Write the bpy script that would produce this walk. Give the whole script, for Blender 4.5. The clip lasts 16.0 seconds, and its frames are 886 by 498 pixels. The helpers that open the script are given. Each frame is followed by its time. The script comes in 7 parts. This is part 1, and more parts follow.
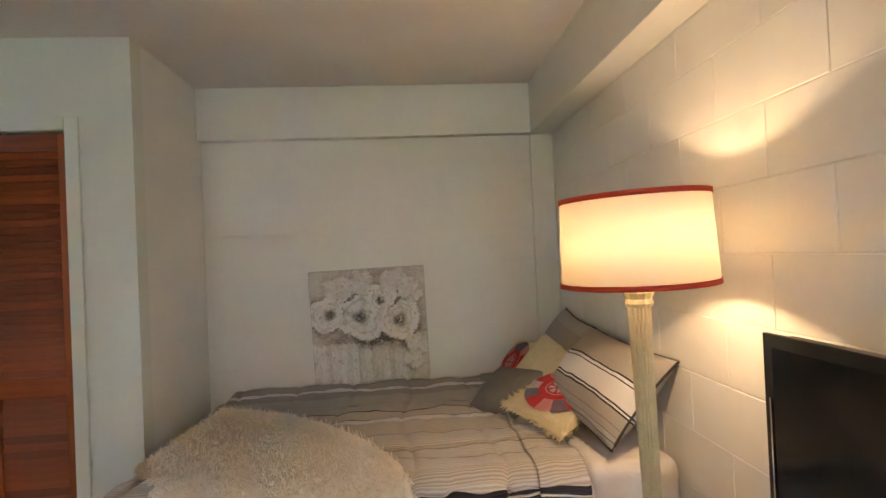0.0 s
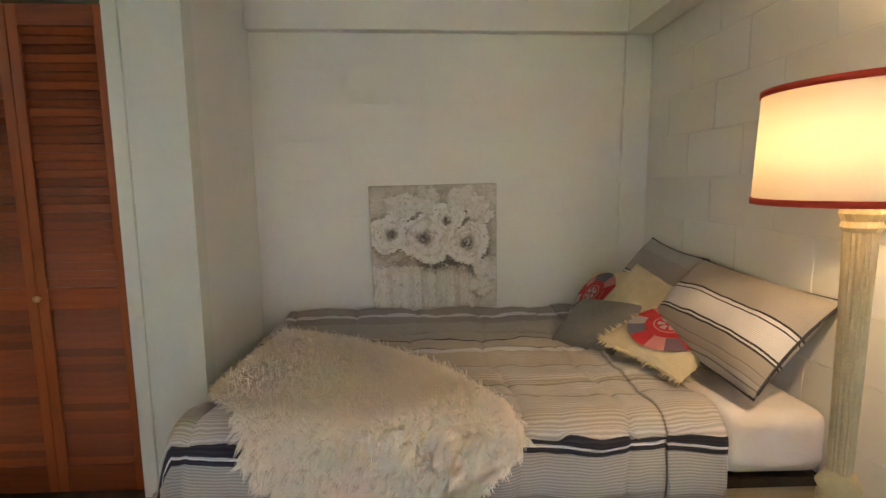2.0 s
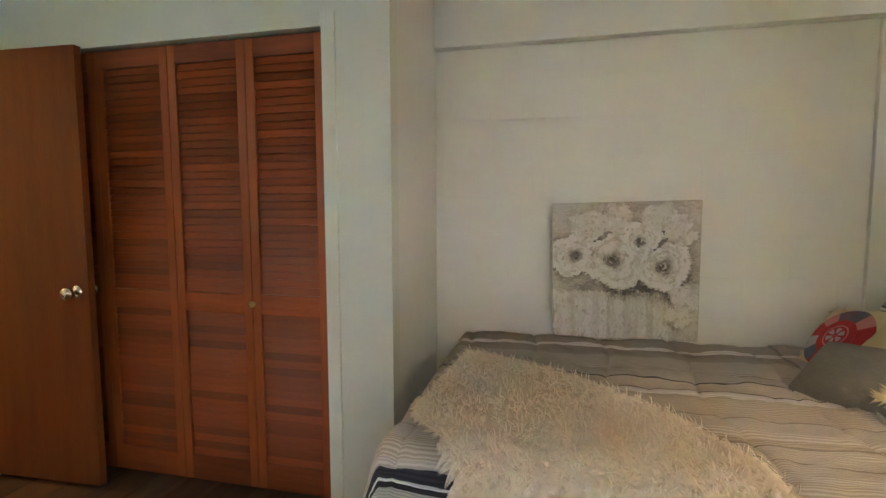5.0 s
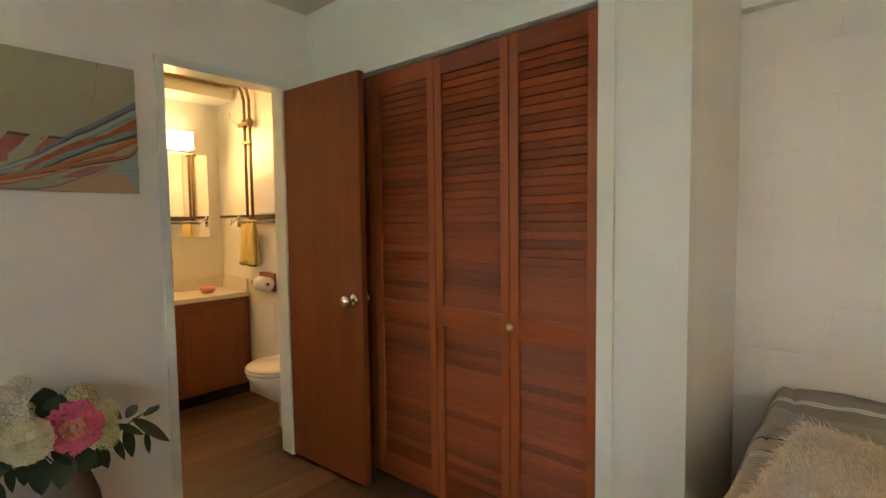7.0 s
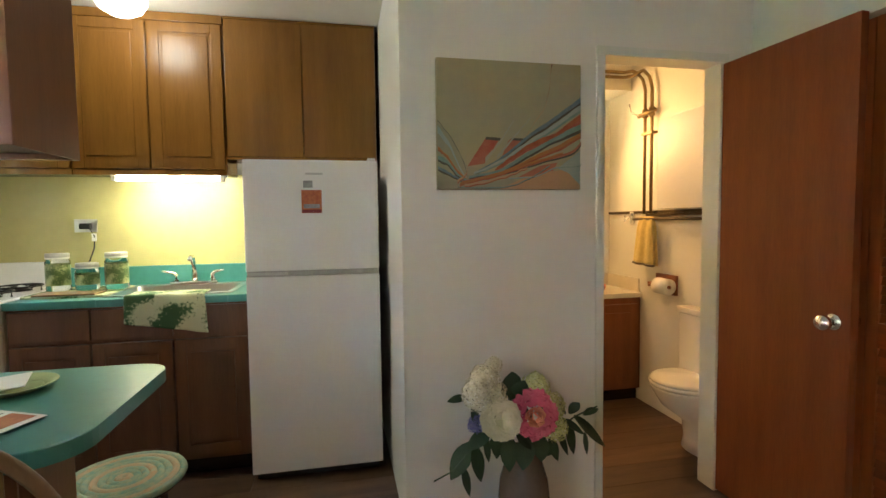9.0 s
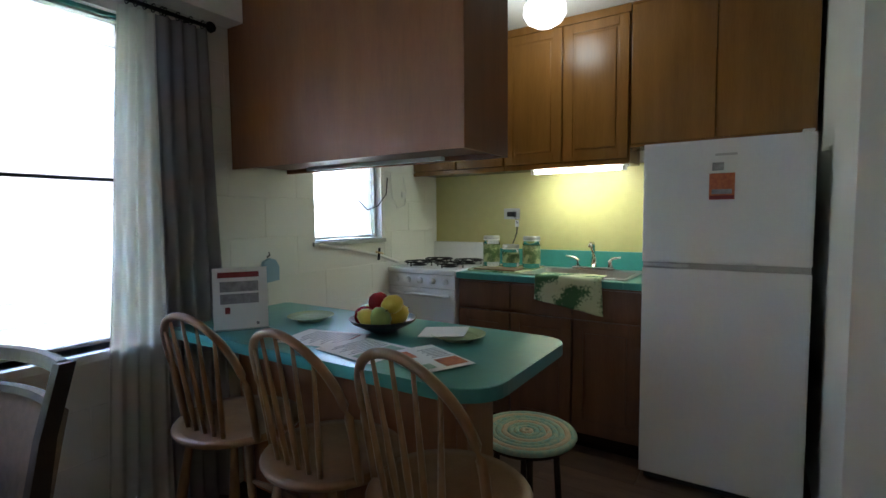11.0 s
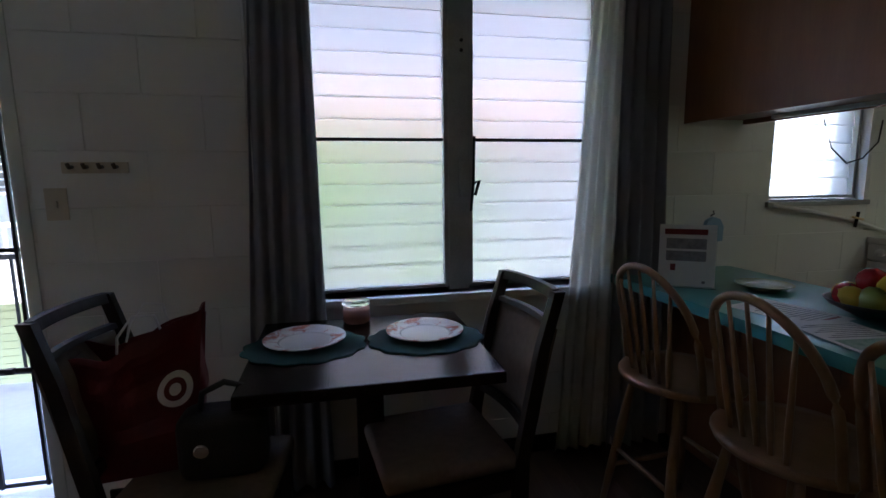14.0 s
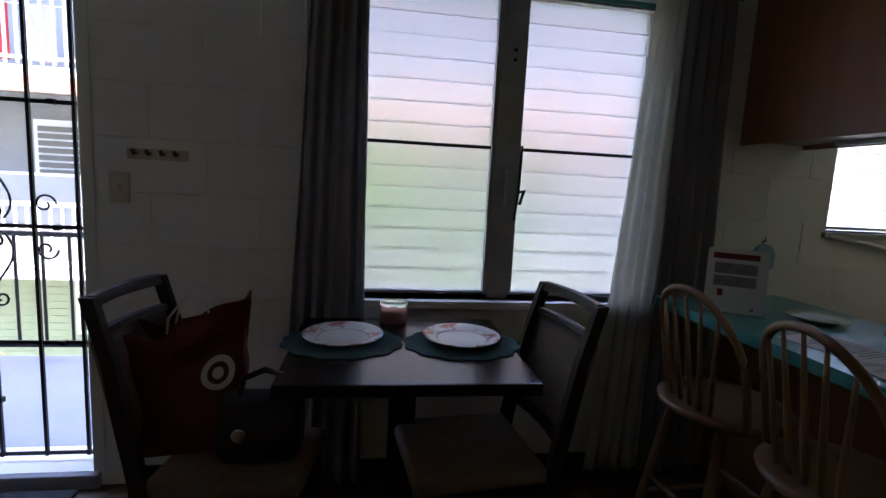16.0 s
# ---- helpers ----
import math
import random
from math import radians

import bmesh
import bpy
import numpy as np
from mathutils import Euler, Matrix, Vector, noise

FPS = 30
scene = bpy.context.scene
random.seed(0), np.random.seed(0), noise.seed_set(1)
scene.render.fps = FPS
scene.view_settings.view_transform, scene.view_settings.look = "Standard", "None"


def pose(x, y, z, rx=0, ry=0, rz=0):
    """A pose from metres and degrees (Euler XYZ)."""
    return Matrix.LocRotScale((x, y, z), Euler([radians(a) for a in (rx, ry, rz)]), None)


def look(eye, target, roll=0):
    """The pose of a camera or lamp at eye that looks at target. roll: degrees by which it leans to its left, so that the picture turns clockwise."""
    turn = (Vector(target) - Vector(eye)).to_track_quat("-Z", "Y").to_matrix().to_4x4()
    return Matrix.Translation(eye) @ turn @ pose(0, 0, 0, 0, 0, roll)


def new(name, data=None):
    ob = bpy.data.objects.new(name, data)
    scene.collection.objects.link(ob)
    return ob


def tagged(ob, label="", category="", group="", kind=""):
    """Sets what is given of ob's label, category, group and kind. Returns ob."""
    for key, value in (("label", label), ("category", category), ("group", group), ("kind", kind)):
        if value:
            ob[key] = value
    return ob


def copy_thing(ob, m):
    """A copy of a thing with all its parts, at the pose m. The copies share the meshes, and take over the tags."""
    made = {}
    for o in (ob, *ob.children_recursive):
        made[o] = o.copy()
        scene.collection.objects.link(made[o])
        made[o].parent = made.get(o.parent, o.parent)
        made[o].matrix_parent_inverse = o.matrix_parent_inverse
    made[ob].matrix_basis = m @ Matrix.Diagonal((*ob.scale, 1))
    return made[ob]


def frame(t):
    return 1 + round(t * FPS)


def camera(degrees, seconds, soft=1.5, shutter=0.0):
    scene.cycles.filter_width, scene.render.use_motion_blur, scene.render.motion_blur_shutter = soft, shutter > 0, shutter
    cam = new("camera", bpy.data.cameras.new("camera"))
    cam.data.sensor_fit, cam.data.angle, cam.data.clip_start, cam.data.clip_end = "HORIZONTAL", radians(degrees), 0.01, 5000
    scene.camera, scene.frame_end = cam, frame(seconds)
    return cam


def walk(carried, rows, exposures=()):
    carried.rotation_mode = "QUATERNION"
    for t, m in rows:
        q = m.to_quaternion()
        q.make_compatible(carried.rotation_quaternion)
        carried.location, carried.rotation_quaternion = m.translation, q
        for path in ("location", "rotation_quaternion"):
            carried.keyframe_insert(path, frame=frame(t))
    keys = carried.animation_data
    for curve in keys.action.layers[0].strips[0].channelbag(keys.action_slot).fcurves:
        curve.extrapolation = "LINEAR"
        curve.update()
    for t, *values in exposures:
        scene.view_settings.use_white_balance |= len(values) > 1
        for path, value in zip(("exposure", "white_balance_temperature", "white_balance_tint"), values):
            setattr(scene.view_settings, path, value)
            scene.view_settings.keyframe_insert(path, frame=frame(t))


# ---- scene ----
cam = camera(84.4, 16.0)
PATH = [
    (0, (0.194, 0.07, 1.406), (0.342, 2.065, 1.427), -2.5),
    (0.5, (0.087, 0.129, 1.402), (0.266, 2.121, 1.4), -1.9),
    (1, (-0.058, 0.19, 1.387), (0.19, 2.17, 1.25), -0.4),
    (1.5, (-0.146, 0.243, 1.357), (0.108, 2.21, 1.095), 2.4),
    (2, (-0.117, 0.384, 1.342), (-0.034, 2.365, 1.078), -0.3),
    (2.5, (-0.092, 0.463, 1.343), (-0.204, 2.446, 1.108), -0.3),
    (3, (-0.1, 0.509, 1.312), (-0.457, 2.467, 1.109), -0.8),
    (5.5, (-0.453, 0.517, 1.307), (-0.977, 2.441, 1.154), 0.3),
    (6, (-0.515, 0.662, 1.314), (-1.321, 2.486, 1.175), 0.8),
    (6.5, (-0.581, 0.759, 1.313), (-1.654, 2.442, 1.188), 0.0),
    (7, (-0.631, 0.77, 1.316), (-1.934, 2.282, 1.197), -0.7),
    (7.5, (-0.691, 0.736, 1.311), (-2.273, 1.955, 1.203), -1.1),
    (8, (-0.795, 0.69, 1.293), (-2.484, 1.751, 1.156), -0.5),
    (8.5, (-0.943, 0.597, 1.32), (-2.742, 1.468, 1.258), 1.0),
    (9, (-1.062, 0.509, 1.317), (-3.017, 0.92, 1.203), -0.7),
    (9.5, (-1.167, 0.507, 1.319), (-3.163, 0.399, 1.263), -0.6),
    (10, (-1.2, 0.507, 1.297), (-3.109, -0.088, 1.246), -0.6),
    (12.5, (-0.949, 0.464, 1.308), (-2.276, -1.017, 1.095), 1.0),
    (13, (-0.933, 0.439, 1.308), (-1.981, -1.249, 1.074), 1.6),
    (13.5, (-0.982, 0.429, 1.313), (-1.708, -1.416, 1.047), 0.6),
    (14, (-0.978, 0.433, 1.3), (-1.395, -1.501, 1.007), -0.6),
    (14.5, (-0.962, 0.439, 1.306), (-1.152, -1.532, 1.024), 0.5),
    (15, (-0.937, 0.438, 1.289), (-0.971, -1.544, 1.025), 2.3),
    (15.5, (-0.932, 0.438, 1.305), (-0.988, -1.54, 1.015), 3.1),
    (16, (-0.937, 0.429, 1.29), (-1.231, -1.532, 1.028), 3.0),
]
EXPOSURES = [(0, 6.35, 7000, 18), (1.5, 6.4, 7000, 16), (2.8, 6.45, 6850, 11), (5.4, 6.65, 6850, 11), (7.0, 6.75, 7550, 14), (8.0, 6.85, 7950, 13), (8.7, 6.85, 7650, 13), (9.5, 6.7, 6650, 12), (10.2, 6.65, 6300, 11), (12.3, 4.15, 5700, 10), (13.5, 4.25, 5900, 13), (14.5, 4.1, 6100, 19), (16, 4.0, 6200, 20)]
walk(cam, [(t, look(eye, target, roll)) for t, eye, target, roll in PATH], EXPOSURES)

# ---- world and lights ----
world = bpy.data.worlds.new("world")
scene.world = world
world.use_nodes = True
wn = world.node_tree.nodes
sky = wn.new("ShaderNodeTexSky")
sky.sky_type, sky.sun_disc = "NISHITA", False
sky.sun_elevation, sky.sun_rotation = radians(75), radians(351)
wn["Background"].inputs["Strength"].default_value = 0.15
world.node_tree.links.new(sky.outputs[0], wn["Background"].inputs[0])
sun = new("sun", bpy.data.lights.new("sun", "SUN"))
sun.data.energy, sun.data.angle, sun.data.color = 2.4, radians(0.5), (1.0, 0.95, 0.87)
sun.matrix_world = look((0, 0, 10), (0.4, -2.6, 0))


def lamp(name, kind, place, power, colour, size=0.05, target=None, size_y=None):
    li = bpy.data.lights.new(name, kind)
    li.energy, li.color = power, colour
    if kind == "AREA":
        li.size = size
        if size_y:
            li.shape, li.size_y = "RECTANGLE", size_y
    else:
        li.shadow_soft_size = size
    ob = new(name, li)
    ob.matrix_world = look(place, target or (place[0], place[1], place[2] - 1))
    return ob


WARM, COOL = (1.0, 0.70, 0.41), (0.95, 1.0, 0.92)
LAMP_X, LAMP_Y = 0.875, 1.42
lamp("floor_lamp_bulb", "POINT", (LAMP_X, LAMP_Y, 1.42), 0.15, WARM, 0.022)
lamp("kitchen_globe_bulb", "POINT", (-3.64, -0.46, 2.35), 0.09, COOL, 0.07)
lamp("tube_light", "AREA", (-4.10, -0.42, 1.553), 0.06, (0.95, 1.0, 0.75), 0.02, None, 0.48)
lamp("bathroom_light", "AREA", (-4.47, 2.2, 1.94), 0.115, (1.0, 0.54, 0.20), 0.10, (-3.4, 2.1, 1.6), 0.5)

# ---- materials ----
def mat(name, colour, rough=0.6, metal=0.0, second=None, scale=8.0, stretch=(1, 1, 1), bump=0.0, fine=0.0, spec=0.5, detail=5.0, emit=0.0, alpha=1.0, per_piece=0.0):
    m = bpy.data.materials.new(name)
    m.use_nodes = True
    n, l = m.node_tree.nodes, m.node_tree.links
    b = n["Principled BSDF"]
    b.inputs["Roughness"].default_value, b.inputs["Metallic"].default_value = rough, metal
    b.inputs["Specular IOR Level"].default_value = spec
    b.inputs["Base Color"].default_value = (*colour, 1)
    tc = n.new("ShaderNodeTexCoord")
    mp = n.new("ShaderNodeMapping")
    mp.inputs["Scale"].default_value = stretch
    l.new(tc.outputs["Object"], mp.inputs[0])
    no = n.new("ShaderNodeTexNoise")
    no.inputs["Scale"].default_value, no.inputs["Detail"].default_value = scale, detail
    l.new(mp.outputs[0], no.inputs[0])
    fi = n.new("ShaderNodeTexNoise")
    fi.inputs["Scale"].default_value, fi.inputs["Detail"].default_value = scale * 9, 4
    l.new(mp.outputs[0], fi.inputs[0])
    if second:
        mix = n.new("ShaderNodeMix")
        mix.data_type = "RGBA"
        mix.inputs[6].default_value, mix.inputs[7].default_value = (*colour, 1), (*second, 1)
        ramp = n.new("ShaderNodeMapRange")
        ramp.inputs[1].default_value, ramp.inputs[2].default_value = 0.32, 0.68
        add = n.new("ShaderNodeMath")
        add.operation = "MULTIPLY_ADD"
        add.inputs[1].default_value = 0.35
        l.new(fi.outputs[0], add.inputs[0])
        sc = n.new("ShaderNodeMath")
        sc.operation = "MULTIPLY"
        sc.inputs[1].default_value = 0.65
        l.new(no.outputs[0], sc.inputs[0])
        l.new(sc.outputs[0], add.inputs[2])
        l.new(add.outputs[0], ramp.inputs[0])
        l.new(ramp.outputs[0], mix.inputs[0])
        out = mix.outputs[2]
        if per_piece:
            oi = n.new("ShaderNodeObjectInfo")
            mr = n.new("ShaderNodeMapRange")
            mr.inputs[3].default_value, mr.inputs[4].default_value = 1 - per_piece, 1 + per_piece
            l.new(oi.outputs["Random"], mr.inputs[0])
            hs = n.new("ShaderNodeHueSaturation")
            l.new(mr.outputs[0], hs.inputs["Value"])
            l.new(out, hs.inputs["Color"])
            out = hs.outputs[0]
        l.new(out, b.inputs["Base Color"])
    if bump or fine:
        add2 = n.new("ShaderNodeMath")
        add2.operation = "MULTIPLY_ADD"
        add2.inputs[1].default_value = fine
        l.new(fi.outputs[0], add2.inputs[0])
        sc2 = n.new("ShaderNodeMath")
        sc2.operation = "MULTIPLY"
        sc2.inputs[1].default_value = bump
        l.new(no.outputs[0], sc2.inputs[0])
        l.new(sc2.outputs[0], add2.inputs[2])
        bp = n.new("ShaderNodeBump")
        bp.inputs["Strength"].default_value, bp.inputs["Distance"].default_value = 0.6, 0.02
        l.new(add2.outputs[0], bp.inputs["Height"])
        l.new(bp.outputs[0], b.inputs["Normal"])
    if emit:
        b.inputs["Emission Color"].default_value = (*colour, 1)
        b.inputs["Emission Strength"].default_value = emit
    return m


PAINT = mat("white_paint", (0.82, 0.82, 0.76), 0.42, second=(0.785, 0.785, 0.72), scale=2.2, bump=0.10, fine=0.05)
PAINT_GLOSS = mat("gloss_paint", (0.74, 0.77, 0.69), 0.28, second=(0.70, 0.73, 0.64), scale=3, bump=0.06, fine=0.02)
CEIL = mat("ceiling_paint", (0.78, 0.75, 0.70), 0.8, second=(0.73, 0.70, 0.65), scale=3, bump=0.15, fine=0.1)
LOUVRE = mat("stained_cedar", (0.32, 0.072, 0.017), 0.38, second=(0.20, 0.040, 0.010), scale=3.0, stretch=(1, 6, 14), fine=0.06, per_piece=0.30)
STILE = mat("stained_cedar_stile", (0.39, 0.098, 0.023), 0.40, second=(0.29, 0.066, 0.015), scale=2.5, stretch=(14, 6, 0.8), fine=0.05)
DOORWOOD = mat("door_veneer", (0.28, 0.074, 0.018), 0.38, second=(0.19, 0.044, 0.011), scale=2.0, stretch=(7, 7, 0.8), fine=0.03)
OAK = mat("honey_oak", (0.215, 0.098, 0.020), 0.22, second=(0.155, 0.066, 0.013), scale=2.0, stretch=(9, 9, 0.8), fine=0.04)
BASE_WOOD = mat("dark_stained_oak", (0.17, 0.075, 0.034), 0.38, second=(0.11, 0.046, 0.020), scale=2.0, stretch=(7, 7, 0.8), fine=0.04)
OAK_DARK = mat("brown_cabinet_panel", (0.28, 0.115, 0.047), 0.42, second=(0.21, 0.082, 0.033), scale=2.0, stretch=(6, 6, 0.8), fine=0.03)
TEAL = mat("teal_laminate", (0.06, 0.27, 0.245), 0.30, second=(0.05, 0.24, 0.22), scale=30)
FLOORWOOD = mat("brown_plank", (0.15, 0.085, 0.05), 0.42, second=(0.07, 0.038, 0.023), scale=1.6, stretch=(11, 1, 1), fine=0.05, per_piece=0.28)
WHITE_ENAMEL = mat("white_enamel", (0.80, 0.80, 0.78), 0.25, second=(0.77, 0.77, 0.75), scale=60, fine=0.05)
GREEN_WALL = mat("yellow_green_laminate", (0.54, 0.50, 0.22), 0.4, second=(0.47, 0.43, 0.18), scale=2)
CONCRETE = mat("concrete", (0.27, 0.273, 0.295), 0.85, second=(0.23, 0.233, 0.255), scale=3, fine=0.2)
BLACK_METAL = mat("black_metal", (0.015, 0.015, 0.017), 0.4, 0.6)


def glass_mat(name, colour, rough, through_light=0.6):
    m = bpy.data.materials.new(name)
    m.use_nodes = True
    n, l = m.node_tree.nodes, m.node_tree.links
    b = n["Principled BSDF"]
    b.inputs["Base Color"].default_value = (*colour, 1)
    b.inputs["Roughness"].default_value = rough
    b.inputs["Transmission Weight"].default_value = 1.0
    b.inputs["IOR"].default_value = 1.3
    return m


FROST = glass_mat("frosted_glass", (0.65, 0.65, 0.65), 0.5)
CLEAR = glass_mat("clear_glass", (0.95, 0.97, 0.96), 0.02)


# ---- mesh helpers ----
def bm_box(bm, x0, x1, y0, y1, z0, z1):
    v = [bm.verts.new(p) for p in ((x0, y0, z0), (x1, y0, z0), (x1, y1, z0), (x0, y1, z0), (x0, y0, z1), (x1, y0, z1), (x1, y1, z1), (x0, y1, z1))]
    fs = [bm.faces.new([v[i] for i in f]) for f in ((3, 2, 1, 0), (4, 5, 6, 7), (0, 1, 5, 4), (1, 2, 6, 5), (2, 3, 7, 6), (3, 0, 4, 7))]
    return v, fs


def part(name, bm, material, parent=None, label="", smooth=False):
    me = bpy.data.meshes.new(name)
    bmesh.ops.recalc_face_normals(bm, faces=bm.faces)
    bm.to_mesh(me)
    bm.free()
    for p in me.polygons:
        p.use_smooth = smooth
    me.materials.append(material)
    ob = new(name, me)
    if parent:
        ob.parent = parent
    if label:
        ob["label"] = label
    return ob


def box(name, x0, x1, y0, y1, z0, z1, material, parent=None, bevel=0.0, label=""):
    bm = bmesh.new()
    bm_box(bm, x0, x1, y0, y1, z0, z1)
    if bevel:
        bmesh.ops.bevel(bm, geom=list(bm.edges), offset=bevel, segments=2, profile=0.7, affect="EDGES")
    return part(name, bm, material, parent, label)


def structure(ob, label="", category=""):
    return tagged(ob, label, category, "", "structure")


def thing(name, place, label, category, group="", turn=0.0):
    e = new(name)
    e.empty_display_size = 0.1
    e.matrix_world = pose(*place, 0, 0, turn)
    return tagged(e, label, category, group)


def wall_with_holes(name, axis, at0, at1, u0, u1, z0, z1, holes, material):
    """A wall slab between at0 and at1 on one axis, along u, with rectangular holes (u0, u1, z0, z1)."""
    us = sorted({u0, u1, *[h[0] for h in holes], *[h[1] for h in holes]})
    zs = sorted({z0, z1, *[h[2] for h in holes], *[h[3] for h in holes]})
    def solid(i, j):
        if i < 0 or j < 0 or i >= len(us) - 1 or j >= len(zs) - 1:
            return False
        cu, cz = (us[i] + us[i + 1]) / 2, (zs[j] + zs[j + 1]) / 2
        return not any(h[0] < cu < h[1] and h[2] < cz < h[3] for h in holes)
    bm = bmesh.new()
    def quad(*ps):
        bm.faces.new([bm.verts.new((p[1], p[0], p[2]) if axis == "y" else p) for p in ps])
    for i in range(len(us) - 1):
        for j in range(len(zs) - 1):
            if not solid(i, j):
                continue
            a, b, c, d = us[i], us[i + 1], zs[j], zs[j + 1]
            quad((at0, a, c), (at0, b, c), (at0, b, d), (at0, a, d))
            quad((at1, a, c), (at1, a, d), (at1, b, d), (at1, b, c))
            if not solid(i - 1, j):
                quad((at0, a, c), (at0, a, d), (at1, a, d), (at1, a, c))
            if not solid(i + 1, j):
                quad((at0, b, c), (at1, b, c), (at1, b, d), (at0, b, d))
            if not solid(i, j - 1):
                quad((at0, a, c), (at1, a, c), (at1, b, c), (at0, b, c))
            if not solid(i, j + 1):
                quad((at0, a, d), (at0, b, d), (at1, b, d), (at1, a, d))
    bmesh.ops.remove_doubles(bm, verts=bm.verts, dist=1e-5)
    return structure(part(name, bm, material))


def lathe(name, profile, material, parent=None, place=(0, 0, 0), segments=28, label="", flutes=0, flute_depth=0.0, caps=True):
    """A turned shape from (radius, height) pairs."""
    bm = bmesh.new()
    rings = []
    for r, z in profile:
        ring = []
        for k in range(segments):
            a = 2 * math.pi * k / segments
            rr = r * (1 - flute_depth * (k % 2)) if flutes else r
            ring.append(bm.verts.new((place[0] + rr * math.cos(a), place[1] + rr * math.sin(a), place[2] + z)))
        rings.append(ring)
    for r0, r1 in zip(rings, rings[1:]):
        for k in range(segments):
            bm.faces.new((r0[k], r0[(k + 1) % segments], r1[(k + 1) % segments], r1[k]))
    if caps and profile[0][0] > 1e-4:
        bm.faces.new(rings[0][::-1])
    if caps and profile[-1][0] > 1e-4:
        bm.faces.new(rings[-1])
    return part(name, bm, material, parent, label, smooth=not flutes)


def bm_tube(bm, points, radius, sides=8, closed=False):
    """A round bar along points; radius may be one number or one for each point."""
    pts = [Vector(p) for p in points]
    rings = []
    n = len(pts)
    for i, p in enumerate(pts):
        d = (pts[(i + 1) % n] - pts[i - 1]) if closed else (pts[min(i + 1, n - 1)] - pts[max(i - 1, 0)])
        d = d.normalized() if d.length > 1e-9 else Vector((0, 0, 1))
        side = d.orthogonal().normalized() if abs(d.z) > 0.95 else d.cross(Vector((0, 0, 1))).normalized()
        up = side.cross(d)
        r = radius[i] if isinstance(radius, (list, tuple)) else radius
        rings.append([bm.verts.new(p + r * (math.cos(2 * math.pi * k / sides) * side + math.sin(2 * math.pi * k / sides) * up)) for k in range(sides)])
    for a, b in list(zip(rings, rings[1:])) + ([(rings[-1], rings[0])] if closed else []):
        for k in range(sides):
            bm.faces.new((a[k], a[(k + 1) % sides], b[(k + 1) % sides], b[k]))
    if not closed:
        bm.faces.new(rings[0][::-1])
        bm.faces.new(rings[-1])


def tube(name, points, radius, material, parent=None, sides=8, closed=False, label=""):
    bm = bmesh.new()
    bm_tube(bm, points, radius, sides, closed)
    return part(name, bm, material, parent, label, smooth=True)


def prism(name, outline, z0, z1, material, parent=None, bevel=0.0, label="", smooth=False):
    """An upright prism over a flat outline of (x, y)."""
    bm = bmesh.new()
    low = [bm.verts.new((x, y, z0)) for x, y in outline]
    high = [bm.verts.new((x, y, z1)) for x, y in outline]
    n = len(outline)
    bm.faces.new(low[::-1])
    top = bm.faces.new(high)
    for k in range(n):
        bm.faces.new((low[k], low[(k + 1) % n], high[(k + 1) % n], high[k]))
    if bevel:
        bmesh.ops.bevel(bm, geom=list(top.edges), offset=bevel, segments=2, profile=0.6, affect="EDGES")
    return part(name, bm, material, parent, label, smooth)


def rounded(x0, x1, y0, y1, radii, steps=8):
    """Outline of a rectangle with corner radii (x0y0, x1y0, x1y1, x0y1)."""
    out = []
    for (cx, cy, sx, sy, a0), r in zip(((x0, y0, 1, 1, 180), (x1, y0, -1, 1, 270), (x1, y1, -1, -1, 0), (x0, y1, 1, -1, 90)), radii):
        for k in range(steps + 1) if r > 0 else (0,):
            a = radians(a0 + 90 * k / steps)
            out.append((cx + sx * r + r * math.cos(a), cy + sy * r + r * math.sin(a)) if r > 0 else (cx, cy))
    return out


def grid_surface(name, nu, nv, place_of, material, parent=None, uv_of=None, smooth=True, thickness=0.0, label=""):
    bm = bmesh.new()
    uv = bm.loops.layers.uv.new("cloth")
    vs = [[bm.verts.new(place_of(i / nu, j / nv)) for j in range(nv + 1)] for i in range(nu + 1)]
    for i in range(nu):
        for j in range(nv):
            f = bm.faces.new((vs[i][j], vs[i + 1][j], vs[i + 1][j + 1], vs[i][j + 1]))
            for lp, (a, b) in zip(f.loops, ((i, j), (i + 1, j), (i + 1, j + 1), (i, j + 1))):
                lp[uv].uv = uv_of(a / nu, b / nv) if uv_of else (a / nu, b / nv)
    me = bpy.data.meshes.new(name)
    bm.to_mesh(me)
    bm.free()
    for p in me.polygons:
        p.use_smooth = smooth
    me.materials.append(material)
    ob = new(name, me)
    if parent:
        ob.parent = parent
    if label:
        ob["label"] = label
    if thickness:
        so = ob.modifiers.new("thickness", "SOLIDIFY")
        so.thickness = thickness
    return ob


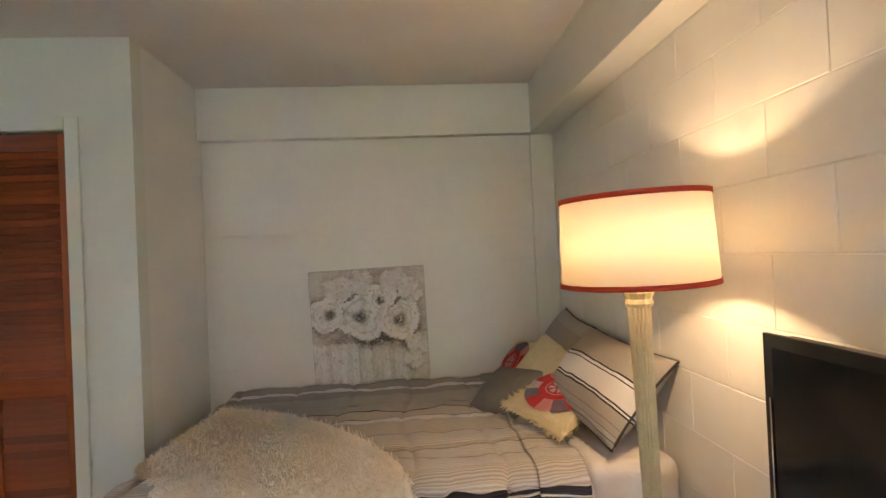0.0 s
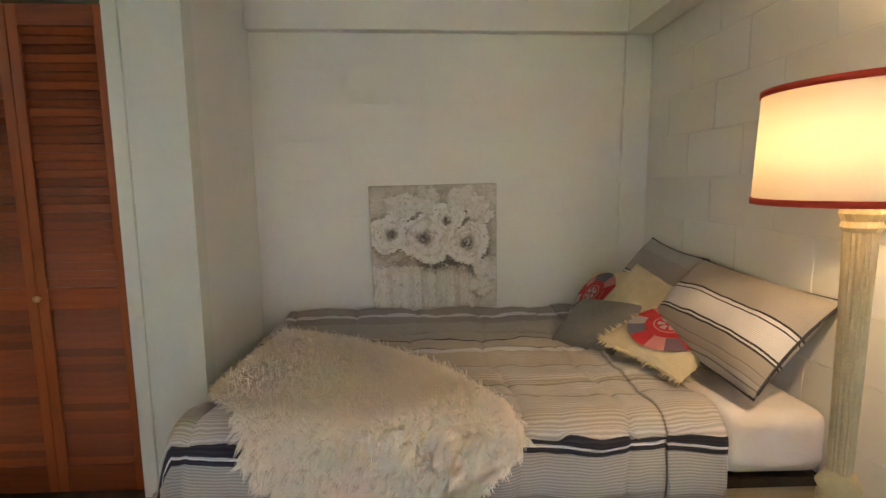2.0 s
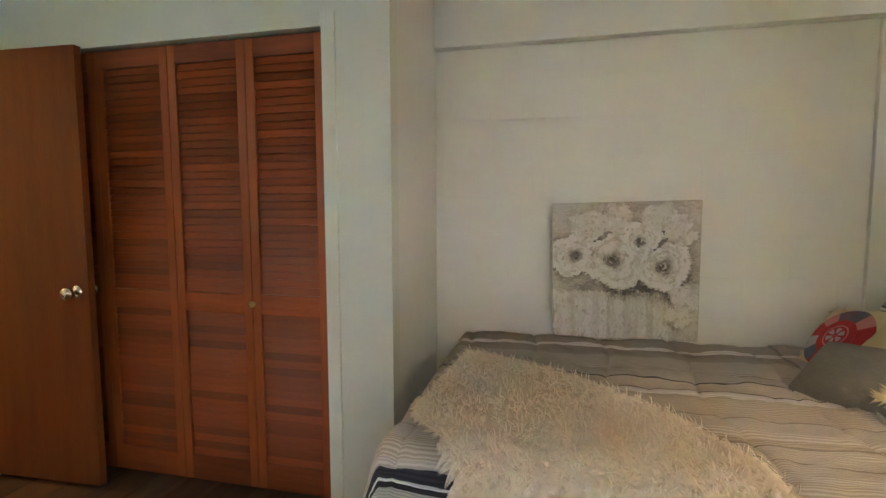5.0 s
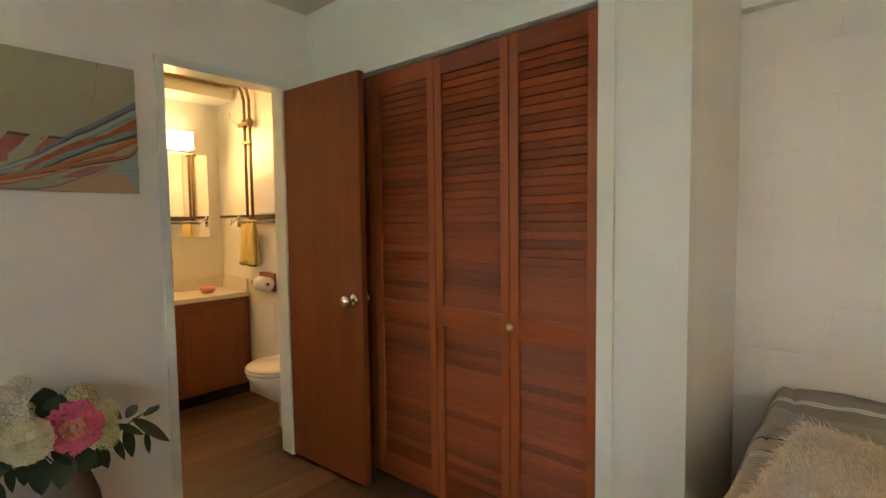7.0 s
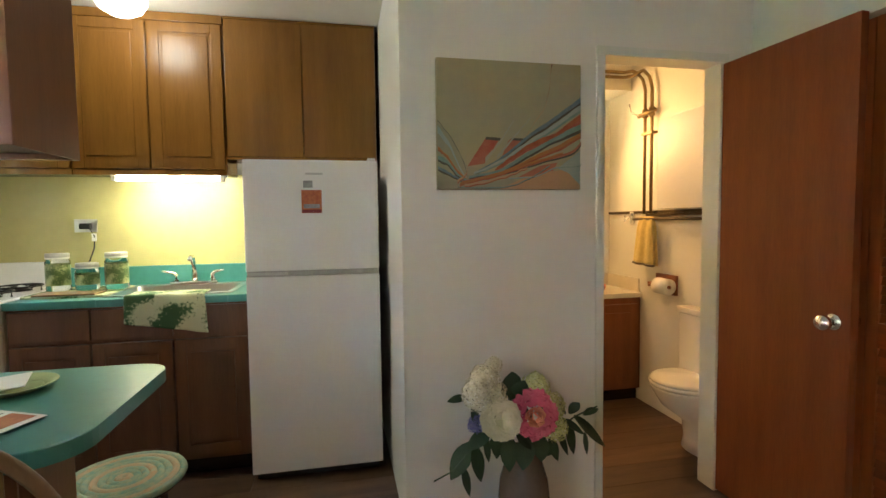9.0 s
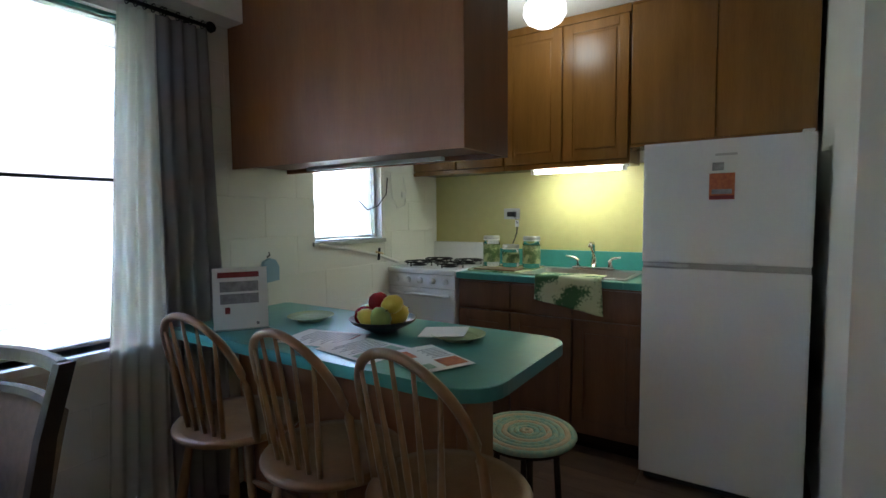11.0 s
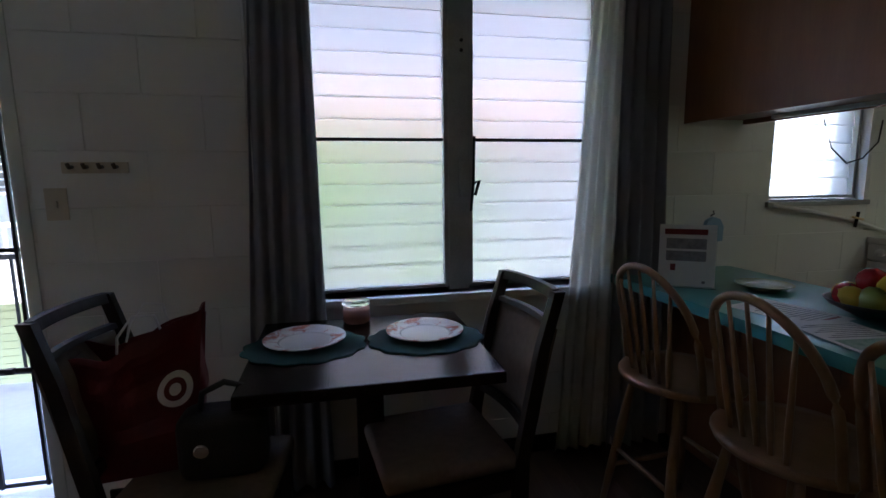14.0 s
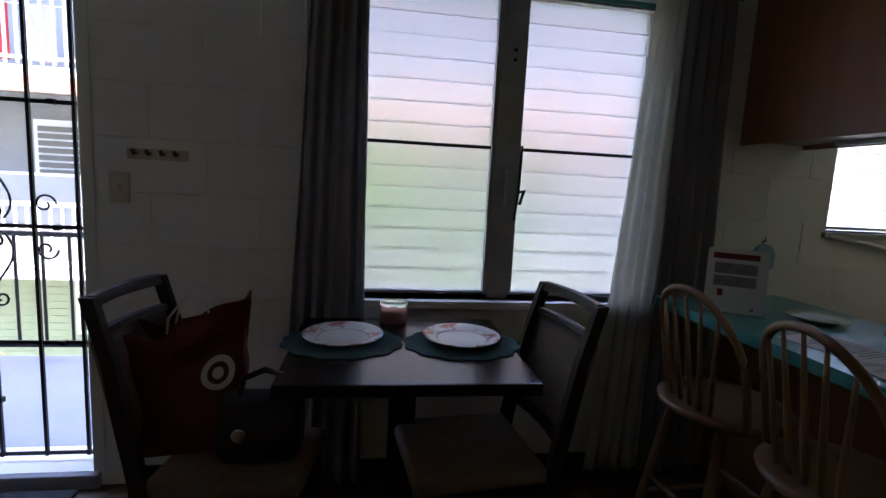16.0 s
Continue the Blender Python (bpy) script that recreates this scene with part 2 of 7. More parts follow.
def stripe_mat(name, stops, length, axis=1, rough=0.9, rib=220.0, rib_bump=0.25):
    """Woven cloth with stripes across one of its own directions: stops are (metres, colour)."""
    m = bpy.data.materials.new(name)
    m.use_nodes = True
    n, l = m.node_tree.nodes, m.node_tree.links
    b = n["Principled BSDF"]
    b.inputs["Roughness"].default_value, b.inputs["Specular IOR Level"].default_value = rough, 0.2
    uv = n.new("ShaderNodeUVMap")
    sp = n.new("ShaderNodeSeparateXYZ")
    l.new(uv.outputs[0], sp.inputs[0])
    wob = n.new("ShaderNodeTexNoise")
    wob.inputs["Scale"].default_value = 5
    l.new(uv.outputs[0], wob.inputs[0])
    ma = n.new("ShaderNodeMath")
    ma.operation = "MULTIPLY_ADD"
    ma.inputs[1].default_value = 0.03
    l.new(wob.outputs[0], ma.inputs[0])
    l.new(sp.outputs[axis], ma.inputs[2])
    di = n.new("ShaderNodeMath")
    di.operation = "DIVIDE"
    di.inputs[1].default_value = length
    l.new(ma.outputs[0], di.inputs[0])
    cr = n.new("ShaderNodeValToRGB")
    cr.color_ramp.interpolation = "CONSTANT"
    els = cr.color_ramp.elements
    for k, (at, col) in enumerate(stops):
        e = els[k] if k < 2 else els.new(at / length)
        e.position, e.color = at / length, (*col, 1)
    l.new(di.outputs[0], cr.inputs[0])
    wv = n.new("ShaderNodeTexWave")
    wv.bands_direction = "Y" if axis == 1 else "X"
    wv.inputs["Scale"].default_value, wv.inputs["Distortion"].default_value = rib / 6.28, 1.5
    l.new(uv.outputs[0], wv.inputs[0])
    fi = n.new("ShaderNodeTexNoise")
    fi.inputs["Scale"].default_value = 160
    l.new(uv.outputs[0], fi.inputs[0])
    mx = n.new("ShaderNodeMix")
    mx.data_type, mx.blend_type = "RGBA", "MULTIPLY"
    mx.inputs[0].default_value = 0.35
    l.new(cr.outputs[0], mx.inputs[6])
    l.new(wv.outputs[0], mx.inputs[7])
    l.new(mx.outputs[2], b.inputs["Base Color"])
    sm = n.new("ShaderNodeMath")
    sm.operation = "ADD"
    l.new(wv.outputs[0], sm.inputs[0])
    l.new(fi.outputs[0], sm.inputs[1])
    bp = n.new("ShaderNodeBump")
    bp.inputs["Strength"].default_value, bp.inputs["Distance"].default_value = rib_bump, 0.004
    l.new(sm.outputs[0], bp.inputs["Height"])
    l.new(bp.outputs[0], b.inputs["Normal"])
    return m


def shade_mat(name, colour, through_share=0.55):
    m = bpy.data.materials.new(name)
    m.use_nodes = True
    n, l = m.node_tree.nodes, m.node_tree.links
    b = n["Principled BSDF"]
    b.inputs["Base Color"].default_value, b.inputs["Roughness"].default_value = (*colour, 1), 0.8
    tr = n.new("ShaderNodeBsdfTranslucent")
    tr.inputs[0].default_value = (*colour, 1)
    mx = n.new("ShaderNodeMixShader")
    mx.inputs[0].default_value = through_share
    l.new(b.outputs[0], mx.inputs[1])
    l.new(tr.outputs[0], mx.inputs[2])
    l.new(mx.outputs[0], n["Material Output"].inputs[0])
    return m


CREAM_PAINT = mat("cream_carved_wood", (0.66, 0.56, 0.33), 0.5, second=(0.50, 0.43, 0.24), scale=14, fine=0.1)
SHADE = shade_mat("linen_shade", (0.92, 0.86, 0.74), 0.42)
RED_TRIM = mat("red_trim", (0.58, 0.05, 0.02), 0.7)
BLACK_PLASTIC = mat("black_plastic", (0.012, 0.012, 0.014), 0.3, second=(0.018, 0.018, 0.02), scale=40)
SCREEN = mat("dark_screen", (0.006, 0.006, 0.008), 0.12)
CHROME = mat("chrome", (0.75, 0.75, 0.74), 0.12, 1.0)
BRASS = mat("aged_brass", (0.68, 0.52, 0.28), 0.35, 1.0)
STEEL = mat("brushed_steel", (0.55, 0.55, 0.53), 0.3, 1.0, second=(0.45, 0.45, 0.44), scale=5, stretch=(1, 40, 1))
ALU = mat("weathered_aluminium", (0.46, 0.46, 0.44), 0.5, 0.5, second=(0.34, 0.34, 0.32), scale=12, fine=0.1)
SHEET = mat("white_sheet", (0.80, 0.76, 0.72), 0.9, second=(0.74, 0.70, 0.66), scale=5, bump=0.4, fine=0.2)
WICKER = mat("pale_bed_base", (0.55, 0.46, 0.30), 0.7, second=(0.45, 0.37, 0.22), scale=6, stretch=(1, 1, 20), fine=0.3)
DARK_CLOTH = mat("charcoal_cloth", (0.05, 0.05, 0.055), 0.9, second=(0.035, 0.035, 0.04), scale=30, fine=0.2)
GREY_CLOTH = mat("grey_velvet", (0.22, 0.215, 0.19), 0.9, second=(0.17, 0.165, 0.15), scale=10, bump=0.2, fine=0.3)
CREAM_CLOTH = mat("cream_wool", (0.72, 0.63, 0.42), 0.95, second=(0.62, 0.53, 0.33), scale=20, bump=0.3, fine=0.5)
FUR = shade_mat("shaggy_fur", (0.97, 0.92, 0.82), 0.5)
FUR_ROOT = mat("fur_backing", (0.90, 0.83, 0.71), 0.95, second=(0.84, 0.75, 0.62), scale=30, fine=0.4)
RED_CLOTH = mat("red_cloth", (0.50, 0.03, 0.035), 0.85, second=(0.40, 0.02, 0.025), scale=30, fine=0.3)
PINK_CLOTH = mat("dusty_pink_cloth", (0.60, 0.26, 0.24), 0.85, second=(0.52, 0.20, 0.19), scale=30, fine=0.3)
SEAM_CLOTH = mat("quilt_piping", (0.26, 0.25, 0.25), 0.9, second=(0.16, 0.16, 0.17), scale=25, fine=0.3)
BLUE_CLOTH = mat("slate_cloth", (0.14, 0.15, 0.20), 0.85, second=(0.10, 0.11, 0.15), scale=30, fine=0.3)
DUSK_CLOTH = mat("dusky_purple_cloth", (0.20, 0.13, 0.17), 0.85, second=(0.15, 0.10, 0.13), scale=30, fine=0.3)
PALE_CLOTH = mat("pale_grey_cloth", (0.45, 0.42, 0.42), 0.85, second=(0.38, 0.36, 0.36), scale=30, fine=0.3)
ESPRESSO = mat("espresso_wood", (0.018, 0.012, 0.009), 0.2, second=(0.028, 0.017, 0.012), scale=4, stretch=(8, 1, 8), fine=0.03)
DARK_FRAME = mat("satin_dark_wood", (0.022, 0.015, 0.011), 0.5, second=(0.034, 0.022, 0.015), scale=4, stretch=(8, 8, 1), fine=0.04, spec=0.3)
UPHOLSTERY = mat("brown_upholstery", (0.22, 0.16, 0.115), 0.8, second=(0.16, 0.115, 0.085), scale=40, fine=0.3)
BEECH = mat("golden_beech", (0.27, 0.15, 0.068), 0.35, second=(0.20, 0.105, 0.045), scale=3, stretch=(6, 6, 1), fine=0.04)
PORCELAIN = mat("porcelain", (0.82, 0.80, 0.74), 0.12)
MARBLE = mat("cultured_marble", (0.80, 0.76, 0.66), 0.2, second=(0.74, 0.68, 0.56), scale=3)
VANITY = mat("cherry_vanity", (0.26, 0.085, 0.03), 0.4, second=(0.18, 0.055, 0.018), scale=2, stretch=(8, 8, 0.8), fine=0.03)
MIRROR = mat("mirror", (0.9, 0.9, 0.9), 0.02, 1.0)
TOWEL = mat("yellow_towel", (0.72, 0.58, 0.24), 0.95, second=(0.62, 0.48, 0.18), scale=30, fine=0.5)
PAPER = mat("white_paper", (0.80, 0.80, 0.78), 0.6, second=(0.76, 0.76, 0.74), scale=6)
INK_RED = mat("dark_red_ink", (0.20, 0.02, 0.02), 0.6)
INK_GREY = mat("grey_ink", (0.16, 0.16, 0.17), 0.6, second=(0.36, 0.36, 0.37), scale=40)
INK_ORANGE = mat("orange_print", (0.55, 0.17, 0.05), 0.5, second=(0.35, 0.07, 0.03), scale=60)
INK_GREEN = mat("green_print", (0.16, 0.32, 0.22), 0.6, second=(0.45, 0.55, 0.45), scale=50)
PLATE_GREEN = mat("pale_green_glaze", (0.45, 0.55, 0.36), 0.2, second=(0.38, 0.48, 0.28), scale=20)
PLATE_WHITE = mat("cream_china", (0.78, 0.74, 0.66), 0.15)
PLATE_RIM = mat("flowered_rim", (0.78, 0.75, 0.69), 0.2, second=(0.55, 0.22, 0.16), scale=24)
PLACEMAT = mat("dark_green_placemat", (0.02, 0.075, 0.065), 0.85, second=(0.015, 0.055, 0.05), scale=60, fine=0.4)
CANDLE = mat("salmon_wax", (0.62, 0.25, 0.20), 0.5)
LEAF = mat("dark_green_leaf", (0.035, 0.085, 0.04), 0.45, second=(0.02, 0.055, 0.025), scale=20)
PETAL_CREAM = mat("cream_petal", (0.80, 0.76, 0.55), 0.7, second=(0.72, 0.70, 0.45), scale=30)
PETAL_WHITE = mat("white_petal", (0.70, 0.67, 0.52), 0.7, second=(0.60, 0.57, 0.40), scale=30)
PETAL_PINK = mat("pink_petal", (0.80, 0.11, 0.24), 0.7, second=(0.82, 0.24, 0.32), scale=20)
PETAL_BLUE = mat("periwinkle_petal", (0.20, 0.22, 0.50), 0.7)
PETAL_GREEN = mat("lime_petal", (0.55, 0.62, 0.22), 0.7, second=(0.65, 0.68, 0.34), scale=30)
VASE = mat("taupe_glazed_ceramic", (0.16, 0.115, 0.08), 0.22, second=(0.12, 0.085, 0.06), scale=5)
RUG_ORANGE = mat("orange_braid", (0.62, 0.40, 0.24), 0.95, second=(0.50, 0.52, 0.36), scale=45, fine=0.6)
RUG = mat("braided_rug", (0.48, 0.50, 0.32), 0.95, second=(0.20, 0.42, 0.36), scale=45, fine=0.6)
GREY_CURTAIN = shade_mat("grey_curtain", (0.34, 0.34, 0.36), 0.30)
SHEER = shade_mat("sheer_lace", (0.85, 0.85, 0.80), 0.6)
DOORMAT = mat("charcoal_doormat", (0.045, 0.048, 0.055), 0.95, second=(0.03, 0.032, 0.038), scale=40, fine=0.6)
BAG_RED = mat("red_paper_bag", (0.15, 0.010, 0.014), 0.35, second=(0.11, 0.007, 0.010), scale=8)
LEATHER = mat("black_leather", (0.012, 0.012, 0.012), 0.4, second=(0.02, 0.02, 0.02), scale=30, fine=0.3)
IVORY = mat("ivory_plastic", (0.62, 0.55, 0.40), 0.4)
WHITE_PLASTIC = mat("white_plastic", (0.75, 0.75, 0.72), 0.4)
PALE_BLUE = mat("pale_blue_cloth", (0.30, 0.45, 0.55), 0.9)
FABRIC_LEAF = mat("palm_print_cotton", (0.04, 0.11, 0.04), 0.9, second=(0.50, 0.52, 0.32), scale=8, detail=0.6, fine=0.05)
JAR_PRINT = mat("leafy_jar_print", (0.09, 0.15, 0.045), 0.35, second=(0.44, 0.47, 0.24), scale=16, detail=1.5)
for printed, low, high in ((FABRIC_LEAF, 0.46, 0.54), (PLATE_RIM, 0.52, 0.58), (JAR_PRINT, 0.45, 0.56)):
    for node in printed.node_tree.nodes:
        if node.type == "MAP_RANGE":
            node.inputs[1].default_value, node.inputs[2].default_value = low, high
FRUIT_RED = mat("red_apple", (0.42, 0.018, 0.022), 0.25, second=(0.30, 0.012, 0.015), scale=8)
FRUIT_GREEN = mat("green_pear", (0.26, 0.36, 0.06), 0.3, second=(0.32, 0.40, 0.08), scale=8)
FRUIT_YELLOW = mat("yellow_lemon", (0.62, 0.42, 0.03), 0.35, second=(0.68, 0.48, 0.06), scale=10)
PIPE = mat("old_brass_pipe", (0.30, 0.22, 0.10), 0.4, 0.6, second=(0.20, 0.15, 0.07), scale=20)
BRONZE = mat("bronze_pipe", (0.10, 0.075, 0.04), 0.4, 0.5)
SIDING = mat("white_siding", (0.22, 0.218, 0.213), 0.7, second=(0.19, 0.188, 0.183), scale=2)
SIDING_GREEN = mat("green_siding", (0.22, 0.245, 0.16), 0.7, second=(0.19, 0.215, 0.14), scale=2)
SHUTTER = mat("taupe_shutter", (0.13, 0.118, 0.098), 0.6, second=(0.10, 0.09, 0.075), scale=6)
SALMON = mat("salmon_fascia", (0.60, 0.25, 0.14), 0.7, second=(0.54, 0.22, 0.12), scale=3)
RAIL_WHITE = mat("white_rail_paint", (0.66, 0.66, 0.66), 0.5, second=(0.58, 0.58, 0.57), scale=6)
CROTON = mat("croton_leaf", (0.55, 0.40, 0.08), 0.4, second=(0.45, 0.07, 0.05), scale=6)
GLOW_TUBE = mat("lit_tube", (0.97, 1.0, 0.85), 0.5, emit=0.6)
GLOW_GLOBE = mat("lit_globe", (0.96, 1.0, 0.95), 0.4, emit=0.08)
GLOW_BATH = mat("lit_bath_bulb", (1.0, 0.80, 0.45), 0.4, emit=0.11)
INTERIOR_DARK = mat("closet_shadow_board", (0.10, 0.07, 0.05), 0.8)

# ---- structure ----
CEIL_Z, EAST, NORTH, WEST, SOUTH, KWEST, BATHW = 2.47, 1.16, 3.165, -3.04, -1.60, -4.33, -4.62
CLOSET_Y, CLOSET_X = 2.41, -1.04
structure(box("ceiling", -4.9, 1.36, -1.8, 3.365, CEIL_Z, CEIL_Z + 0.12, CEIL), "off-white painted ceiling", "ceiling")
WALL_S = wall_with_holes("wall_south", "y", SOUTH - 0.2, SOUTH, -4.9, 1.36, -0.012, CEIL_Z, [(0.12, 0.99, 0.06, 2.12), (-2.14, -0.88, 0.80, 2.10), (-3.66, -3.07, 1.16, 1.75)], PAINT)
WALL_E = structure(box("wall_east", EAST, EAST + 0.2, SOUTH, 3.365, -0.012, CEIL_Z, PAINT))
WALL_N = structure(box("wall_north", -4.9, EAST, NORTH, NORTH + 0.2, -0.012, CEIL_Z, PAINT))
structure(box("beam_north", CLOSET_X + 0.003, 1.005, 3.10, NORTH - 0.003, 2.15, CEIL_Z - 0.003, PAINT, bevel=0.004))
structure(box("beam_east", 1.005, EAST - 0.003, SOUTH + 0.12, NORTH - 0.003, 2.15, CEIL_Z - 0.003, PAINT, bevel=0.004))
structure(box("beam_south", -2.57, EAST - 0.003, SOUTH + 0.003, SOUTH + 0.12, 2.18, CEIL_Z - 0.003, PAINT, bevel=0.004))
structure(box("pilaster", 1.01, EAST - 0.003, 3.135, NORTH - 0.003, 0, 2.147, PAINT, bevel=0.004))
wall_with_holes("wall_west", "x", WEST - 0.10, WEST, 0.755, NORTH, -0.012, CEIL_Z, [(1.65, 2.245, -0.02, 2.04)], PAINT)
structure(box("wall_fridge_side", -4.9, WEST - 0.10, 0.755, 0.855, -0.012, CEIL_Z, PAINT))
structure(box("wall_kitchen_west", -4.9, KWEST, SOUTH, 0.755, -0.012, CEIL_Z, PAINT))
structure(box("wall_bath_west", -4.9, BATHW, 0.855, NORTH, -0.012, CEIL_Z, PAINT))
structure(box("wall_bath_north", BATHW, WEST - 0.10, 2.62, 2.70, -0.012, CEIL_Z, PAINT))
wall_with_holes("wall_closet_front", "y", CLOSET_Y, CLOSET_Y + 0.09, WEST, CLOSET_X, -0.012, CEIL_Z, [(-2.905, -1.33, -0.02, 2.045)], PAINT_GLOSS)
structure(box("wall_closet_side", CLOSET_X - 0.09, CLOSET_X, CLOSET_Y + 0.09, NORTH, -0.012, CEIL_Z, PAINT))
# closet casing and bathroom jambs
structure(box("trim_closet_side", -1.33, -1.272, CLOSET_Y - 0.016, CLOSET_Y - 0.001, 0, 2.105, PAINT_GLOSS, bevel=0.003))
structure(box("trim_closet_head", -3.03, -1.333, CLOSET_Y - 0.016, CLOSET_Y - 0.001, 2.045, 2.105, PAINT_GLOSS, bevel=0.003))
structure(box("trim_bath_south", WEST - 0.105, WEST + 0.012, 1.615, 1.652, 0, 2.027, PAINT_GLOSS, bevel=0.003))
structure(box("trim_bath_head", WEST - 0.105, WEST + 0.012, 1.613, 2.277, 2.028, 2.066, PAINT_GLOSS, bevel=0.003))
structure(box("trim_bath_north", WEST - 0.105, WEST - 0.002, 2.243, 2.275, 0, 2.027, PAINT_GLOSS, bevel=0.003))
structure(box("trim_entry", 0.10, 0.145, SOUTH - 0.18, SOUTH + 0.006, 0.06, 2.12, PAINT_GLOSS, bevel=0.003))
structure(box("trim_entry_east", 0.95, 0.995, SOUTH - 0.18, SOUTH + 0.006, 0.06, 2.12, PAINT_GLOSS, bevel=0.003))
structure(box("threshold", 0.12, 0.99, SOUTH - 0.23, SOUTH + 0.03, -0.01, 0.058, CONCRETE, bevel=0.008))
structure(box("baseboard", -2.0, -0.05, SOUTH + 0.001, SOUTH + 0.014, 0, 0.08, ESPRESSO, bevel=0.003))
structure(box("soffit_bath", BATHW + 0.002, -4.33, 0.86, 2.618, 2.25, CEIL_Z - 0.002, PAINT, bevel=0.003))
structure(box("backsplash_panel", KWEST + 0.001, KWEST + 0.009, SOUTH + 0.002, 0.753, 0.95, 1.62, GREEN_WALL), "yellow-green laminate wall panel above the counter", "backsplash")

# ---- closet doors: four louvred leaves ----
def louvred_leaf(name, x0, x1, group):
    leaf = thing(name, (0, 0, 0), "red-brown stained wooden louvred bifold closet door", "closet door", group)
    y0, y1 = CLOSET_Y + 0.012, CLOSET_Y + 0.042
    w = 0.042
    box("stile", x0 + 0.002, x0 + w, y0, y1, 0.02, 2.035, STILE, leaf, 0.002)
    box("stile", x1 - w, x1 - 0.002, y0, y1, 0.02, 2.035, STILE, leaf, 0.002)
    for z0, z1 in ((0.02, 0.14), (0.835, 0.925), (1.955, 2.035)):
        box("rail", x0 + w, x1 - w, y0 + 0.001, y1 - 0.001, z0, z1, LOUVRE, leaf, 0.002)
    bm = bmesh.new()
    vs, _ = bm_box(bm, 0, x1 - x0 - 2 * w, -0.0035, 0.0035, -0.0166, 0.0166)
    bmesh.ops.rotate(bm, verts=bm.verts, cent=(0, 0, 0), matrix=Matrix.Rotation(radians(-16), 3, "X"))
    me = bpy.data.meshes.new("slat")
    bm.to_mesh(me)
    bm.free()
    me.materials.append(LOUVRE)
    for z0, z1 in ((0.14, 0.835), (0.925, 1.955)):
        n = round((z1 - z0) / 0.0348)
        for k in range(n):
            ob = new("slat", me)
            ob.location = (x0 + w, (y0 + y1) / 2, z0 + (k + 0.5) * (z1 - z0) / n)
            ob.parent = leaf
    return leaf


seams = [-1.335, -1.705, -2.10, -2.505, -2.90]
leaves = [louvred_leaf("closet_door", seams[k + 1], seams[k], "closet bifold leaves") for k in range(4)]
lathe("knob", [(0.004, 0), (0.006, 0.012), (0.014, 0.02), (0.015, 0.028), (0.0, 0.032)], BRASS, leaves[0], segments=14, label="small brass knob").matrix_local = pose(-1.69, CLOSET_Y + 0.012, 0.885, 90)
# thin dark board added behind the slats; its colour stands for the closet's shade
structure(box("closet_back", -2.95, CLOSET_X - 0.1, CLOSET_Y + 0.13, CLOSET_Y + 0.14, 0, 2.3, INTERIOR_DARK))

# ---- bathroom door, open along the closet ----
door = thing("bathroom_door", (WEST + 0.005, 2.252, 0), "flat red-brown wood veneer door standing open", "door", turn=2.5)
box("leaf", 0, 0.59, 0, 0.035, 0.012, 2.022, DOORWOOD, door, 0.0015)
for side in (-1, 1):
    y = -0.001 if side < 0 else 0.036
    lathe("rosette", [(0.031, 0), (0.030, 0.006), (0.012, 0.010)], CHROME, door, segments=20).matrix_local = pose(0.53, y, 0.93, 90 if side < 0 else -90)
    lathe("knob", [(0.010, 0), (0.011, 0.028), (0.024, 0.034), (0.029, 0.048), (0.026, 0.062), (0.0, 0.066)], CHROME, door, segments=18, label="clear faceted chrome knob").matrix_local = pose(0.53, y, 0.93, 90 if side < 0 else -90)
for z in (0.25, 1.0, 1.75):
    tube("hinge", [(0.0, 0.030, z - 0.04), (0.0, 0.030, z + 0.04)], 0.007, BRASS, door)

# ---- bed ----
BX0, BX1, BY0, BY1, BZ = -0.86, 1.14, 1.75, 3.14, 0.61
bed = thing("bed", (0, 0, 0), "full-size bed with a white-sheeted mattress on a pale base", "bed")
box("base", BX0 + 0.05, BX1 - 0.01, BY0 + 0.03, BY1, 0.06, 0.385, WICKER, bed, 0.006, "pale slatted bed base")
box("box_top", BX0 + 0.04, BX1 - 0.005, BY0 + 0.02, BY1, 0.385, 0.42, ESPRESSO, bed, 0.004)
for x in (BX0 + 0.12, BX1 - 0.12):
    for y in (BY0 + 0.1, BY1 - 0.1):
        box("leg", x - 0.03, x + 0.03, y - 0.03, y + 0.03, 0.0, 0.06, ESPRESSO, bed)
bm = bmesh.new()
bm_box(bm, BX0 + 0.03, BX1, BY0 + 0.015, BY1, 0.437, BZ - 0.02)
bmesh.ops.bevel(bm, geom=list(bm.edges), offset=0.045, segments=4, profile=0.5, affect="EDGES")
part("mattress", bm, SHEET, bed, "mattress in a crumpled white fitted sheet", smooth=True)

GREY1, GREY2, TAN, OFFW, INKY, BEIGE, ICE = (0.40, 0.38, 0.34), (0.49, 0.47, 0.43), (0.60, 0.55, 0.47), (0.78, 0.77, 0.76), (0.05, 0.05, 0.065), (0.64, 0.61, 0.57), (0.52, 0.54, 0.56)
FINE = (0.36, 0.33, 0.29)
QUILT_STOPS = [(0.0, GREY1), (0.14, OFFW), (0.165, GREY1), (0.33, GREY2), (0.45, FINE), (0.455, GREY2), (0.60, INKY), (0.608, TAN), (0.70, INKY), (0.704, OFFW), (0.735, FINE), (0.74, OFFW), (0.765, INKY), (0.77, TAN), (0.92, FINE), (0.925, BEIGE), (1.05, TAN), (1.10, FINE), (1.105, BEIGE), (1.20, FINE), (1.205, BEIGE), (1.30, TAN), (1.36, BEIGE), (1.385, INKY), (1.407, OFFW), (1.417, INKY), (1.437, GREY2), (1.56, FINE), (1.58, GREY2), (1.63, FINE), (1.65, GREY2)]
bm = bmesh.new()
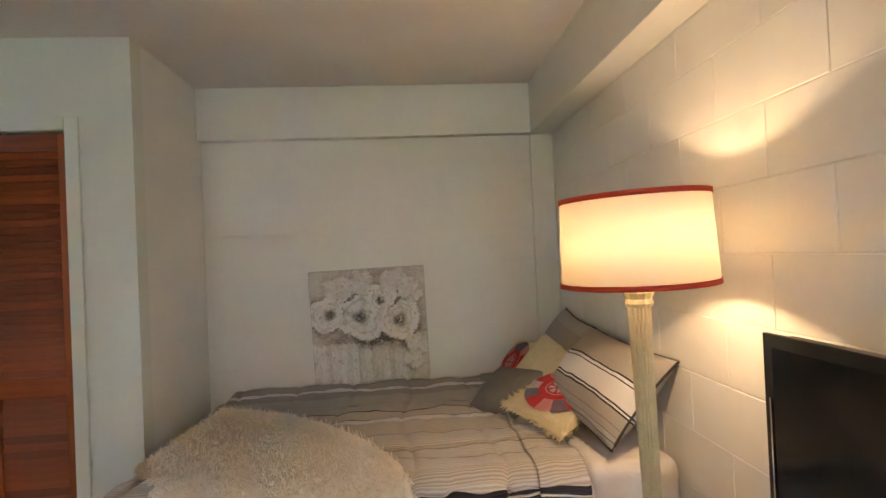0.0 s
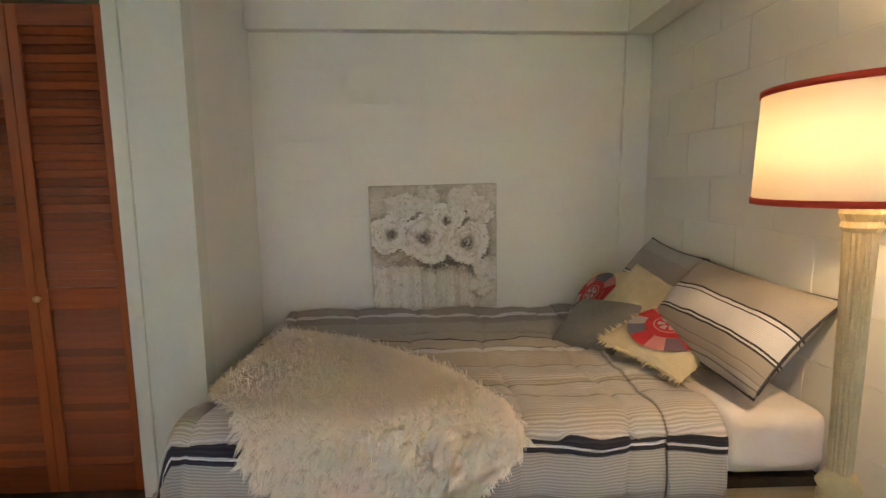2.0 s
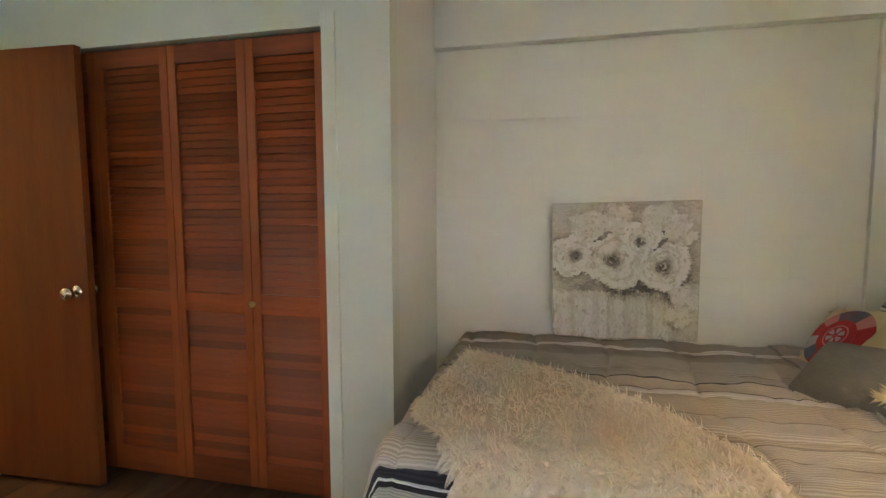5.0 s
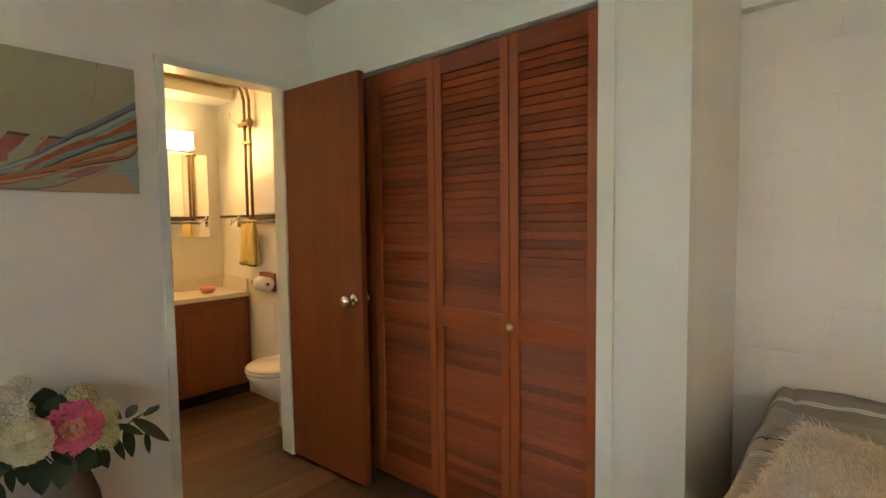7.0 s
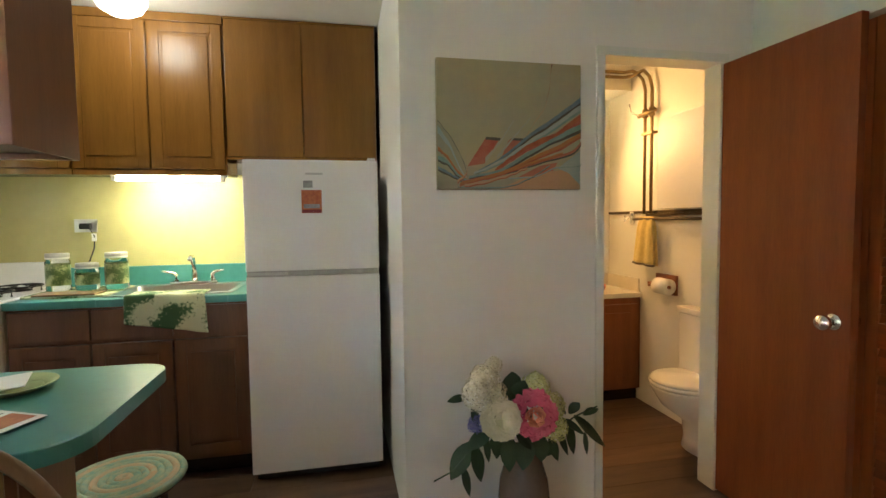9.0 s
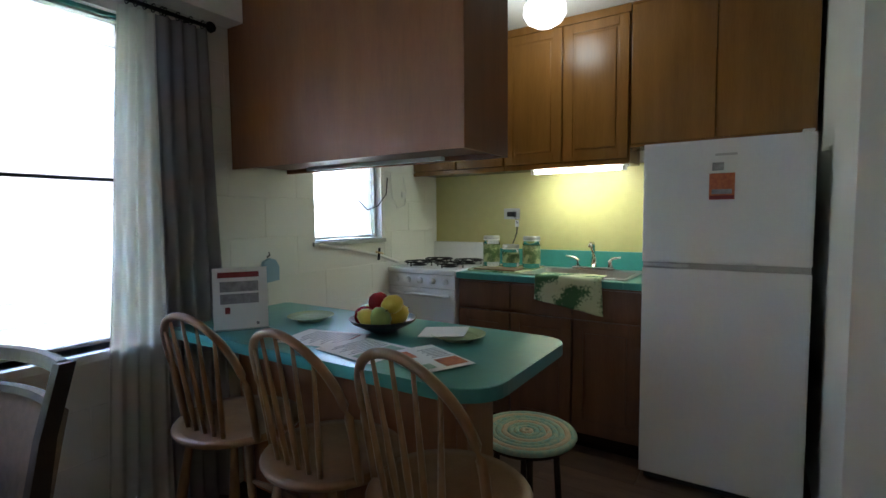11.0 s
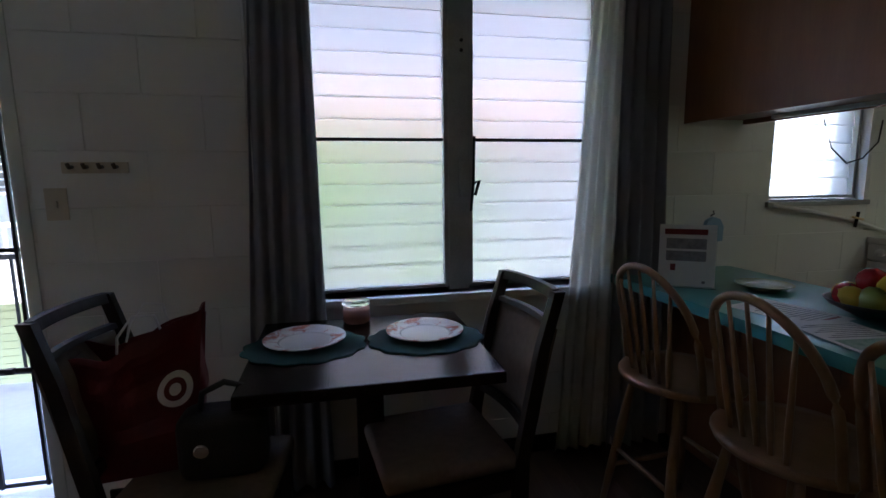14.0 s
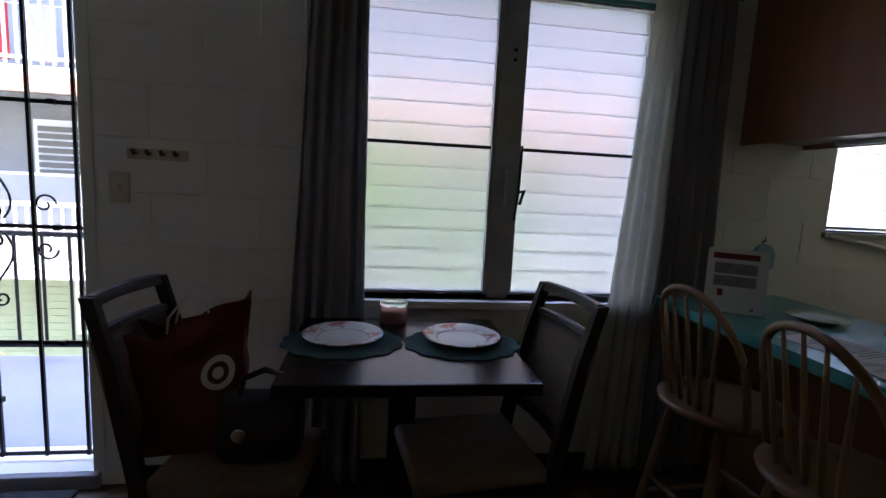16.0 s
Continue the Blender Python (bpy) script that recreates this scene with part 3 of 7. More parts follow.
bm_box(bm, 0.805, BX1 + 0.004, BY0 + 0.002, BY1 - 0.01, 0.43, BZ + 0.028)
bmesh.ops.bevel(bm, geom=list(bm.edges), offset=0.05, segments=5, profile=0.5, affect="EDGES")
bmesh.ops.subdivide_edges(bm, edges=[e for e in bm.edges if e.calc_length() > 0.1], cuts=10, use_grid_fill=True)
for v_ in bm.verts:
    v_.co += Vector((0, -1, 0.5)) * 0.007 * noise.noise(v_.co * 9)
part("fitted_sheet", bm, SHEET, bed, "white fitted sheet puffed at the head end", smooth=True)
QUILT = stripe_mat("striped_quilt", QUILT_STOPS, 2.0)
BORDER = stripe_mat("striped_quilt_border", QUILT_STOPS, 2.0)
rng = random.Random(4)


def quilt_place(x0, x1, drop_x, front_len, lift):
    """Quilt laid over the bed: hangs down in front, and at the foot when drop_x is given."""
    def f(u, v):
        s = v * 1.95
        run = BY1 - BY0 - 0.02
        r = 0.06
        if s < run - r:
            y, z = BY1 - 0.01 - s, BZ
        else:
            q = s - (run - r)
            if q < r * 1.57:
                y, z = BY0 + 0.01 + r - r * math.sin(q / r), BZ - r + r * math.cos(q / r)
            else:
                y, z = BY0 + 0.01 - 0.02 * (q - r * 1.57), BZ - r - (q - r * 1.57)
        x = x0 + u * (x1 - x0)
        if drop_x:
            e = u * (x1 - x0 + drop_x)
            if e < drop_x:
                d = drop_x - e
                k = 0.05
                x = BX0 + 0.02 - min(d, k) * 0.5 - 0.24 * max(0.0, d - k) - 0.012 * math.sin(s * 15) * min(1.0, d * 5)
                z -= max(0.0, d - 0.02) * (1.0 if z > BZ - 0.1 else 0.25)
                y += max(0.0, d - 0.05) * 0.15 * (1 if z < BZ - 0.1 else 0)
            else:
                x = BX0 + 0.02 + (e - drop_x) * (x1 - BX0 - 0.02) / (x1 - x0)
        w = 0.010 * noise.noise((x * 5, s * 3.2, lift)) + 0.007 * noise.noise((x * 14, s * 9, 3 + lift)) + 0.006 * math.sin(s * 26 + 1.5 * noise.noise((x * 3, s, 0)))
        if s < run:
            z += w + lift
        else:
            y -= w + lift + 0.012 * math.sin(x * 17 + 1.2 * math.sin(x * 5))
        stitch = math.exp(-(((s % 0.30) - 0.15) / 0.014) ** 2) + math.exp(-((((x + 0.05 * noise.noise((s * 2, 4, 1))) % 0.33) - 0.165) / 0.014) ** 2)
        if s < run:
            z -= 0.011 * stitch - 0.006 * noise.noise((x * 22, s * 40, 8)) * min(1.0, 4 * abs(noise.noise((x * 3, s * 3, 2))))
        else:
            y += 0.008 * stitch
        return (x, y, max(z, 0.03))
    return f


quilt = thing("quilt", (0, 0, 0), "striped grey, tan and white quilt spread over the bed", "quilt")
grid_surface("cover", 150, 150, quilt_place(BX0 + 0.02, 0.62, 0.42, 0.6, 0.004), QUILT, quilt, lambda u, v: (u * 1.9, v * 1.95), thickness=0.02)
grid_surface("border", 18, 150, quilt_place(0.622, 0.80, 0, 0.6, 0.012), BORDER, quilt, lambda u, v: (u * 0.2 + 2.3, v * 1.95 - 0.004), thickness=0.02)
tube("seam_cord", [quilt_place(0.63, 0.63, 0, 0.6, 0.012)(0, v / 60) for v in range(61)], 0.0055, SEAM_CLOTH, quilt)

# shaggy throw across the foot of the bed
throw = thing("fur_throw", (0, 0, 0), "shaggy cream fur throw draped over the foot of the bed", "throw")


def throw_at(a, b):
    """a from the far edge to the near edge, b from the foot of the bed towards its head."""
    top = Vector((-0.76, 0.88)).lerp(Vector((0.18, 0.0)), b) + Vector((0.06, 0.13)) * math.sin(math.pi * b)
    low = Vector((-0.81, 0.19)).lerp(Vector((-0.22, -0.40)), b)
    x, s = top.lerp(low, a)
    r, lift = 0.07, (0.058 if s > 0.0 else 0.050) + 0.008 * noise.noise((x * 4, s * 4, 2)) + 0.002 * noise.noise((x * 12, s * 12, 5))
    if s > r:
        return Vector((x, BY0 + s, BZ + lift))
    q = (r - s) / r
    if q < 1.57:
        return Vector((x, BY0 + r - (r + lift) * math.sin(q), BZ - r + (r + lift) * math.cos(q)))
    return Vector((x, BY0 - lift - 0.01 * (q - 1.57) * r, BZ - r - (q - 1.57) * r))


grid_surface("backing", 60, 60, lambda u, v: throw_at(u, v), FUR_ROOT, throw, thickness=0.010)
verts, faces = [], []
rng = random.Random(11)
for _ in range(8500):
    a, b = rng.random(), rng.random()
    p = throw_at(a, b)
    du, dv = throw_at(min(a + 0.02, 1), b) - throw_at(max(a - 0.02, 0), b), throw_at(a, min(b + 0.02, 1)) - throw_at(a, max(b - 0.02, 0))
    nrm = du.cross(dv).normalized()
    if nrm.z - nrm.y < 0:
        nrm = -nrm
    clump = Vector((noise.noise((p.x * 9, p.y * 9, p.z * 9)), noise.noise((p.x * 9, p.y * 9, 7 + p.z * 9)), noise.noise((p.x * 9, 9 + p.y * 9, p.z * 9))))
    lay = -dv.normalized() * 0.15 + du.normalized() * 0.7
    d = (nrm * (0.32 - 0.22 * max(0.0, nrm.z)) + lay * 0.65 + clump * (0.40 - 0.15 * max(0.0, nrm.z)) + Vector((rng.uniform(-0.3, 0.3), rng.uniform(-0.3, 0.3), rng.uniform(-0.15, 0.25)))).normalized()
    L = rng.uniform(0.045, 0.075) * (1 - 0.35 * max(0.0, nrm.z) ** 4)
    side = d.cross(nrm)
    side = (side.normalized() if side.length > 1e-6 else d.orthogonal().normalized())
    curl = (du.normalized() * 0.5 - nrm * 0.35 + side * rng.uniform(-0.5, 0.5)) * L * 0.35
    tip = p + d * L + curl
    for q in range(6):
        sp = (q - 2.5) / 2.5
        root = p + side * sp * 0.008 + nrm * rng.uniform(-0.002, 0.003)
        mid = p + d * L * 0.55 + curl * 0.3 + side * sp * 0.0075 + nrm * rng.uniform(0.0, 0.006)
        end = tip + side * sp * 0.0025 + d * rng.uniform(-0.010, 0.006)
        w = Matrix.Rotation(rng.uniform(-0.6, 0.6), 3, d) @ side * rng.uniform(0.0010, 0.0017)
        k = len(verts)
        verts += [root - w, root + w, mid + w, mid - w, end]
        faces += [(k, k + 1, k + 2, k + 3), (k + 3, k + 2, k + 4)]
for _ in range(26000):
    a, b = rng.random(), rng.random()
    p = throw_at(a, b)
    du, dv = throw_at(min(a + 0.02, 1), b) - throw_at(max(a - 0.02, 0), b), throw_at(a, min(b + 0.02, 1)) - throw_at(a, max(b - 0.02, 0))
    nrm = du.cross(dv).normalized()
    if nrm.z - nrm.y < 0:
        nrm = -nrm
    t = 6.283 * rng.random()
    d = (du.normalized() * (0.55 + 0.6 * math.cos(t)) + dv.normalized() * 0.8 * math.sin(t) + nrm * 0.22).normalized()
    side = d.cross(nrm).normalized() * rng.uniform(0.0011, 0.0020)
    L = rng.uniform(0.022, 0.04)
    root = p + nrm * rng.uniform(0.004, 0.016)
    k = len(verts)
    verts += [root - side, root + side, root + d * L * 0.6 + side * 0.8, root + d * L * 0.6 - side * 0.8, root + d * L - nrm * 0.004]
    faces += [(k, k + 1, k + 2, k + 3), (k + 3, k + 2, k + 4)]
me = bpy.data.meshes.new("fur")
me.from_pydata([tuple(v) for v in verts], [], faces)
me.materials.append(FUR)
pile = new("fur", me)
pile.parent = throw
pile["kind"] = "stuff"


def cushion(name, w, h, t, material, m, label, category="pillow", flange=0.0, group="", stripes=None):
    """A stuffed cushion of width w, height h and thickness t, standing in its own xz plane."""
    e = thing(name, (0, 0, 0), label, category, group)
    e.matrix_world = m
    N = 26
    for side in (1, -1):
        def f(u, v, side=side):
            x, z = (u - 0.5) * 2, (v - 0.5) * 2
            pin = 1 - 0.07 * (1 - z * z) * abs(x) ** 3 - 0.0
            pin2 = 1 - 0.07 * (1 - x * x) * abs(z) ** 3
            b = max(0.0, (1 - abs(x) ** 2.6)) ** 0.55 * max(0.0, (1 - abs(z) ** 2.6)) ** 0.55
            wr = 0.012 * noise.noise((x * 2.2, z * 2.2, side * 3 + w * 10)) * b
            return (x * w / 2 * pin, -side * (b * t / 2 + wr + 0.002), z * h / 2 * pin2)
        grid_surface("front" if side > 0 else "back", N, N, f, material, e, lambda u, v: (u * w, v * h))
    if flange:
        pts = []
        for k in range(72):
            a = 4 * k / 72
            i, r = int(a), a - int(a)
            c = [(-1, -1), (1, -1), (1, 1), (-1, 1), (-1, -1)]
            x, z = c[i][0] + (c[i + 1][0] - c[i][0]) * r, c[i][1] + (c[i + 1][1] - c[i][1]) * r
            pin, pin2 = 1 - 0.07 * (1 - z * z) * abs(x) ** 3, 1 - 0.07 * (1 - x * x) * abs(z) ** 3
            pts.append((x * w / 2 * pin, 0, z * h / 2 * pin2))
        tube("piping", pts, flange, DARK_CLOTH if stripes else material, e, 6, True)
    return e


SHAM_LINE = (0.20, 0.19, 0.19)
SHAM_TAN = (0.44, 0.40, 0.35)
SHAM_STOPS = [(0.0, GREY2), (0.035, SHAM_LINE), (0.038, GREY2), (0.055, SHAM_LINE), (0.058, SHAM_TAN), (0.085, SHAM_LINE), (0.089, SHAM_TAN), (0.135, INKY), (0.141, OFFW), (0.150, INKY), (0.156, OFFW), (0.235, INKY), (0.241, OFFW), (0.252, INKY), (0.258, SHAM_TAN), (0.30, GREY1), (0.304, SHAM_TAN), (0.345, GREY1), (0.349, SHAM_TAN), (0.39, GREY1), (0.394, GREY2)]
SHAM = stripe_mat("striped_sham", SHAM_STOPS, 0.6, rib=330)


def lie(centre, lean, yaw, roll=0):
    return Matrix.Translation(centre) @ pose(0, 0, 0, 0, 0, yaw) @ pose(0, 0, 0, -lean, roll, 0)


cushion("pillow_sham", 0.64, 0.40, 0.19, SHAM, lie((0.985, 2.08, 0.85), 42, -84, 3), "striped grey, white and black pillow sham against the wall", "pillow", 0.005, "striped shams", True)
cushion("pillow_sham", 0.66, 0.46, 0.15, SHAM, lie((1.0, 2.72, 0.835), 33, -96, 2), "striped grey pillow sham in the corner by the wall", "pillow", 0.005, "striped shams", True)


def medallion_cushion(m, label, group):
    e = cushion("cushion", 0.375, 0.375, 0.09, CREAM_CLOTH, m, label, "cushion", 0.0, group)
    def disc(name, r0, r1, a0, a1, material, off):
        bm = bmesh.new()
        n = max(3, int((a1 - a0) / 12))
        inner, outer = [], []
        for k in range(n + 1):
            a = radians(a0 + (a1 - a0) * k / n)
            for r, store in ((r0, inner), (r1, outer)):
                x, z = r * math.cos(a) / 0.185, r * math.sin(a) / 0.185
                b = max(0.0, (1 - abs(x) ** 2.6)) ** 0.55 * max(0.0, (1 - abs(z) ** 2.6)) ** 0.55
                store.append(bm.verts.new((x * 0.185, -(b * 0.045 + 0.006 + off), z * 0.185)))
        for k in range(n):
            bm.faces.new((inner[k], inner[k + 1], outer[k + 1], outer[k]))
        part(name, bm, material, e, smooth=True)
    ring = [RED_CLOTH, PINK_CLOTH, BLUE_CLOTH, DUSK_CLOTH, PINK_CLOTH, RED_CLOTH, PALE_CLOTH, BLUE_CLOTH, RED_CLOTH, PINK_CLOTH, DUSK_CLOTH, RED_CLOTH]
    for k, c in enumerate(ring):
        disc("wedge", 0.083, 0.150, k * 30, (k + 1) * 30, c, 0.007)
    disc("medallion", 0.002, 0.086, 0, 360, RED_CLOTH, 0.010)
    disc("medallion_ring", 0.050, 0.056, 0, 360, PINK_CLOTH, 0.0112)
    for k in range(6):
        disc("medallion_petal", 0.012, 0.040, k * 60 + 8, k * 60 + 46, PALE_CLOTH, 0.0125)
    # ragged fringe
    r = random.Random(3)
    vs, fs = [], []
    for k in range(520):
        a = 4 * k / 520
        i, q = int(a), a - int(a)
        c = [(-1, -1), (1, -1), (1, 1), (-1, 1), (-1, -1)]
        x, z = c[i][0] + (c[i + 1][0] - c[i][0]) * q, c[i][1] + (c[i + 1][1] - c[i][1]) * q
        out = Vector((x if abs(x) > 0.99 else 0, 0, z if abs(z) > 0.99 else 0)).normalized()
        p = Vector((x * 0.18 * (1 - 0.07 * (1 - z * z)), 0, z * 0.18 * (1 - 0.07 * (1 - x * x))))
        tip = p + out * r.uniform(0.015, 0.035) + Vector((r.uniform(-0.012, 0.012), r.uniform(-0.015, 0.015), r.uniform(-0.012, 0.012)))
        s = Vector((-out.z, 0.4, out.x)).normalized() * 0.004
        n = len(vs)
        vs += [tuple(p - s), tuple(p + s), tuple(tip)]
        fs.append((n, n + 1, n + 2))
    me = bpy.data.meshes.new("fringe")
    me.from_pydata(vs, [], fs)
    me.materials.append(CREAM_CLOTH)
    ob = new("fringe", me)
    ob.parent = e
    return e


medallion_cushion(lie((0.84, 2.19, 0.742), 73, -62, 8), "cream fringed cushion with a red and slate patchwork medallion", "medallion cushions")
medallion_cushion(lie((0.80, 2.84, 0.735), 40, -75, -10), "cream fringed cushion with a red medallion, half hidden", "medallion cushions")
cushion("cushion", 0.36, 0.34, 0.11, CREAM_CLOTH, lie((0.85, 2.50, 0.79), 42, -74, 12), "plain cream wool cushion leaning on the striped shams", "cushion", 0.006)
cushion("throw_pillow", 0.36, 0.32, 0.13, GREY_CLOTH, lie((0.66, 2.50, 0.70), 55, -60, -6), "small plain grey throw pillow on the bed", "pillow", 0.004)
# ---- canvas with painted flowers, resting on the bed against the wall ----
ART_TONES = [mat("art_tone", c, 0.8, second=d, scale=45, fine=0.12) for c, d in (
    ((0.10, 0.09, 0.085), (0.17, 0.15, 0.13)), ((0.19, 0.165, 0.14), (0.27, 0.24, 0.20)), ((0.30, 0.26, 0.22), (0.38, 0.33, 0.28)), ((0.42, 0.37, 0.31), (0.48, 0.44, 0.36)),
    ((0.53, 0.48, 0.40), (0.59, 0.55, 0.47)), ((0.62, 0.58, 0.50), (0.68, 0.64, 0.57)), ((0.70, 0.67, 0.60), (0.76, 0.73, 0.67)), ((0.79, 0.77, 0.72), (0.83, 0.81, 0.77)))]
ART_GROUND = ART_TONES[4]
art = thing("flower_canvas", (-0.052, 3.118, 0.64), "unframed square canvas of white and grey poppies on beige", "painting")
art.matrix_world = pose(-0.052, 3.105, 0.985, 3.5, -1.2, 0)
box("canvas", -0.352, 0.352, 0.0, 0.03, -0.352, 0.352, ART_GROUND, art, 0.003)
rng = random.Random(21)


# blooms: centre, radius, size of the dark heart
POPPIES = [(-0.235, 0.085, 0.105, 0.034), (-0.055, 0.058, 0.135, 0.042), (0.185, 0.028, 0.120, 0.044), (0.075, 0.152, 0.085, 0.026), (-0.17, 0.245, 0.075, 0.0), (-0.03, 0.275, 0.07, 0.0), (0.16, 0.27, 0.075, 0.0), (0.27, 0.20, 0.07, 0.0), (0.29, -0.13, 0.07, 0.0), (0.26, -0.22, 0.06, 0.0)]
SHADES = [(-0.02, -0.105, 0.08, 0.035, 3.4), (0.09, -0.085, 0.06, 0.05, 3.0), (-0.20, -0.085, 0.06, 0.035, 2.0), (0.19, -0.13, 0.05, 0.04, 2.8), (0.10, -0.015, 0.025, 0.05, 2.2), (-0.14, 0.14, 0.03, 0.03, 1.6), (0.17, 0.22, 0.025, 0.03, 2.0), (-0.08, 0.30, 0.02, 0.03, 1.8), (0.05, 0.31, 0.025, 0.03, 1.6), (0.30, -0.06, 0.025, 0.05, 1.8), (-0.16, 0.235, 0.018, 0.03, 2.2), (0.25, -0.27, 0.03, 0.03, 1.8), (-0.27, -0.15, 0.03, 0.02, 1.3), (0.13, 0.05, 0.02, 0.03, 2.0)]


def art_tone(x, z):
    """Tone (0 dark to 7 white) and stroke direction of the poppy picture at a place on the canvas."""
    tone = 4.2 + 1.5 * noise.noise((x * 9, z * 9, 3)) + (0.5 if z > 0.2 else 0)
    a = rng.uniform(-0.5, 0.5)
    if z < -0.10:
        edge = -0.10 + 0.03 * noise.noise((x * 12, 0, 2))
        if z < edge:
            col = 6.2 if x < -0.08 else (5.9 if int((x + 0.35) / 0.035) % 3 == 0 else 4.6 if int((x + 0.35) / 0.035) % 3 == 1 else 5.4)
            if x > 0.22:
                col = 4.6
            tone, a = col + 1.2 * noise.noise((x * 26, z * 3, 5)), 1.57
    near = 9.0
    for cx, cz, r, heart in POPPIES:
        t = math.atan2(z - cz, x - cx)
        c_, s_ = math.cos(t), math.sin(t)
        q = math.hypot(x - cx, (z - cz) * 1.1) / (r * (1.14 + 0.42 * noise.noise((c_ * 1.2, s_ * 1.2, cx * 17 + cz * 5))))
        if 1 <= q < 1.35 and near > 1:
            tone -= (2.2 if heart else 1.0) * (1.35 - q) / 0.35
        if q < 1 and q < near:
            near = q
            crease = max(0.0, noise.noise((c_ * 1.7 + q * 0.6, s_ * 1.7 - q * 0.4, cx * 23)) - 0.08)
            tone = (7.4 if heart else 6.1) - 5.0 * crease * (0.4 + q) - (1.6 if heart and abs(q - 0.66 - 0.25 * noise.noise((c_ * 1.5, s_ * 1.5, cz * 31))) < 0.05 else 0) + 0.7 * noise.noise((x * 24, z * 24, cx))
            if heart:
                h = q * r / heart
                tone -= 5.6 * math.exp(-(h / 0.95) ** 4) + 1.2 * math.exp(-(h / 1.8) ** 2)
            a = t + 1.57 + rng.uniform(-0.4, 0.4)
    if near > 0.92:
        for cx, cz, sx, sz, k in SHADES:
            tone -= k * math.exp(-((x - cx) / sx) ** 2 - ((z - cz) / sz) ** 2)
    return max(0, min(7, int(tone + rng.uniform(0.0, 1.0)))), a


art_bm = [bmesh.new() for _ in ART_TONES]
for i in range(6400):
    big = i < 1400
    x, z = rng.uniform(-0.345, 0.345), rng.uniform(-0.345, 0.345)
    k, a = art_tone(x, z)
    long, wide = (rng.uniform(0.014, 0.024), rng.uniform(0.008, 0.013)) if big else (rng.uniform(0.006, 0.013), rng.uniform(0.003, 0.006))
    ring = []
    for j in range(7):
        t = 6.283 * j / 7
        u, v = long * math.cos(t) * rng.uniform(0.7, 1.25), wide * math.sin(t) * rng.uniform(0.7, 1.25)
        ring.append(art_bm[k].verts.new((max(-0.350, min(0.350, x + u * math.cos(a) - v * math.sin(a))), -0.0004 - 0.0000008 * i, max(-0.350, min(0.350, z + u * math.sin(a) + v * math.cos(a))))))
    art_bm[k].faces.new(ring)
for m_, b_ in zip(ART_TONES, art_bm):
    part("brushwork", b_, m_, art)["kind"] = "stuff"

# ---- floor lamp ----
fl = thing("floor_lamp", (LAMP_X, LAMP_Y, 0), "cream fluted wooden floor lamp with a lit red-trimmed drum shade", "floor lamp")
lathe("base", [(0.15, 0), (0.15, 0.02), (0.13, 0.035), (0.06, 0.05), (0.045, 0.09), (0.03, 0.12)], CREAM_PAINT, fl)
lathe("pole", [(0.021, 0.12), (0.023, 0.55), (0.023, 0.60), (0.025, 0.66), (0.029, 1.05), (0.032, 1.235)], CREAM_PAINT, fl, segments=36, flutes=1, flute_depth=0.12)
lathe("collar", [(0.030, 0.585), (0.044, 0.60), (0.036, 0.615), (0.046, 0.635), (0.034, 0.655), (0.03, 0.67)], CREAM_PAINT, fl)
lathe("capital", [(0.034, 1.235), (0.040, 1.245), (0.036, 1.258), (0.043, 1.275), (0.038, 1.29), (0.024, 1.30), (0.012, 1.31), (0.010, 1.36)], CREAM_PAINT, fl, segments=24, flutes=1, flute_depth=0.07)
shade = lathe("shade", [(0.209, 1.302), (0.199, 1.545)], SHADE, fl, segments=48)
me = shade.data
bm = bmesh.new()
bm.from_mesh(me)
bmesh.ops.delete(bm, geom=[f for f in bm.faces if len(f.verts) > 4], context="FACES")
bm.to_mesh(me)
bm.free()
shade.modifiers.new("thickness", "SOLIDIFY").thickness = 0.002
for z, r in ((1.305, 0.210), (1.542, 0.2005)):
    ring = lathe("trim_band", [(r - 0.001, z - 0.007), (r + 0.002, z - 0.007), (r + 0.002, z + 0.007), (r - 0.001, z + 0.007), (r - 0.001, z - 0.007)], RED_TRIM, fl, segments=48, label="red cloth band", caps=False)
    ring.parent = fl
for k in range(3):
    a = k * 2.1
    tube("spider", [(0, 0, 1.52), (0.198 * math.cos(a), 0.198 * math.sin(a), 1.535)], 0.002, BRASS, fl, 5)
tube("harp", [(0, 0, 1.36), (0, 0.035, 1.42), (0, 0.03, 1.49), (0, 0, 1.52), (0, -0.03, 1.49), (0, -0.035, 1.42), (0, 0, 1.36)], 0.002, BRASS, fl, 5)
fl.matrix_world = Matrix.Translation((LAMP_X, LAMP_Y, 0)) @ pose(0, 0, 0, 0.6, -1.6, 0)

# ---- television on a low stand ----
stand = thing("television_stand", (0, 0, 0), "plain dark wooden low stand under the television", "stand")
box("top", 0.86, 1.14, 0.32, 1.16, 0.60, 0.63, ESPRESSO, stand, 0.003)
for y in (0.34, 1.11):
    box("side_panel", 0.87, 1.13, y, y + 0.025, 0, 0.60, ESPRESSO, stand, 0.002)
box("shelf", 0.875, 1.125, 0.365, 1.11, 0.25, 0.27, ESPRESSO, stand)
tv = thing("television", (1.0, 0.73, 0.63), "black flat television on a stand, switched off", "television")
box("housing", 0.012, 0.07, -0.39, 0.40, 0.06, 0.555, BLACK_PLASTIC, tv, 0.008)
box("bezel", 0.0, 0.012, -0.405, 0.41, 0.05, 0.565, BLACK_PLASTIC, tv, 0.004)
box("screen", -0.002, 0.0, -0.375, 0.38, 0.09, 0.535, SCREEN, tv)
box("gloss_strip", -0.003, 0.0, 0.388, 0.393, 0.12, 0.42, CHROME, tv)
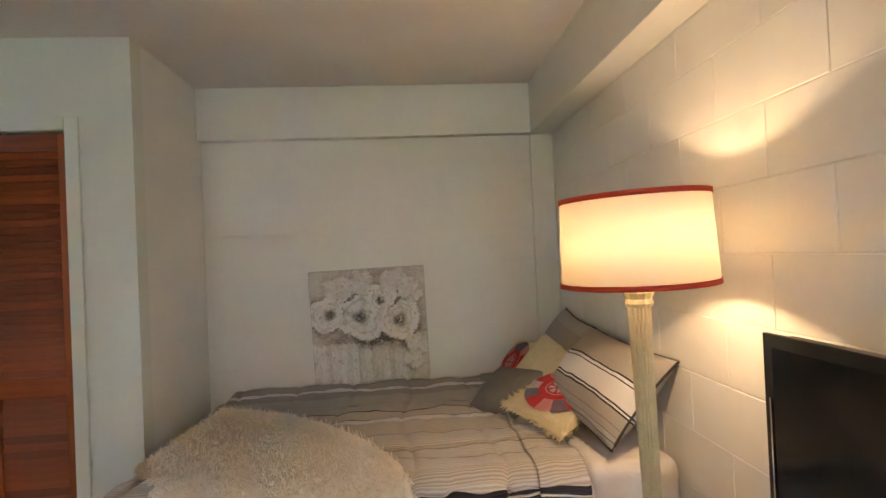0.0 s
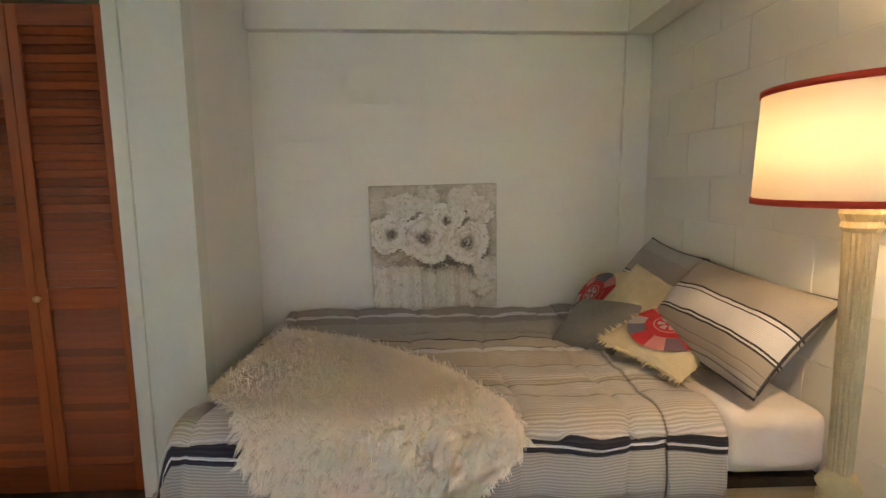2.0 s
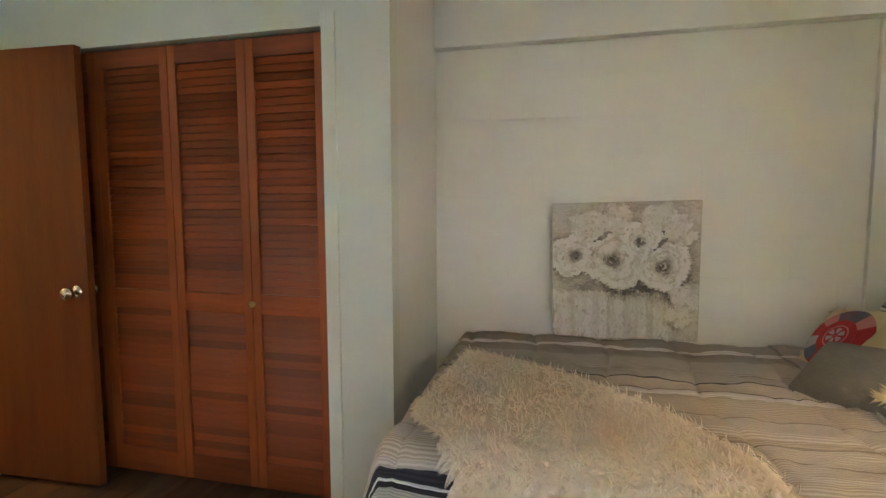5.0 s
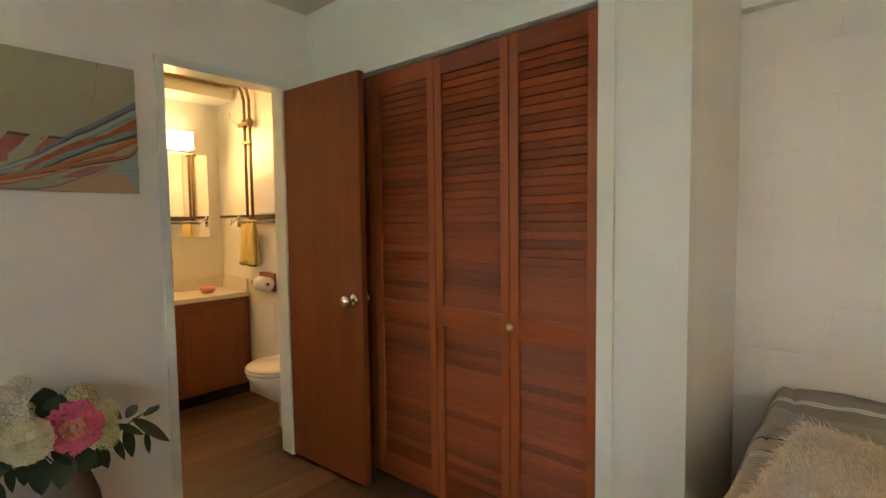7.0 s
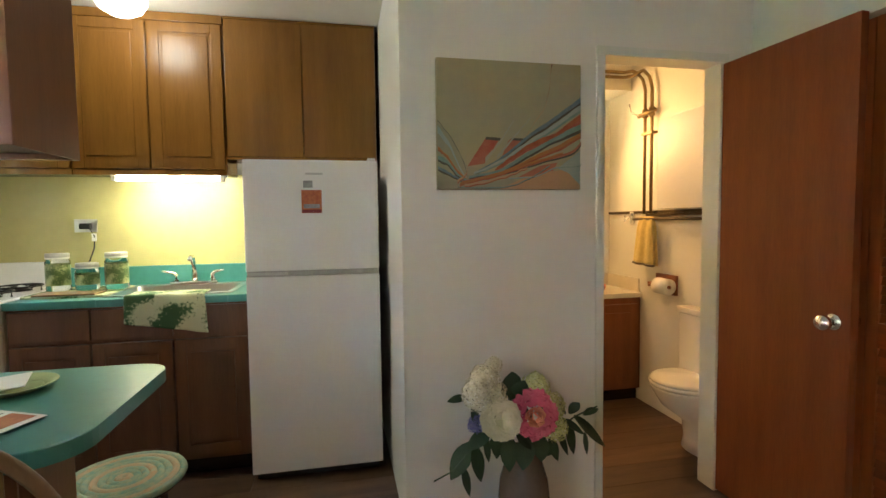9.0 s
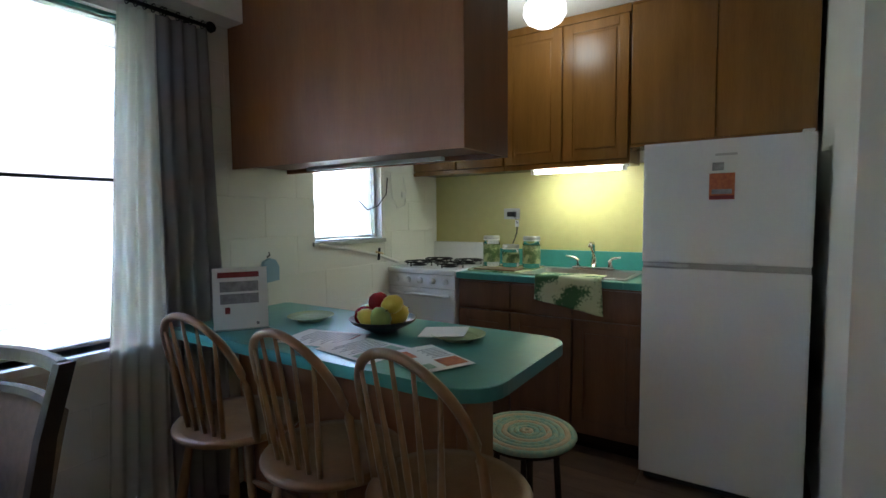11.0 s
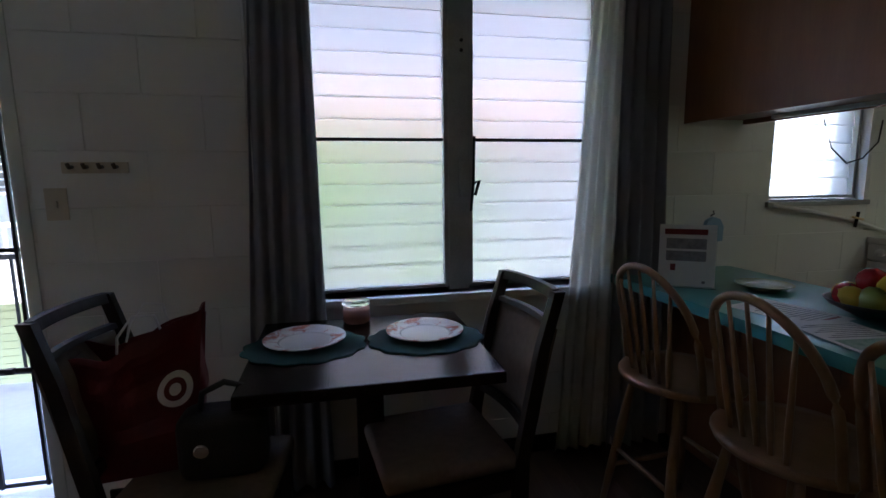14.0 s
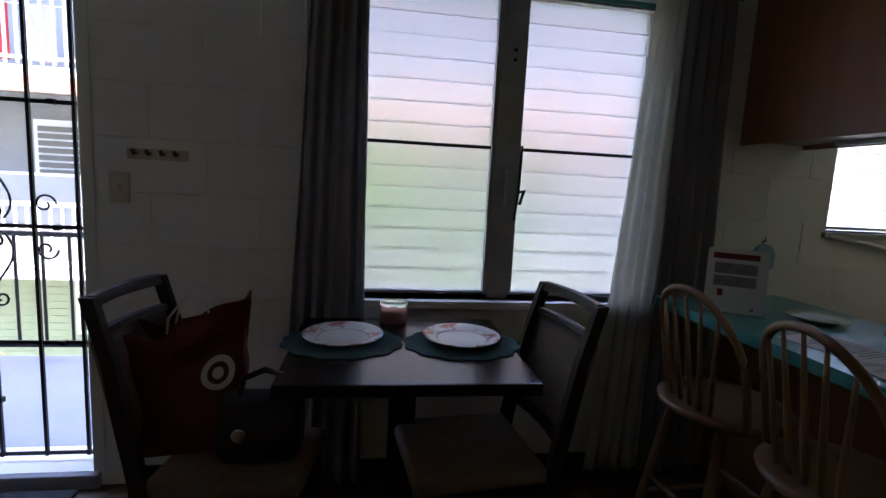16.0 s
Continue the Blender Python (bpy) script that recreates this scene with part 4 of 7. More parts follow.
box("neck", 0.025, 0.055, -0.05, 0.05, 0.012, 0.06, BLACK_PLASTIC, tv)
box("foot", -0.06, 0.10, -0.17, 0.17, 0.0, 0.012, BLACK_PLASTIC, tv, 0.004)

# ---- abstract picture on the west wall ----
PIC_SAND = mat("pic_sand_ground", (0.42, 0.38, 0.22), 0.7, second=(0.33, 0.33, 0.22), scale=2.5)
PIC_TEAL = mat("pic_teal", (0.13, 0.24, 0.22), 0.7, second=(0.22, 0.34, 0.30), scale=30)
PIC_BLUE = mat("pic_blue", (0.09, 0.16, 0.20), 0.7, second=(0.18, 0.26, 0.28), scale=30)
PIC_ORANGE = mat("pic_orange", (0.48, 0.20, 0.05), 0.7, second=(0.35, 0.15, 0.06), scale=30)
PIC_RED = mat("pic_red", (0.34, 0.06, 0.04), 0.7, second=(0.42, 0.16, 0.10), scale=25)
PIC_PEACH = mat("pic_peach", (0.52, 0.33, 0.17), 0.7, second=(0.45, 0.28, 0.16), scale=6)
PIC_MIST = mat("pic_mist", (0.40, 0.40, 0.30), 0.7, second=(0.32, 0.34, 0.27), scale=6)
picture = thing("abstract_picture", (WEST + 0.002, 0.90, 1.445), "unframed canvas print of coloured strands on sand", "painting")
PW, PH = 0.625, 0.525
box("canvas", 0, 0.03, 0, PW, 0, PH, PIC_SAND, picture, 0.003)


def spline(points, n=28):
    """A smooth curve through a few (along, up) points."""
    P = [points[0]] + list(points) + [points[-1]]
    out = []
    for k in range(n + 1):
        f = (len(points) - 1) * k / n
        i = min(int(f), len(points) - 2)
        t = f - i
        a, b, c, d = P[i], P[i + 1], P[i + 2], P[i + 3]
        out.append(tuple(0.5 * (2 * b[j] + (c[j] - a[j]) * t + (2 * a[j] - 5 * b[j] + 4 * c[j] - d[j]) * t * t + (3 * b[j] - a[j] - 3 * c[j] + d[j]) * t ** 3) for j in (0, 1)))
    return out


def strand(points, w0, w1, material, depth, edge=None, rough=0.004):
    """A tapered brush stroke along the canvas, with a darker stroke along its lower edge."""
    line = spline(points)
    for m_, drop, share, d_ in ((edge, 0.42, 0.42, depth + 0.0004), (material, 0.0, 1.0, depth)):
        if not m_:
            continue
        bm = bmesh.new()
        a, b = [], []
        for k, (y, z) in enumerate(line):
            t = k / (len(line) - 1)
            w = (w0 + (w1 - w0) * t) * (1 + 0.3 * noise.noise((t * 7, points[0][1] * 40, points[-1][1] * 40)))
            z = z - drop * w + rough * noise.noise((t * 11, y * 9, points[-1][1] * 30))
            y = max(0.001, min(PW - 0.001, y))
            a.append(bm.verts.new((d_, y, max(0.001, min(PH - 0.001, z - share * w / 2)))))
            b.append(bm.verts.new((d_ + 0.0003, y, max(0.002, min(PH - 0.001, z + share * w / 2)))))
        for k in range(len(line) - 1):
            bm.faces.new((a[k], a[k + 1], b[k + 1], b[k]))
        part("strand", bm, m_, picture)


def patch(points, material, depth):
    bm = bmesh.new()
    bm.faces.new([bm.verts.new((depth, y, z)) for y, z in points])
    part("patch", bm, material, picture)


PIC_INK = mat("pic_dark_edge", (0.055, 0.065, 0.06), 0.7, second=(0.10, 0.09, 0.06), scale=30)
PIC_RUST = mat("pic_rust", (0.30, 0.075, 0.03), 0.7, second=(0.42, 0.14, 0.06), scale=30)
PIC_SKY = mat("pic_pale_blue", (0.26, 0.36, 0.35), 0.7, second=(0.36, 0.42, 0.37), scale=12)
PIC_ROSE = mat("pic_rose", (0.46, 0.19, 0.11), 0.7, second=(0.36, 0.11, 0.07), scale=8)
PIC_GREY = mat("pic_grey_green", (0.27, 0.28, 0.20), 0.7, second=(0.35, 0.34, 0.22), scale=5)
patch([(0.001, 0.001), (0.001, 0.27), (0.05, 0.22), (0.12, 0.10), (0.30, 0.05), (0.42, 0.012), (0.42, 0.001)], PIC_GREY, 0.0304)
patch([(0.26, 0.002), (0.36, 0.045), (0.47, 0.075), (0.56, 0.085), (PW - 0.004, 0.02), (PW - 0.004, 0.002)], PIC_PEACH, 0.0306)
patch([(0.34, 0.05), (0.44, 0.10), (0.52, 0.115), (0.50, 0.08), (0.42, 0.06)], PIC_ROSE, 0.0307)
patch([(0.52, 0.09), (PW - 0.002, 0.165), (PW - 0.002, 0.02), (0.57, 0.07)], PIC_SKY, 0.0308)
patch([(0.125, 0.095), (0.165, 0.155), (0.205, 0.215), (0.265, 0.212), (0.225, 0.15), (0.195, 0.105)], PIC_RED, 0.0309)
patch([(0.125, 0.095), (0.15, 0.132), (0.213, 0.132), (0.195, 0.105)], PIC_ROSE, 0.0310)
patch([(0.20, 0.204), (0.205, 0.215), (0.268, 0.212), (0.262, 0.200)], PIC_INK, 0.0311)
patch([(0.265, 0.12), (0.30, 0.20), (0.315, 0.213), (0.372, 0.211), (0.345, 0.165), (0.30, 0.13)], PIC_ROSE, 0.0310)
patch([(0.31, 0.203), (0.315, 0.213), (0.374, 0.211), (0.368, 0.202)], PIC_INK, 0.0312)
for pts, w in (([(0.20, 0.12), (0.26, 0.19), (0.325, 0.285)], 0.022), ([(0.25, 0.13), (0.31, 0.20), (0.40, 0.30)], 0.016)):
    strand(pts, w, 0.004, PIC_MIST, 0.0314)
for k, (pts, w0, w1, m_, e_) in enumerate([
        ([(0.16, 0.07), (0.26, 0.12), (0.38, 0.21), (0.50, 0.29), (PW, 0.375)], 0.012, 0.030, PIC_BLUE, PIC_INK),
        ([(0.15, 0.065), (0.26, 0.11), (0.38, 0.185), (0.50, 0.262), (PW, 0.345)], 0.012, 0.030, PIC_SKY, PIC_TEAL),
        ([(0.24, 0.075), (0.30, 0.12), (0.40, 0.18), (0.52, 0.23), (PW, 0.305)], 0.014, 0.036, PIC_RUST, PIC_RED),
        ([(0.13, 0.05), (0.26, 0.075), (0.38, 0.142), (0.50, 0.205), (PW, 0.262)], 0.012, 0.032, PIC_TEAL, PIC_INK),
        ([(0.18, 0.045), (0.28, 0.07), (0.40, 0.125), (0.52, 0.175), (PW, 0.232)], 0.010, 0.026, PIC_ORANGE, PIC_RUST),
        ([(0.10, 0.03), (0.20, 0.05), (0.34, 0.085), (0.46, 0.12), (0.58, 0.155), (PW, 0.195)], 0.010, 0.018, PIC_ROSE, PIC_INK),
        ([(0.09, 0.02), (0.18, 0.045), (0.30, 0.075), (0.42, 0.115), (0.54, 0.15)], 0.016, 0.010, PIC_ORANGE, PIC_RUST),
        ([(0.11, 0.015), (0.20, 0.03), (0.30, 0.058), (0.38, 0.09)], 0.014, 0.008, PIC_PEACH, PIC_RUST),
        ([(0.30, 0.045), (0.42, 0.055), (0.50, 0.09), (0.60, 0.10), (PW, 0.105)], 0.004, 0.006, PIC_SKY, PIC_TEAL),
        ([(0.08, 0.008), (0.20, 0.006), (0.30, 0.012), (0.40, 0.05), (0.48, 0.10)], 0.003, 0.006, PIC_TEAL, PIC_INK)]):
    strand(pts, w0, w1, m_, 0.0318 + 0.0009 * k, e_)
for k, (pts, w0, w1, m_, e_) in enumerate([
        ([(0.001, 0.275), (0.05, 0.215), (0.10, 0.13), (0.125, 0.05)], 0.003, 0.005, PIC_INK, None),
        ([(0.001, 0.24), (0.05, 0.175), (0.09, 0.09), (0.12, 0.045)], 0.030, 0.006, PIC_SKY, None),
        ([(0.001, 0.165), (0.04, 0.13), (0.08, 0.075), (0.12, 0.04)], 0.016, 0.008, PIC_ORANGE, PIC_RUST),
        ([(0.001, 0.125), (0.04, 0.105), (0.08, 0.06), (0.12, 0.035)], 0.024, 0.010, PIC_TEAL, PIC_INK),
        ([(0.001, 0.085), (0.05, 0.06), (0.10, 0.035)], 0.020, 0.008, PIC_BLUE, PIC_INK),
        ([(0.08, 0.03), (0.115, 0.06), (0.125, 0.095)], 0.014, 0.004, PIC_PEACH, PIC_ROSE)]):
    strand(pts, w0, w1, m_, 0.0322 + 0.0009 * k, e_)
strand([(0.37, 0.21), (0.41, 0.27), (0.465, 0.35), (0.475, 0.42)], 0.003, 0.004, PIC_PEACH, 0.0316)
strand([(0.465, 0.36), (0.482, 0.42), (0.49, 0.505), (0.495, 0.524)], 0.003, 0.014, PIC_RUST, 0.0320, PIC_INK)

# ---- vase of flowers by the west wall ----
vase = thing("flower_vase", (-2.80, 1.183, 0), "tall brown ceramic vase filled with silk flowers", "vase")
lathe("vase_body", [(0.055, 0), (0.07, 0.04), (0.094, 0.15), (0.10, 0.24), (0.092, 0.32), (0.070, 0.39), (0.052, 0.43), (0.050, 0.44), (0.044, 0.425)], VASE, vase, segments=40)
rng = random.Random(8)


def bloom(place, r, material, layers_=4, facing=(1, -0.2, 0.4)):
    """Ruffled rose: rings of small cupped petals."""
    bm = bmesh.new()
    f = Vector(facing).normalized()
    s = f.orthogonal().normalized()
    u = f.cross(s)
    for ring in range(layers_):
        k = 4 + 3 * ring
        rad = r * (0.15 + 0.85 * ring / max(1, layers_ - 1))
        for i in range(k):
            a = 2 * math.pi * (i + 0.5 * (ring % 2) + rng.uniform(-0.2, 0.2)) / k
            d = math.cos(a) * s + math.sin(a) * u
            t = f.cross(d)
            c = Vector(place) + d * rad * 0.55 + f * (r * 0.75 * (1 - ring / layers_) - 0.1 * r)
            w, h = r * 0.42, r * 0.55
            n = []
            for (pu, pv, cup) in ((-0.7, -0.6, 0), (0.7, -0.6, 0), (1.0, 0.1, 0.15), (0.55, 0.75, 0.0), (0, 0.95, -0.12), (-0.55, 0.75, 0.0), (-1.0, 0.1, 0.15)):
                n.append(bm.verts.new(c + t * (pu * w) + (d * (0.55 + 0.4 * ring / layers_) + f * (0.7 - 0.5 * ring / layers_)).normalized() * (pv * h) + f * cup * r + Vector((rng.uniform(-1, 1), rng.uniform(-1, 1), rng.uniform(-1, 1))) * r * 0.05))
            m0 = bm.verts.new(c - f * r * 0.08)
            for j in range(7):
                bm.faces.new((m0, n[j], n[(j + 1) % 7]))
    part("flower", bm, material, vase, smooth=True)


def leaf(base, tip, width, droop=0.02):
    bm = bmesh.new()
    b, t = Vector(base), Vector(tip)
    d = t - b
    side = d.cross(Vector((0.6, 0.2, 1))).normalized()
    prev = None
    for k in range(7):
        q = k / 6
        w = width * math.sin(math.pi * min(1, q * 0.95 + 0.04)) ** 0.8
        c = b + d * q + Vector((0, 0, -droop * q * q))
        row = [bm.verts.new(c - side * w), bm.verts.new(c + Vector((0.25, 0, 0.25)) * -w * 0.5), bm.verts.new(c + side * w)]
        if prev:
            for j in (0, 1):
                bm.faces.new((prev[j], prev[j + 1], row[j + 1], row[j]))
        prev = row
    part("leaf", bm, LEAF, vase, smooth=True)


def hydrangea(place, r, material, count=95):
    """A mophead of many small four-petalled florets."""
    bm = bmesh.new()
    c = Vector(place)
    for k in range(count):
        h = 1 - 2 * (k + 0.5) / count
        a = k * 2.39996
        q = math.sqrt(max(0.0, 1 - h * h))
        n = Vector((q * math.cos(a), q * math.sin(a), h))
        p = c + n * r * (0.82 + 0.22 * rng.random())
        s = n.orthogonal().normalized()
        s = Matrix.Rotation(rng.uniform(0, 6.28), 3, n) @ s
        t = n.cross(s)
        w = r * rng.uniform(0.20, 0.27)
        mid = bm.verts.new(p - n * w * 0.15)
        for i in range(4):
            b = 1.5708 * i
            d, e = s * math.cos(b) + t * math.sin(b), s * math.cos(b + 1.5708) + t * math.sin(b + 1.5708)
            v = [bm.verts.new(p + (d * 0.75 + e * 0.15) * w), bm.verts.new(p + (d + e) * 0.72 * w + n * w * rng.uniform(-0.1, 0.3)), bm.verts.new(p + (d * 0.15 + e * 0.75) * w)]
            bm.faces.new((mid, v[0], v[1], v[2]))
    part("flower", bm, material, vase)


def peony(place, r, material, heart):
    """A full peony: many ruffled petals round a tight heart."""
    c, f = Vector(place), Vector((1, -0.25, 0.25)).normalized()
    s = f.orthogonal().normalized()
    u = f.cross(s)
    for mat_of, lo, hi, count in ((material, 0.30, 1.0, 64), (heart, 0.0, 0.34, 16)):
        bm = bmesh.new()
        for k in range(count):
            q = lo + (hi - lo) * math.sqrt((k + 0.5) / count)
            a = k * 2.39996
            d = s * math.cos(a) + u * math.sin(a)
            t = f.cross(d)
            base = c + d * r * q * 0.72 + f * r * (0.62 * math.cos(q * 1.5) - 0.1)
            up = (d * (0.25 + 0.75 * q) + f * (1.05 - 0.85 * q)).normalized()
            w, h = r * rng.uniform(0.17, 0.25), r * rng.uniform(0.26, 0.36)
            low = [bm.verts.new(base - t * w * 0.6), bm.verts.new(base + t * w * 0.6)]
            edge = [bm.verts.new(base + t * w * x + up * h * (z + rng.uniform(-0.12, 0.12)) + f * r * rng.uniform(-0.05, 0.05)) for x, z in ((1.0, 0.5), (0.7, 0.95), (0.25, 0.85), (-0.2, 1.0), (-0.65, 0.9), (-1.0, 0.5))]
            bm.faces.new([low[0], low[1]] + edge)
        part("flower_heart" if mat_of is heart else "flower", bm, mat_of, vase)


PETAL_CORAL = mat("coral_petal", (0.90, 0.30, 0.25), 0.7, second=(0.95, 0.50, 0.28), scale=40)
# offsets are (out from the wall, along the wall, height)
for (x, y, z, r, m_) in [(0.03, -0.165, 0.735, 0.056, PETAL_WHITE), (0.05, -0.195, 0.685, 0.062, PETAL_WHITE), (0.06, -0.135, 0.685, 0.046, PETAL_CREAM), (0.0, -0.12, 0.772, 0.034, PETAL_WHITE), (0.0, 0.048, 0.677, 0.055, PETAL_GREEN), (0.02, 0.108, 0.605, 0.052, PETAL_GREEN), (0.05, 0.105, 0.53, 0.050, PETAL_GREEN), (0.03, -0.197, 0.565, 0.034, PETAL_BLUE)]:
    hydrangea((x, y, z), r, m_)
bloom((0.09, -0.122, 0.60), 0.074, PETAL_CREAM, 6)
peony((0.08, 0.007, 0.602), 0.092, PETAL_PINK, PETAL_CORAL)
for b, t, w in [((0.05, -0.068, 0.655), (0.05, -0.064, 0.778), 0.046), ((0.045, -0.05, 0.64), (0.06, -0.02, 0.745), 0.034), ((0.04, -0.08, 0.66), (0.05, -0.10, 0.735), 0.028), ((0.05, -0.06, 0.60), (0.06, -0.03, 0.665), 0.045), ((0, -0.22, 0.655), (0, -0.30, 0.667), 0.019), ((0, -0.222, 0.665), (0.01, -0.235, 0.715), 0.014),
                ((0.06, -0.15, 0.545), (0.07, -0.245, 0.512), 0.030), ((0.06, -0.225, 0.512), (0.09, -0.31, 0.418), 0.036), ((0.07, -0.215, 0.505), (0.10, -0.20, 0.402), 0.029), ((0.07, -0.26, 0.43), (0.09, -0.24, 0.348), 0.019), ((0.06, -0.17, 0.53), (0.08, -0.165, 0.46), 0.016), ((0.03, -0.215, 0.63), (0.04, -0.19, 0.575), 0.022),
                ((0, 0.175, 0.557), (0.01, 0.145, 0.62), 0.019), ((0, 0.19, 0.556), (0.01, 0.228, 0.62), 0.020), ((0, 0.25, 0.545), (0.01, 0.31, 0.588), 0.016), ((0, 0.21, 0.545), (0.02, 0.335, 0.437), 0.034), ((0, 0.185, 0.52), (0.02, 0.20, 0.42), 0.026), ((0, 0.255, 0.475), (0.01, 0.262, 0.408), 0.015), ((0, 0.14, 0.50), (0.03, 0.17, 0.425), 0.020), ((0, 0.055, 0.405), (0.02, 0.117, 0.437), 0.016), ((0.02, 0.15, 0.545), (0.03, 0.24, 0.50), 0.022),
                ((0.08, -0.09, 0.525), (0.11, -0.096, 0.432), 0.036), ((0.08, -0.02, 0.52), (0.11, -0.046, 0.432), 0.040), ((0.07, 0.04, 0.515), (0.10, 0.03, 0.45), 0.036), ((0.06, 0.08, 0.50), (0.09, 0.10, 0.44), 0.026), ((0.06, -0.05, 0.55), (0.10, -0.01, 0.50), 0.034), ((0.05, -0.12, 0.54), (0.08, -0.135, 0.47), 0.028)]:
    leaf(b, t, w)
for x, y, z in [(0.05, 0.0, 0.56), (0.05, -0.1, 0.56), (0.0, 0.08, 0.60), (0.02, -0.14, 0.66), (0.0, 0.04, 0.62), (0.03, -0.18, 0.53)]:
    tube("stem", [(0, 0, 0.40), (x * 0.4, y * 0.4, 0.47), (x, y, z)], 0.003, LEAF, vase, 5)
tube("stem", [(0.02, -0.03, 0.42), (0.05, -0.12, 0.51), (0.07, -0.22, 0.50), (0.09, -0.30, 0.43), (0.10, -0.373, 0.405)], 0.003, LEAF, vase, 5)
tube("stem", [(0.0, 0.03, 0.42), (0.0, 0.10, 0.48), (0.0, 0.22, 0.545), (0.0, 0.31, 0.575)], 0.003, LEAF, vase, 5)

# ---- bathroom ----
van = thing("bathroom_vanity", (0, 0, 0), "cherry wood bathroom vanity with a cultured marble top", "vanity")
VX, VY0, VY1 = -4.17, 1.50, 2.615
box("body", BATHW + 0.005, VX - 0.02, VY0, VY1, 0.09, 0.755, VANITY, van, 0.002)
box("toe_kick", BATHW + 0.005, VX - 0.06, VY0 + 0.01, VY1, 0, 0.09, ESPRESSO, van)
top = box("top", BATHW + 0.003, VX, VY0 - 0.01, VY1 + 0.002, 0.755, 0.79, MARBLE, van, 0.006)
box("side_splash", BATHW + 0.02, VX - 0.03, VY1 - 0.015, VY1 + 0.002, 0.79, 0.885, MARBLE, van, 0.003)
box("back_splash", BATHW + 0.003, BATHW + 0.02, VY0, VY1 - 0.015, 0.79, 0.885, MARBLE, van, 0.003)
for y0, y1 in ((VY0 + 0.02, 2.04), (2.06, VY1 - 0.03)):
    d = box("door", VX - 0.02, VX - 0.002, y0, y1, 0.13, 0.71, VANITY, van, 0.004)
    box("door_panel", VX - 0.002, VX + 0.004, y0 + 0.06, y1 - 0.06, 0.19, 0.65, VANITY, d, 0.004)
lathe("faucet", [(0.02, 0.79), (0.014, 0.825), (0.012, 0.885), (0.0, 0.89)], CHROME, van, place=(-4.50, 2.12, 0))
soap = thing("soap_dish", (-4.36, 2.38, 0.79), "small amber soap dish on the vanity", "dish")
lathe("dish", [(0.03, 0), (0.05, 0.015), (0.055, 0.045), (0.045, 0.04), (0.0, 0.02)], CANDLE, soap)
mirror = thing("bathroom_mirror", (0, 0, 0), "frameless mirrored bathroom cabinet over the vanity", "mirror")
box("cabinet", BATHW + 0.002, BATHW + 0.03, 1.62, 2.515, 1.20, 1.85, WHITE_ENAMEL, mirror, 0.002)
box("glass", BATHW + 0.03, BATHW + 0.034, 1.625, 2.51, 1.205, 1.845, MIRROR, mirror)
bl = thing("vanity_light", (0, 0, 0), "lit warm white vanity light box above the mirror", "lamp")
box("back_plate", BATHW + 0.002, BATHW + 0.03, 1.90, 2.40, 1.865, 2.02, CHROME, bl, 0.004)
box("diffuser", BATHW + 0.031, BATHW + 0.11, 1.92, 2.38, 1.875, 2.005, GLOW_BATH, bl, 0.012, "glowing white diffuser")
for y in (1.906, 2.381):
    box("end_cap", BATHW + 0.031, BATHW + 0.115, y, y + 0.012, 1.868, 2.012, CHROME, bl, 0.003)
bar = thing("towel_bar", (0, 0, 0), "dark bathroom shelf rail with a yellow hand towel", "towel bar")
tube("rail", [(-4.20, 2.56, 1.315), (-3.2, 2.56, 1.315)], 0.010, BRONZE, bar)
box("shelf", -4.08, -3.2, 2.575, 2.616, 1.335, 1.352, BRONZE, bar, 0.002)
for x in (-4.18, -3.22):
    tube("bracket", [(x, 2.56, 1.315), (x, 2.618, 1.315)], 0.010, BRONZE, bar)
tw = thing("hand_towel", (0, 0, 0), "pale yellow hand towel with a brown hem over the rail", "towel")


def hand_towel_at(u, v):
    fall = 2 * abs(v - 0.5)
    side = -1 if v < 0.5 else 1
    x = -4.115 - 0.07 * fall + (0.15 + 0.085 * fall) * u
    return (x, 2.558 + side * 0.016 * min(1, 5 * fall) + 0.007 * math.sin(u * 13 + fall) * (0.4 + fall), 1.330 - 0.32 * fall - 0.01 * u * fall)


grid_surface("cloth", 18, 26, hand_towel_at, TOWEL, tw, thickness=0.006)
tube("hem", [hand_towel_at(k / 14, 0.0) for k in range(15)], 0.009, BRONZE, tw, 6, label="dark brown hem band")
pipes = thing("wall_pipes", (0, 0, 0), "exposed bronze plumbing pipes on the bathroom wall", "pipe")
for x in (-4.12, -4.045):
    tube("riser", [(x, 2.59, 1.35), (x, 2.59, 2.04), (x, 2.59, 2.20), (x - 0.03, 2.59, 2.28), (x - 0.09, 2.585, 2.34)], 0.011, PIPE, pipes)
    z = 2.37 if x < -4.1 else 2.335
    tube("run", [(x - 0.09, 2.585, 2.34), (-4.26, 2.58, z), (-4.30, 2.54, z), (-4.30, 1.0, z)], 0.012, PIPE, pipes)
    lathe("coupling", [(0.017, -0.03), (0.02, -0.02), (0.02, 0.02), (0.017, 0.03)], PIPE, pipes, (x, 2.59, 2.04), 14)
tube("valve", [(-4.17, 2.575, 2.03), (-3.99, 2.575, 2.04)], 0.016, PIPE, pipes)
tube("valve_lever", [(-4.15, 2.565, 2.03), (-4.19, 2.53, 2.06), (-4.20, 2.52, 2.12)], 0.006, CHROME, pipes)
for z in (1.90,):
    box("clamp", -4.145, -4.02, 2.575, 2.618, z - 0.008, z + 0.008, PIPE, pipes, 0.002)
hook = thing("wall_hook", (-4.30, 2.60, 1.30), "small chrome robe hook on the tiled wall", "hook")
tube("hook_arm", [(0, 0.018, 0.06), (0, -0.02, 0.03), (0, -0.05, 0.0), (0, -0.045, 0.04)], 0.007, CHROME, hook)
